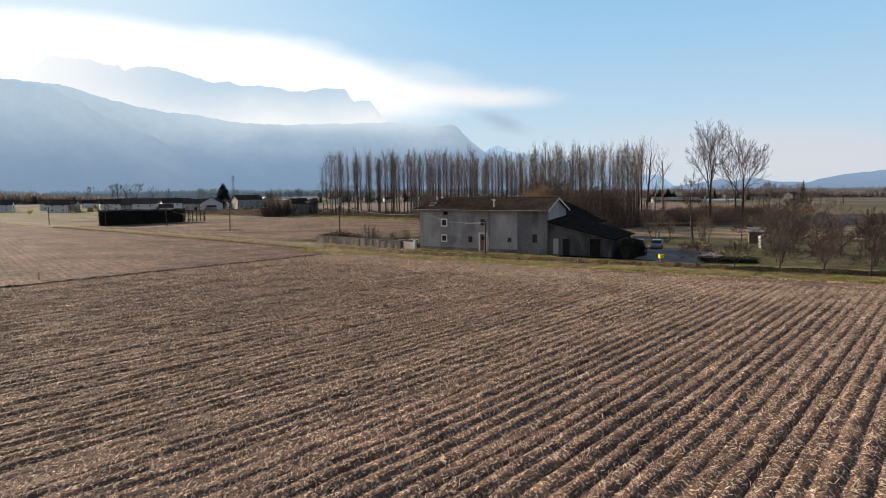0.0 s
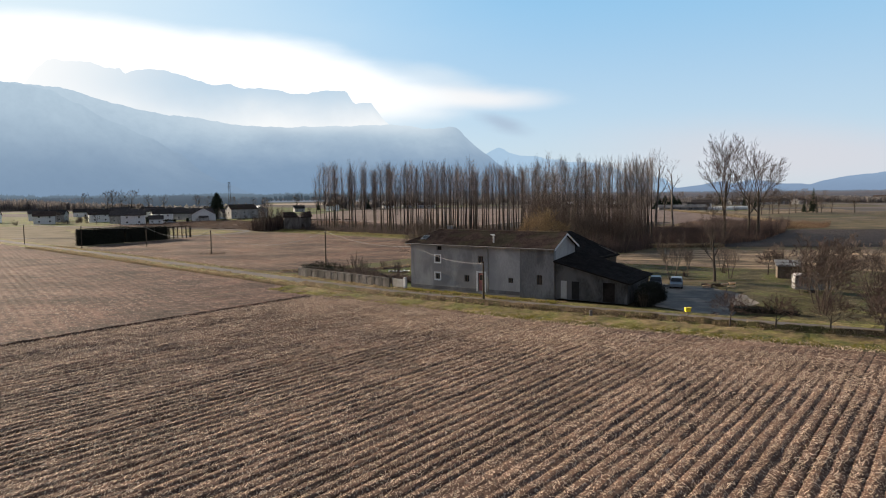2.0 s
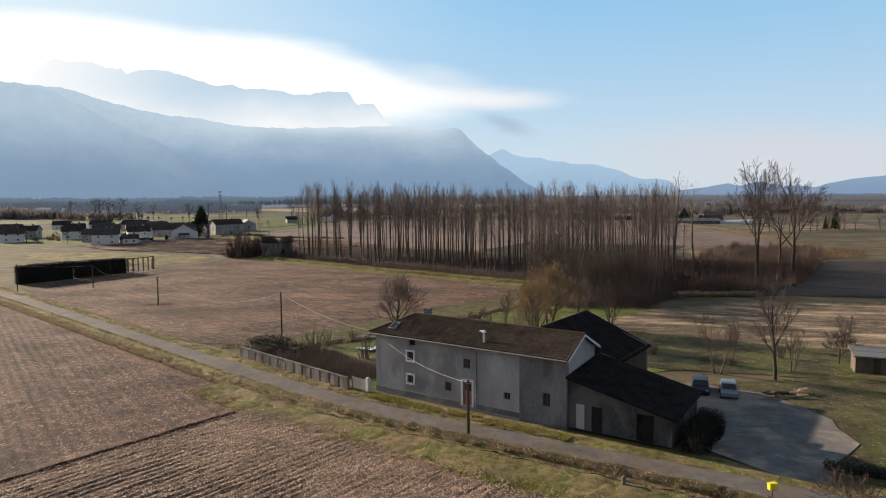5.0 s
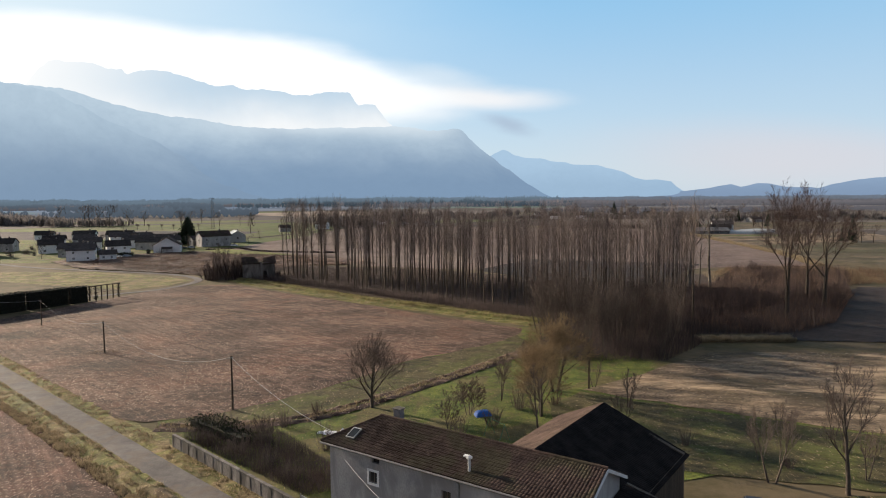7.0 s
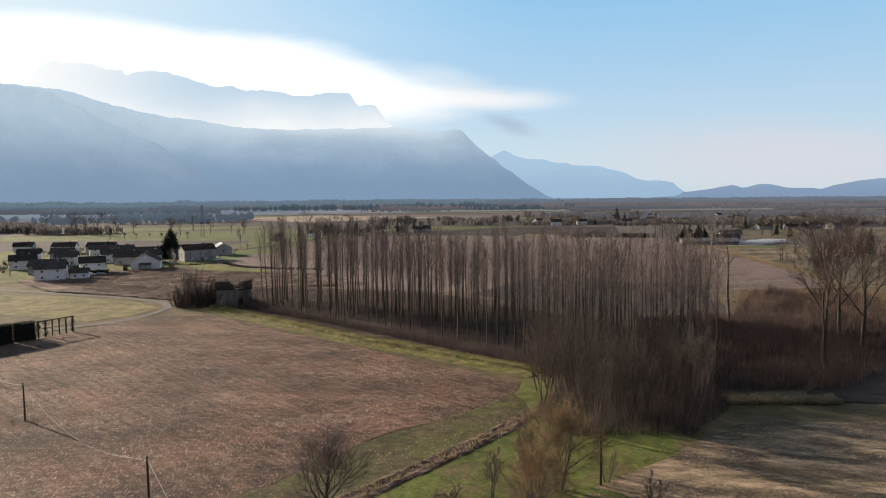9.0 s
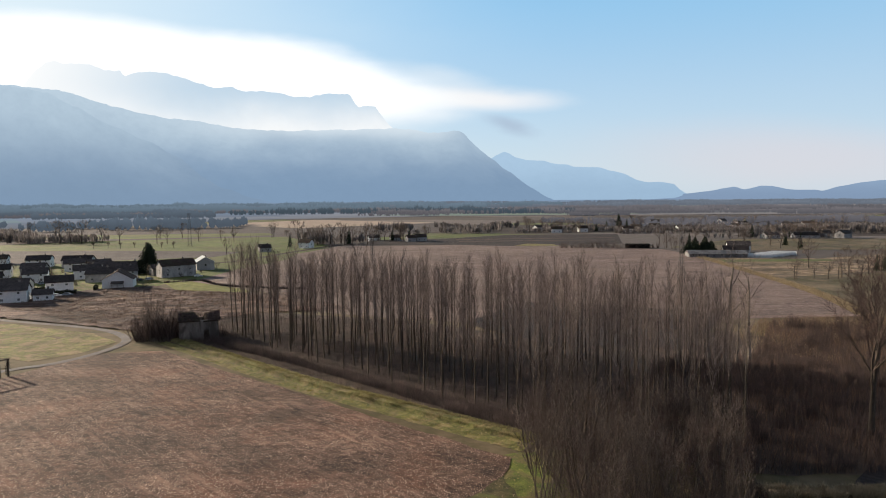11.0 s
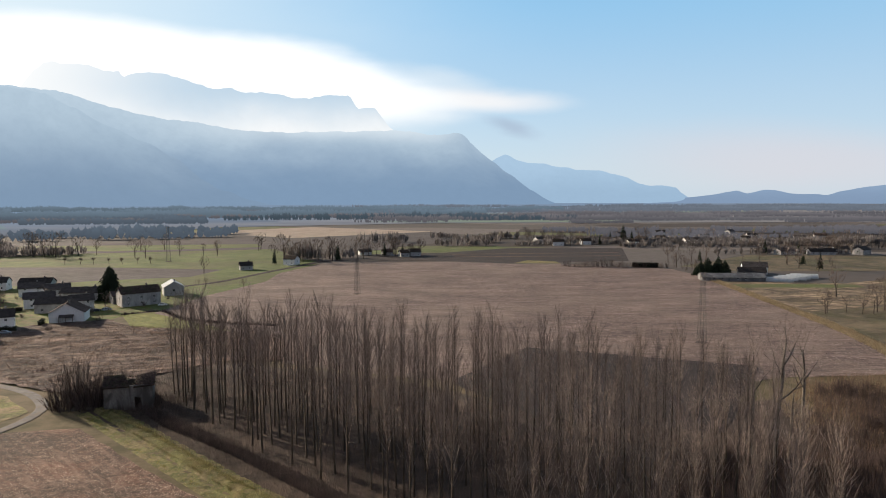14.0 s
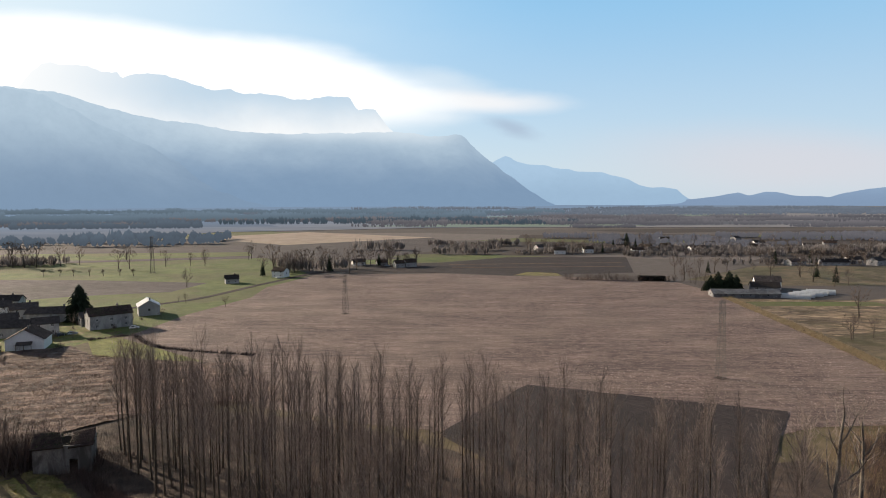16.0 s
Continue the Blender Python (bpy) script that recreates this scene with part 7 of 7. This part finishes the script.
for k in range(12):
    plant(fq.choice(("thicket0", "thicket2")), "scrub_tree", "grey-brown saplings beside the nursery", 190 + fq.uniform(0, 8), 585 + k * 4, fq.uniform(0.7, 0.95), fq.uniform(0, 360), "tree", "nursery saplings", ("stem", "crown"))
fh = thing("evergreen_hedge", "dark evergreen hedge at the field's far edge", "hedge", "", pose(172, 634, 0, 0, 0, -8))
part("foliage", leafy("far_hedge_leaves", [(-9, -1.6, 0.1, 9, 1.6, 3.2)], 4, M_HEDGE, 0.5, 34), fh)
part("core", Soup().box(-8.6, -1.2, -0.1, 8.6, 1.2, 2.8).mesh("far_hedge_core", M_HEDGE), fh)


def far_wood(name, label, bands, h, material, seed, gap=5.0, thick=0.16):
    """Uncountable far woodland in bands (x, y, length, depth, degrees): fine bundles of upright stems."""
    q, s = random.Random(seed), Soup()
    for bx, by, ln, dp, turn in bands:
        if by < 1300:
            bx, by, k = site(bx, by)
            ln *= k
        c, sn = math.cos(radians(turn)), math.sin(radians(turn))
        for _ in range(int(ln * dp / gap ** 2)):
            u, v = q.uniform(-ln / 2, ln / 2), q.uniform(-dp / 2, dp / 2)
            x, y = bx + c * u - sn * v, by + sn * u + c * v
            hh = h * q.uniform(0.65, 1.1) * (0.85 + 0.5 * noise.noise(Vector((x * 0.012, y * 0.012, seed))))
            r = hh * 0.26
            for _ in range(14):
                a = q.uniform(0, 6.28)
                k = q.uniform(0.1, 1)
                b = Vector((x + math.cos(a) * r * 0.12, y + math.sin(a) * r * 0.12, 0))
                m = Vector((x + math.cos(a) * r * k, y + math.sin(a) * r * k, hh * q.uniform(0.3, 0.7)))
                t = Vector((x + math.cos(a) * r * k * 0.9, y + math.sin(a) * r * k * 0.9, hh * (1 - 0.3 * k) * q.uniform(0.75, 1.05)))
                g = Vector((math.sin(a * 3), math.cos(a * 3), 0)) * thick
                s.quad(b, m - g, t, m + g)
    tagged(new(name, s.mesh(name, material)), label, "woodland", "", "stuff")


wq = random.Random(303)
rightwood = [(wq.uniform(260, 900), wq.uniform(700, 1350), wq.uniform(70, 260), wq.uniform(8, 26), wq.uniform(-10, 8)) for _ in range(46)] + [(340, 752, 120, 8, -3), (220, 925, 190, 16, 6), (130, 905, 60, 18, 5)]
leftwood = [(-90, 735, 60, 16, 30), (-60, 985, 60, 10, -4), (40, 905, 60, 10, 5), (-380, 800, 90, 30, 5), (-500, 850, 140, 30, 0), (-600, 900, 260, 40, 0), (60, 1060, 120, 14, 0), (60, 960, 60, 10, 20)]
midwood = [(wq.uniform(-100, 1500), wq.uniform(1350, 1900), wq.uniform(150, 420), wq.uniform(18, 40), wq.uniform(-6, 6)) for _ in range(40)] + [(-420, 1600, 400, 30, 4), (-700, 1350, 420, 40, 3), (-180, 1640, 360, 30, 0)]
farwood = [(wq.uniform(-200, 2300), wq.uniform(1950, 3300), wq.uniform(300, 900), wq.uniform(24, 50), wq.uniform(-5, 5)) for _ in range(50)]
# These woods emit: distance haze is painted into their colours.
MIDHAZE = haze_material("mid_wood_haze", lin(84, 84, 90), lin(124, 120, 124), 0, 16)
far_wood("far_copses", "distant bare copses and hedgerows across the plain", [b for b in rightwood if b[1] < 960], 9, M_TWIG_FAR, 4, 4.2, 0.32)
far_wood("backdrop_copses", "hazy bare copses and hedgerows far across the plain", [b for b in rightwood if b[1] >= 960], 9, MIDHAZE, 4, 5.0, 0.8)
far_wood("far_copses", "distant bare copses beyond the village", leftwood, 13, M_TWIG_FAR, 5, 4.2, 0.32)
# Conifers, plain and foot woods, each with its own painted haze colour.
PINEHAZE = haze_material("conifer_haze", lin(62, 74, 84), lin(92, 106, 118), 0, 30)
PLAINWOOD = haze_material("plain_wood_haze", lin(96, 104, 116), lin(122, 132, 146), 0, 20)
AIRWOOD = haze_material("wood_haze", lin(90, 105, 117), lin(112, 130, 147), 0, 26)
far_wood("backdrop_woodland", "grey-brown woodland bands with painted haze across the plain", midwood, 13, MIDHAZE, 1, 7.0, 0.5)
far_wood("backdrop_conifers", "dark far conifer plantation with haze painted in", [(150, 1462, 220, 40, -3), (-60, 1500, 240, 14, 3), (-300, 1480, 260, 12, 4)], 22, PINEHAZE, 7, 6.0, 0.7)
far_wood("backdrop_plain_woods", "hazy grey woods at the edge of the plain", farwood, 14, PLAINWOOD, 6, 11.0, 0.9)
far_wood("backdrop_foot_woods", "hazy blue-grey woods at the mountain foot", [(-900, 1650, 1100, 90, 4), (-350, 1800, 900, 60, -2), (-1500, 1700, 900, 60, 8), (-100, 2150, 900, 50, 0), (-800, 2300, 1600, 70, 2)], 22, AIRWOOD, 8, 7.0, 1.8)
# Nearer copses glow in a darker painted haze.
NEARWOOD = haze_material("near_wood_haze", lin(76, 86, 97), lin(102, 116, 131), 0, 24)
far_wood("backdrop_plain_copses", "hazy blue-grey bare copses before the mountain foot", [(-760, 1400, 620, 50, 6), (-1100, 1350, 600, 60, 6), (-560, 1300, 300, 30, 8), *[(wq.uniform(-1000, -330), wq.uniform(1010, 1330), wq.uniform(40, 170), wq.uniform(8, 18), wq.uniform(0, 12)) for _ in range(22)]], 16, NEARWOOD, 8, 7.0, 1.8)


# ---------------------------------------------------------------- grass tufts
def tufts(name, label, line, off0, off1, count, h0, h1, material, seed, clump=-0.25):
    q, s = random.Random(seed), Soup()
    pts = smooth_line(plan(line), 0.5)
    for _ in range(count):
        i = q.randrange(len(pts) - 1)
        a, b = Vector(pts[i]), Vector(pts[i + 1])
        d = (b - a).normalized()
        o = q.uniform(off0, off1)
        p = a.lerp(b, q.random()) + Vector((d.y, -d.x)) * o
        lush = noise.noise(Vector((p.x * 0.9, p.y * 0.9, seed))) + 0.4 * noise.noise(Vector((p.x * 0.2, p.y * 0.2, seed)))
        if lush < clump:
            continue
        h = q.uniform(h0, h1) * (1 + 0.5 * lush)
        for _ in range(4):
            t = q.uniform(0, 6.28)
            l = Vector((math.cos(t), math.sin(t), 0))
            wv = Vector((-l.y, l.x, 0)) * q.uniform(0.03, 0.06)
            o3 = Vector((p.x, p.y, 0.02))
            s.v += [tuple(o3 - wv), tuple(o3 + wv), tuple(o3 + l * h * q.uniform(0.2, 0.9) + Vector((0, 0, h)))]
            k = len(s.v)
            s.f.append((k - 3, k - 2, k - 1))
    tagged(new(name, s.mesh(name, material)), label, "grass", "", "stuff")


M_SWING = surface("faded_green_paint", (0.05, 0.13, 0.07), (0.09, 0.20, 0.11), 0.5, bump=0.1, rough=0.5)
M_OLIVE = surface("olive_reed_blades", (0.13, 0.12, 0.045), (0.33, 0.29, 0.14), 2, bump=0, island=0.8, thin=0.4)
M_DRYGRASS = surface("dry_grass_blades", (0.24, 0.188, 0.118), (0.41, 0.33, 0.222), 2, bump=0, island=0.6, thin=0.4)
M_FRESHGRASS = surface("green_grass_blades", (0.17, 0.165, 0.035), (0.31, 0.275, 0.09), 2, bump=0, island=0.6, thin=0.4)
tufts("ditch_grass", "dry tussocks along the roadside ditch", ROAD[3:15], 4.3, 5.4, 9000, 0.2, 0.4, M_DRYGRASS, 11)
tufts("ditch_grass", "dry tussocks on the ditch's roadside lip", ROAD[8:16], 2.2, 3.3, 7000, 0.3, 0.6, M_DRYGRASS, 12, 0.05)
tufts("verge_grass", "green verge grass blades", ROAD[7:16], 4.6, 9.4, 12000, 0.08, 0.22, M_FRESHGRASS, 13)
tufts("bank_grass", "tall pale-olive grass on the ditch bank", STRIP, -3.4, -0.5, 16000, 0.3, 1.0, M_OLIVE, 14)
tufts("bank_grass", "short bright green grass beside the ditch", STRIP, 0.9, 2.6, 7000, 0.08, 0.25, M_FRESHGRASS, 24)
tufts("ditch_reeds", "dry reeds along the garden ditch", GARDEN_DITCH, -1.2, 1.2, 2600, 0.12, 0.5, M_DRYGRASS, 15)
tufts("headland_straw", "pale straw tufts where the stubble meets the verge", ROAD[9:16], 7.4, 24.0, 28000, 0.05, 0.15, M_STRAW, 18, -0.8)
tufts("wall_grass", "grass along the foot of the farmhouse", [(-3.0, 114.2), (16.5, 100.7)], -0.3, 1.2, 2500, 0.15, 0.4, M_FRESHGRASS, 16)
tufts("straw_bank", "bright dry grass bank before the brush", [(56, 190), (74, 189.5)], -1.5, 1.5, 3500, 0.4, 1.0, M_DRYGRASS, 17)
whips("garden_brambles", "bare brambles inside the garden wall", [(-23, 137), (-6, 120.5), (-1, 123), (-12, 139), (-22, 142)], 9000, 0.5, 1.5, M_BRAMBLE, 41, 0.018)
whips("meadow_clumps", "clumps of dry reddish grass on the rough meadow", [(-76, 306), (-104, 324), (-165, 370), (-128, 416), (-60, 390), (-30, 345), (-52, 340), (-68, 325)], 30000, 0.5, 1.2, M_REED, 42, 0.05)
whips("shed_brambles", "dark brambles round the ruined shed", [(-76, 300), (-60, 294), (-46, 292), (-44, 306), (-62, 311), (-76, 308)], 5000, 0.6, 1.8, M_TWIG, 43, 0.025)
for i, (x, y, a) in enumerate(((-5.6, 137.6, 20), (-4.5, 138.4, 70), (-6.8, 138.2, 140))):
    jk = thing("scrap_heap", "pale scrap sheeting lying in the garden grass", "scrap", "garden scrap", pose(x, y, 0.08, 0, 0, a))
    bm = bmesh.new()
    bmesh.ops.create_grid(bm, x_segments=6, y_segments=5, size=0.7)
    for v in bm.verts:
        v.co.z = 0.22 + 0.22 * noise.noise(Vector((v.co.x * 2, v.co.y * 2, i)))
    me = bpy.data.meshes.new("scrap_sheet")
    bm.to_mesh(me)
    bm.free()
    me.materials.append(M_WHITE)
    part("sheet", me, jk)
    part("plank", Soup().box(-0.8, -0.1, 0.0, 0.8, 0.08, 0.14).mesh("scrap_plank", M_WOOD), jk)
whips("pole_weeds", "reddish dry weeds round the foot of a telephone pole", [(-57.5, 182.5), (-55, 185.5), (-51, 185), (-50.5, 182), (-54, 180.8)], 260, 0.3, 0.8, M_REED, 44, 0.02)
whips("dead_tree_brush", "dark brush round the pale bare trees", [(70, 236), (64, 262), (80, 272), (100, 268), (104, 246), (88, 232)], 9000, 0.9, 2.6, M_BRAMBLE, 45, 0.03)
whips("straw_meadow", "pale dry grass behind the brush", [(92, 268), (100, 300), (128, 318), (160, 310), (150, 276), (118, 258)], 9000, 0.6, 1.5, M_DRYGRASS, 46, 0.03)
tufts("verge_grass", "dry grass blades beside the road", ROAD[3:9], 1.6, 5.2, 12000, 0.15, 0.4, M_DRYGRASS, 19, -0.15)
tufts("verge_grass", "dry grass blades on the far road edge", ROAD[3:12], -3.6, -1.6, 8000, 0.12, 0.32, M_DRYGRASS, 20, -0.05)
yh = thing("yard_hedge", "low dark clipped hedge between yard and road", "hedge", "", pose(38.6, 92.0, 0, 0, 0, -27) @ Matrix.Scale(0.8, 4))
part("foliage", leafy("yard_hedge_leaves", [(-4.5, -0.6, 0.1, 4.5, 0.6, 0.85)], 40, M_IVY, 0.11, 36), yh)
part("core", Soup().box(-4.3, -0.4, -0.1, 4.3, 0.4, 0.7).mesh("yard_hedge_core", M_HEDGE), yh)
tufts("field_fringe", "pale dry grass fringe along the stubble field", [(190, 566), (182, 482), (170, 380), (156, 324)], -3.0, 2.5, 9000, 0.5, 1.3, M_DRYGRASS, 21, -0.3)
tufts("plot_edge", "dark weeds along the green plot", [(-124, 436), (-110, 444), (-88, 420), (-48, 405)], -1.0, 1.0, 2500, 0.4, 1.2, M_BRAMBLE, 22, -0.1)
sw = thing("swing_frame", "thin green metal swing frame in the garden", "swing", "", pose(12.4, 137.8, 0.05, 0, 0, -57))
for x in (0, 2.9):
    for y in (-0.8, 0.8):
        part("leg", Soup().tube([(x, y, 0), (x, 0, 2.0)], [0.035, 0.035], 6, True).mesh("swing_leg", M_SWING), sw)
part("crossbar", Soup().tube([(-0.1, 0, 2.0), (3.0, 0, 2.0)], [0.04, 0.04], 6, True).mesh("swing_bar", M_SWING), sw)
whips("brush_reeds", "brown dry reeds and stems among the brush", BRUSH, 14000, 0.8, 2.2, M_REED, 47, 0.03)
fp = thing("marker_post", "small pale wooden marker post at the furrow's end", "post", "field posts", pose(-45.0, 79.6, 0.05))
part("post", Soup().box(-0.09, -0.09, -0.1, 0.09, 0.09, 0.8).mesh("furrow_post", M_STRAW), fp)
part("cap", Soup().tube([(0, 0, 0.8), (0, 0, 0.86)], [0.12, 0.03], 4, True).mesh("furrow_post_cap", M_STRAW), fp)
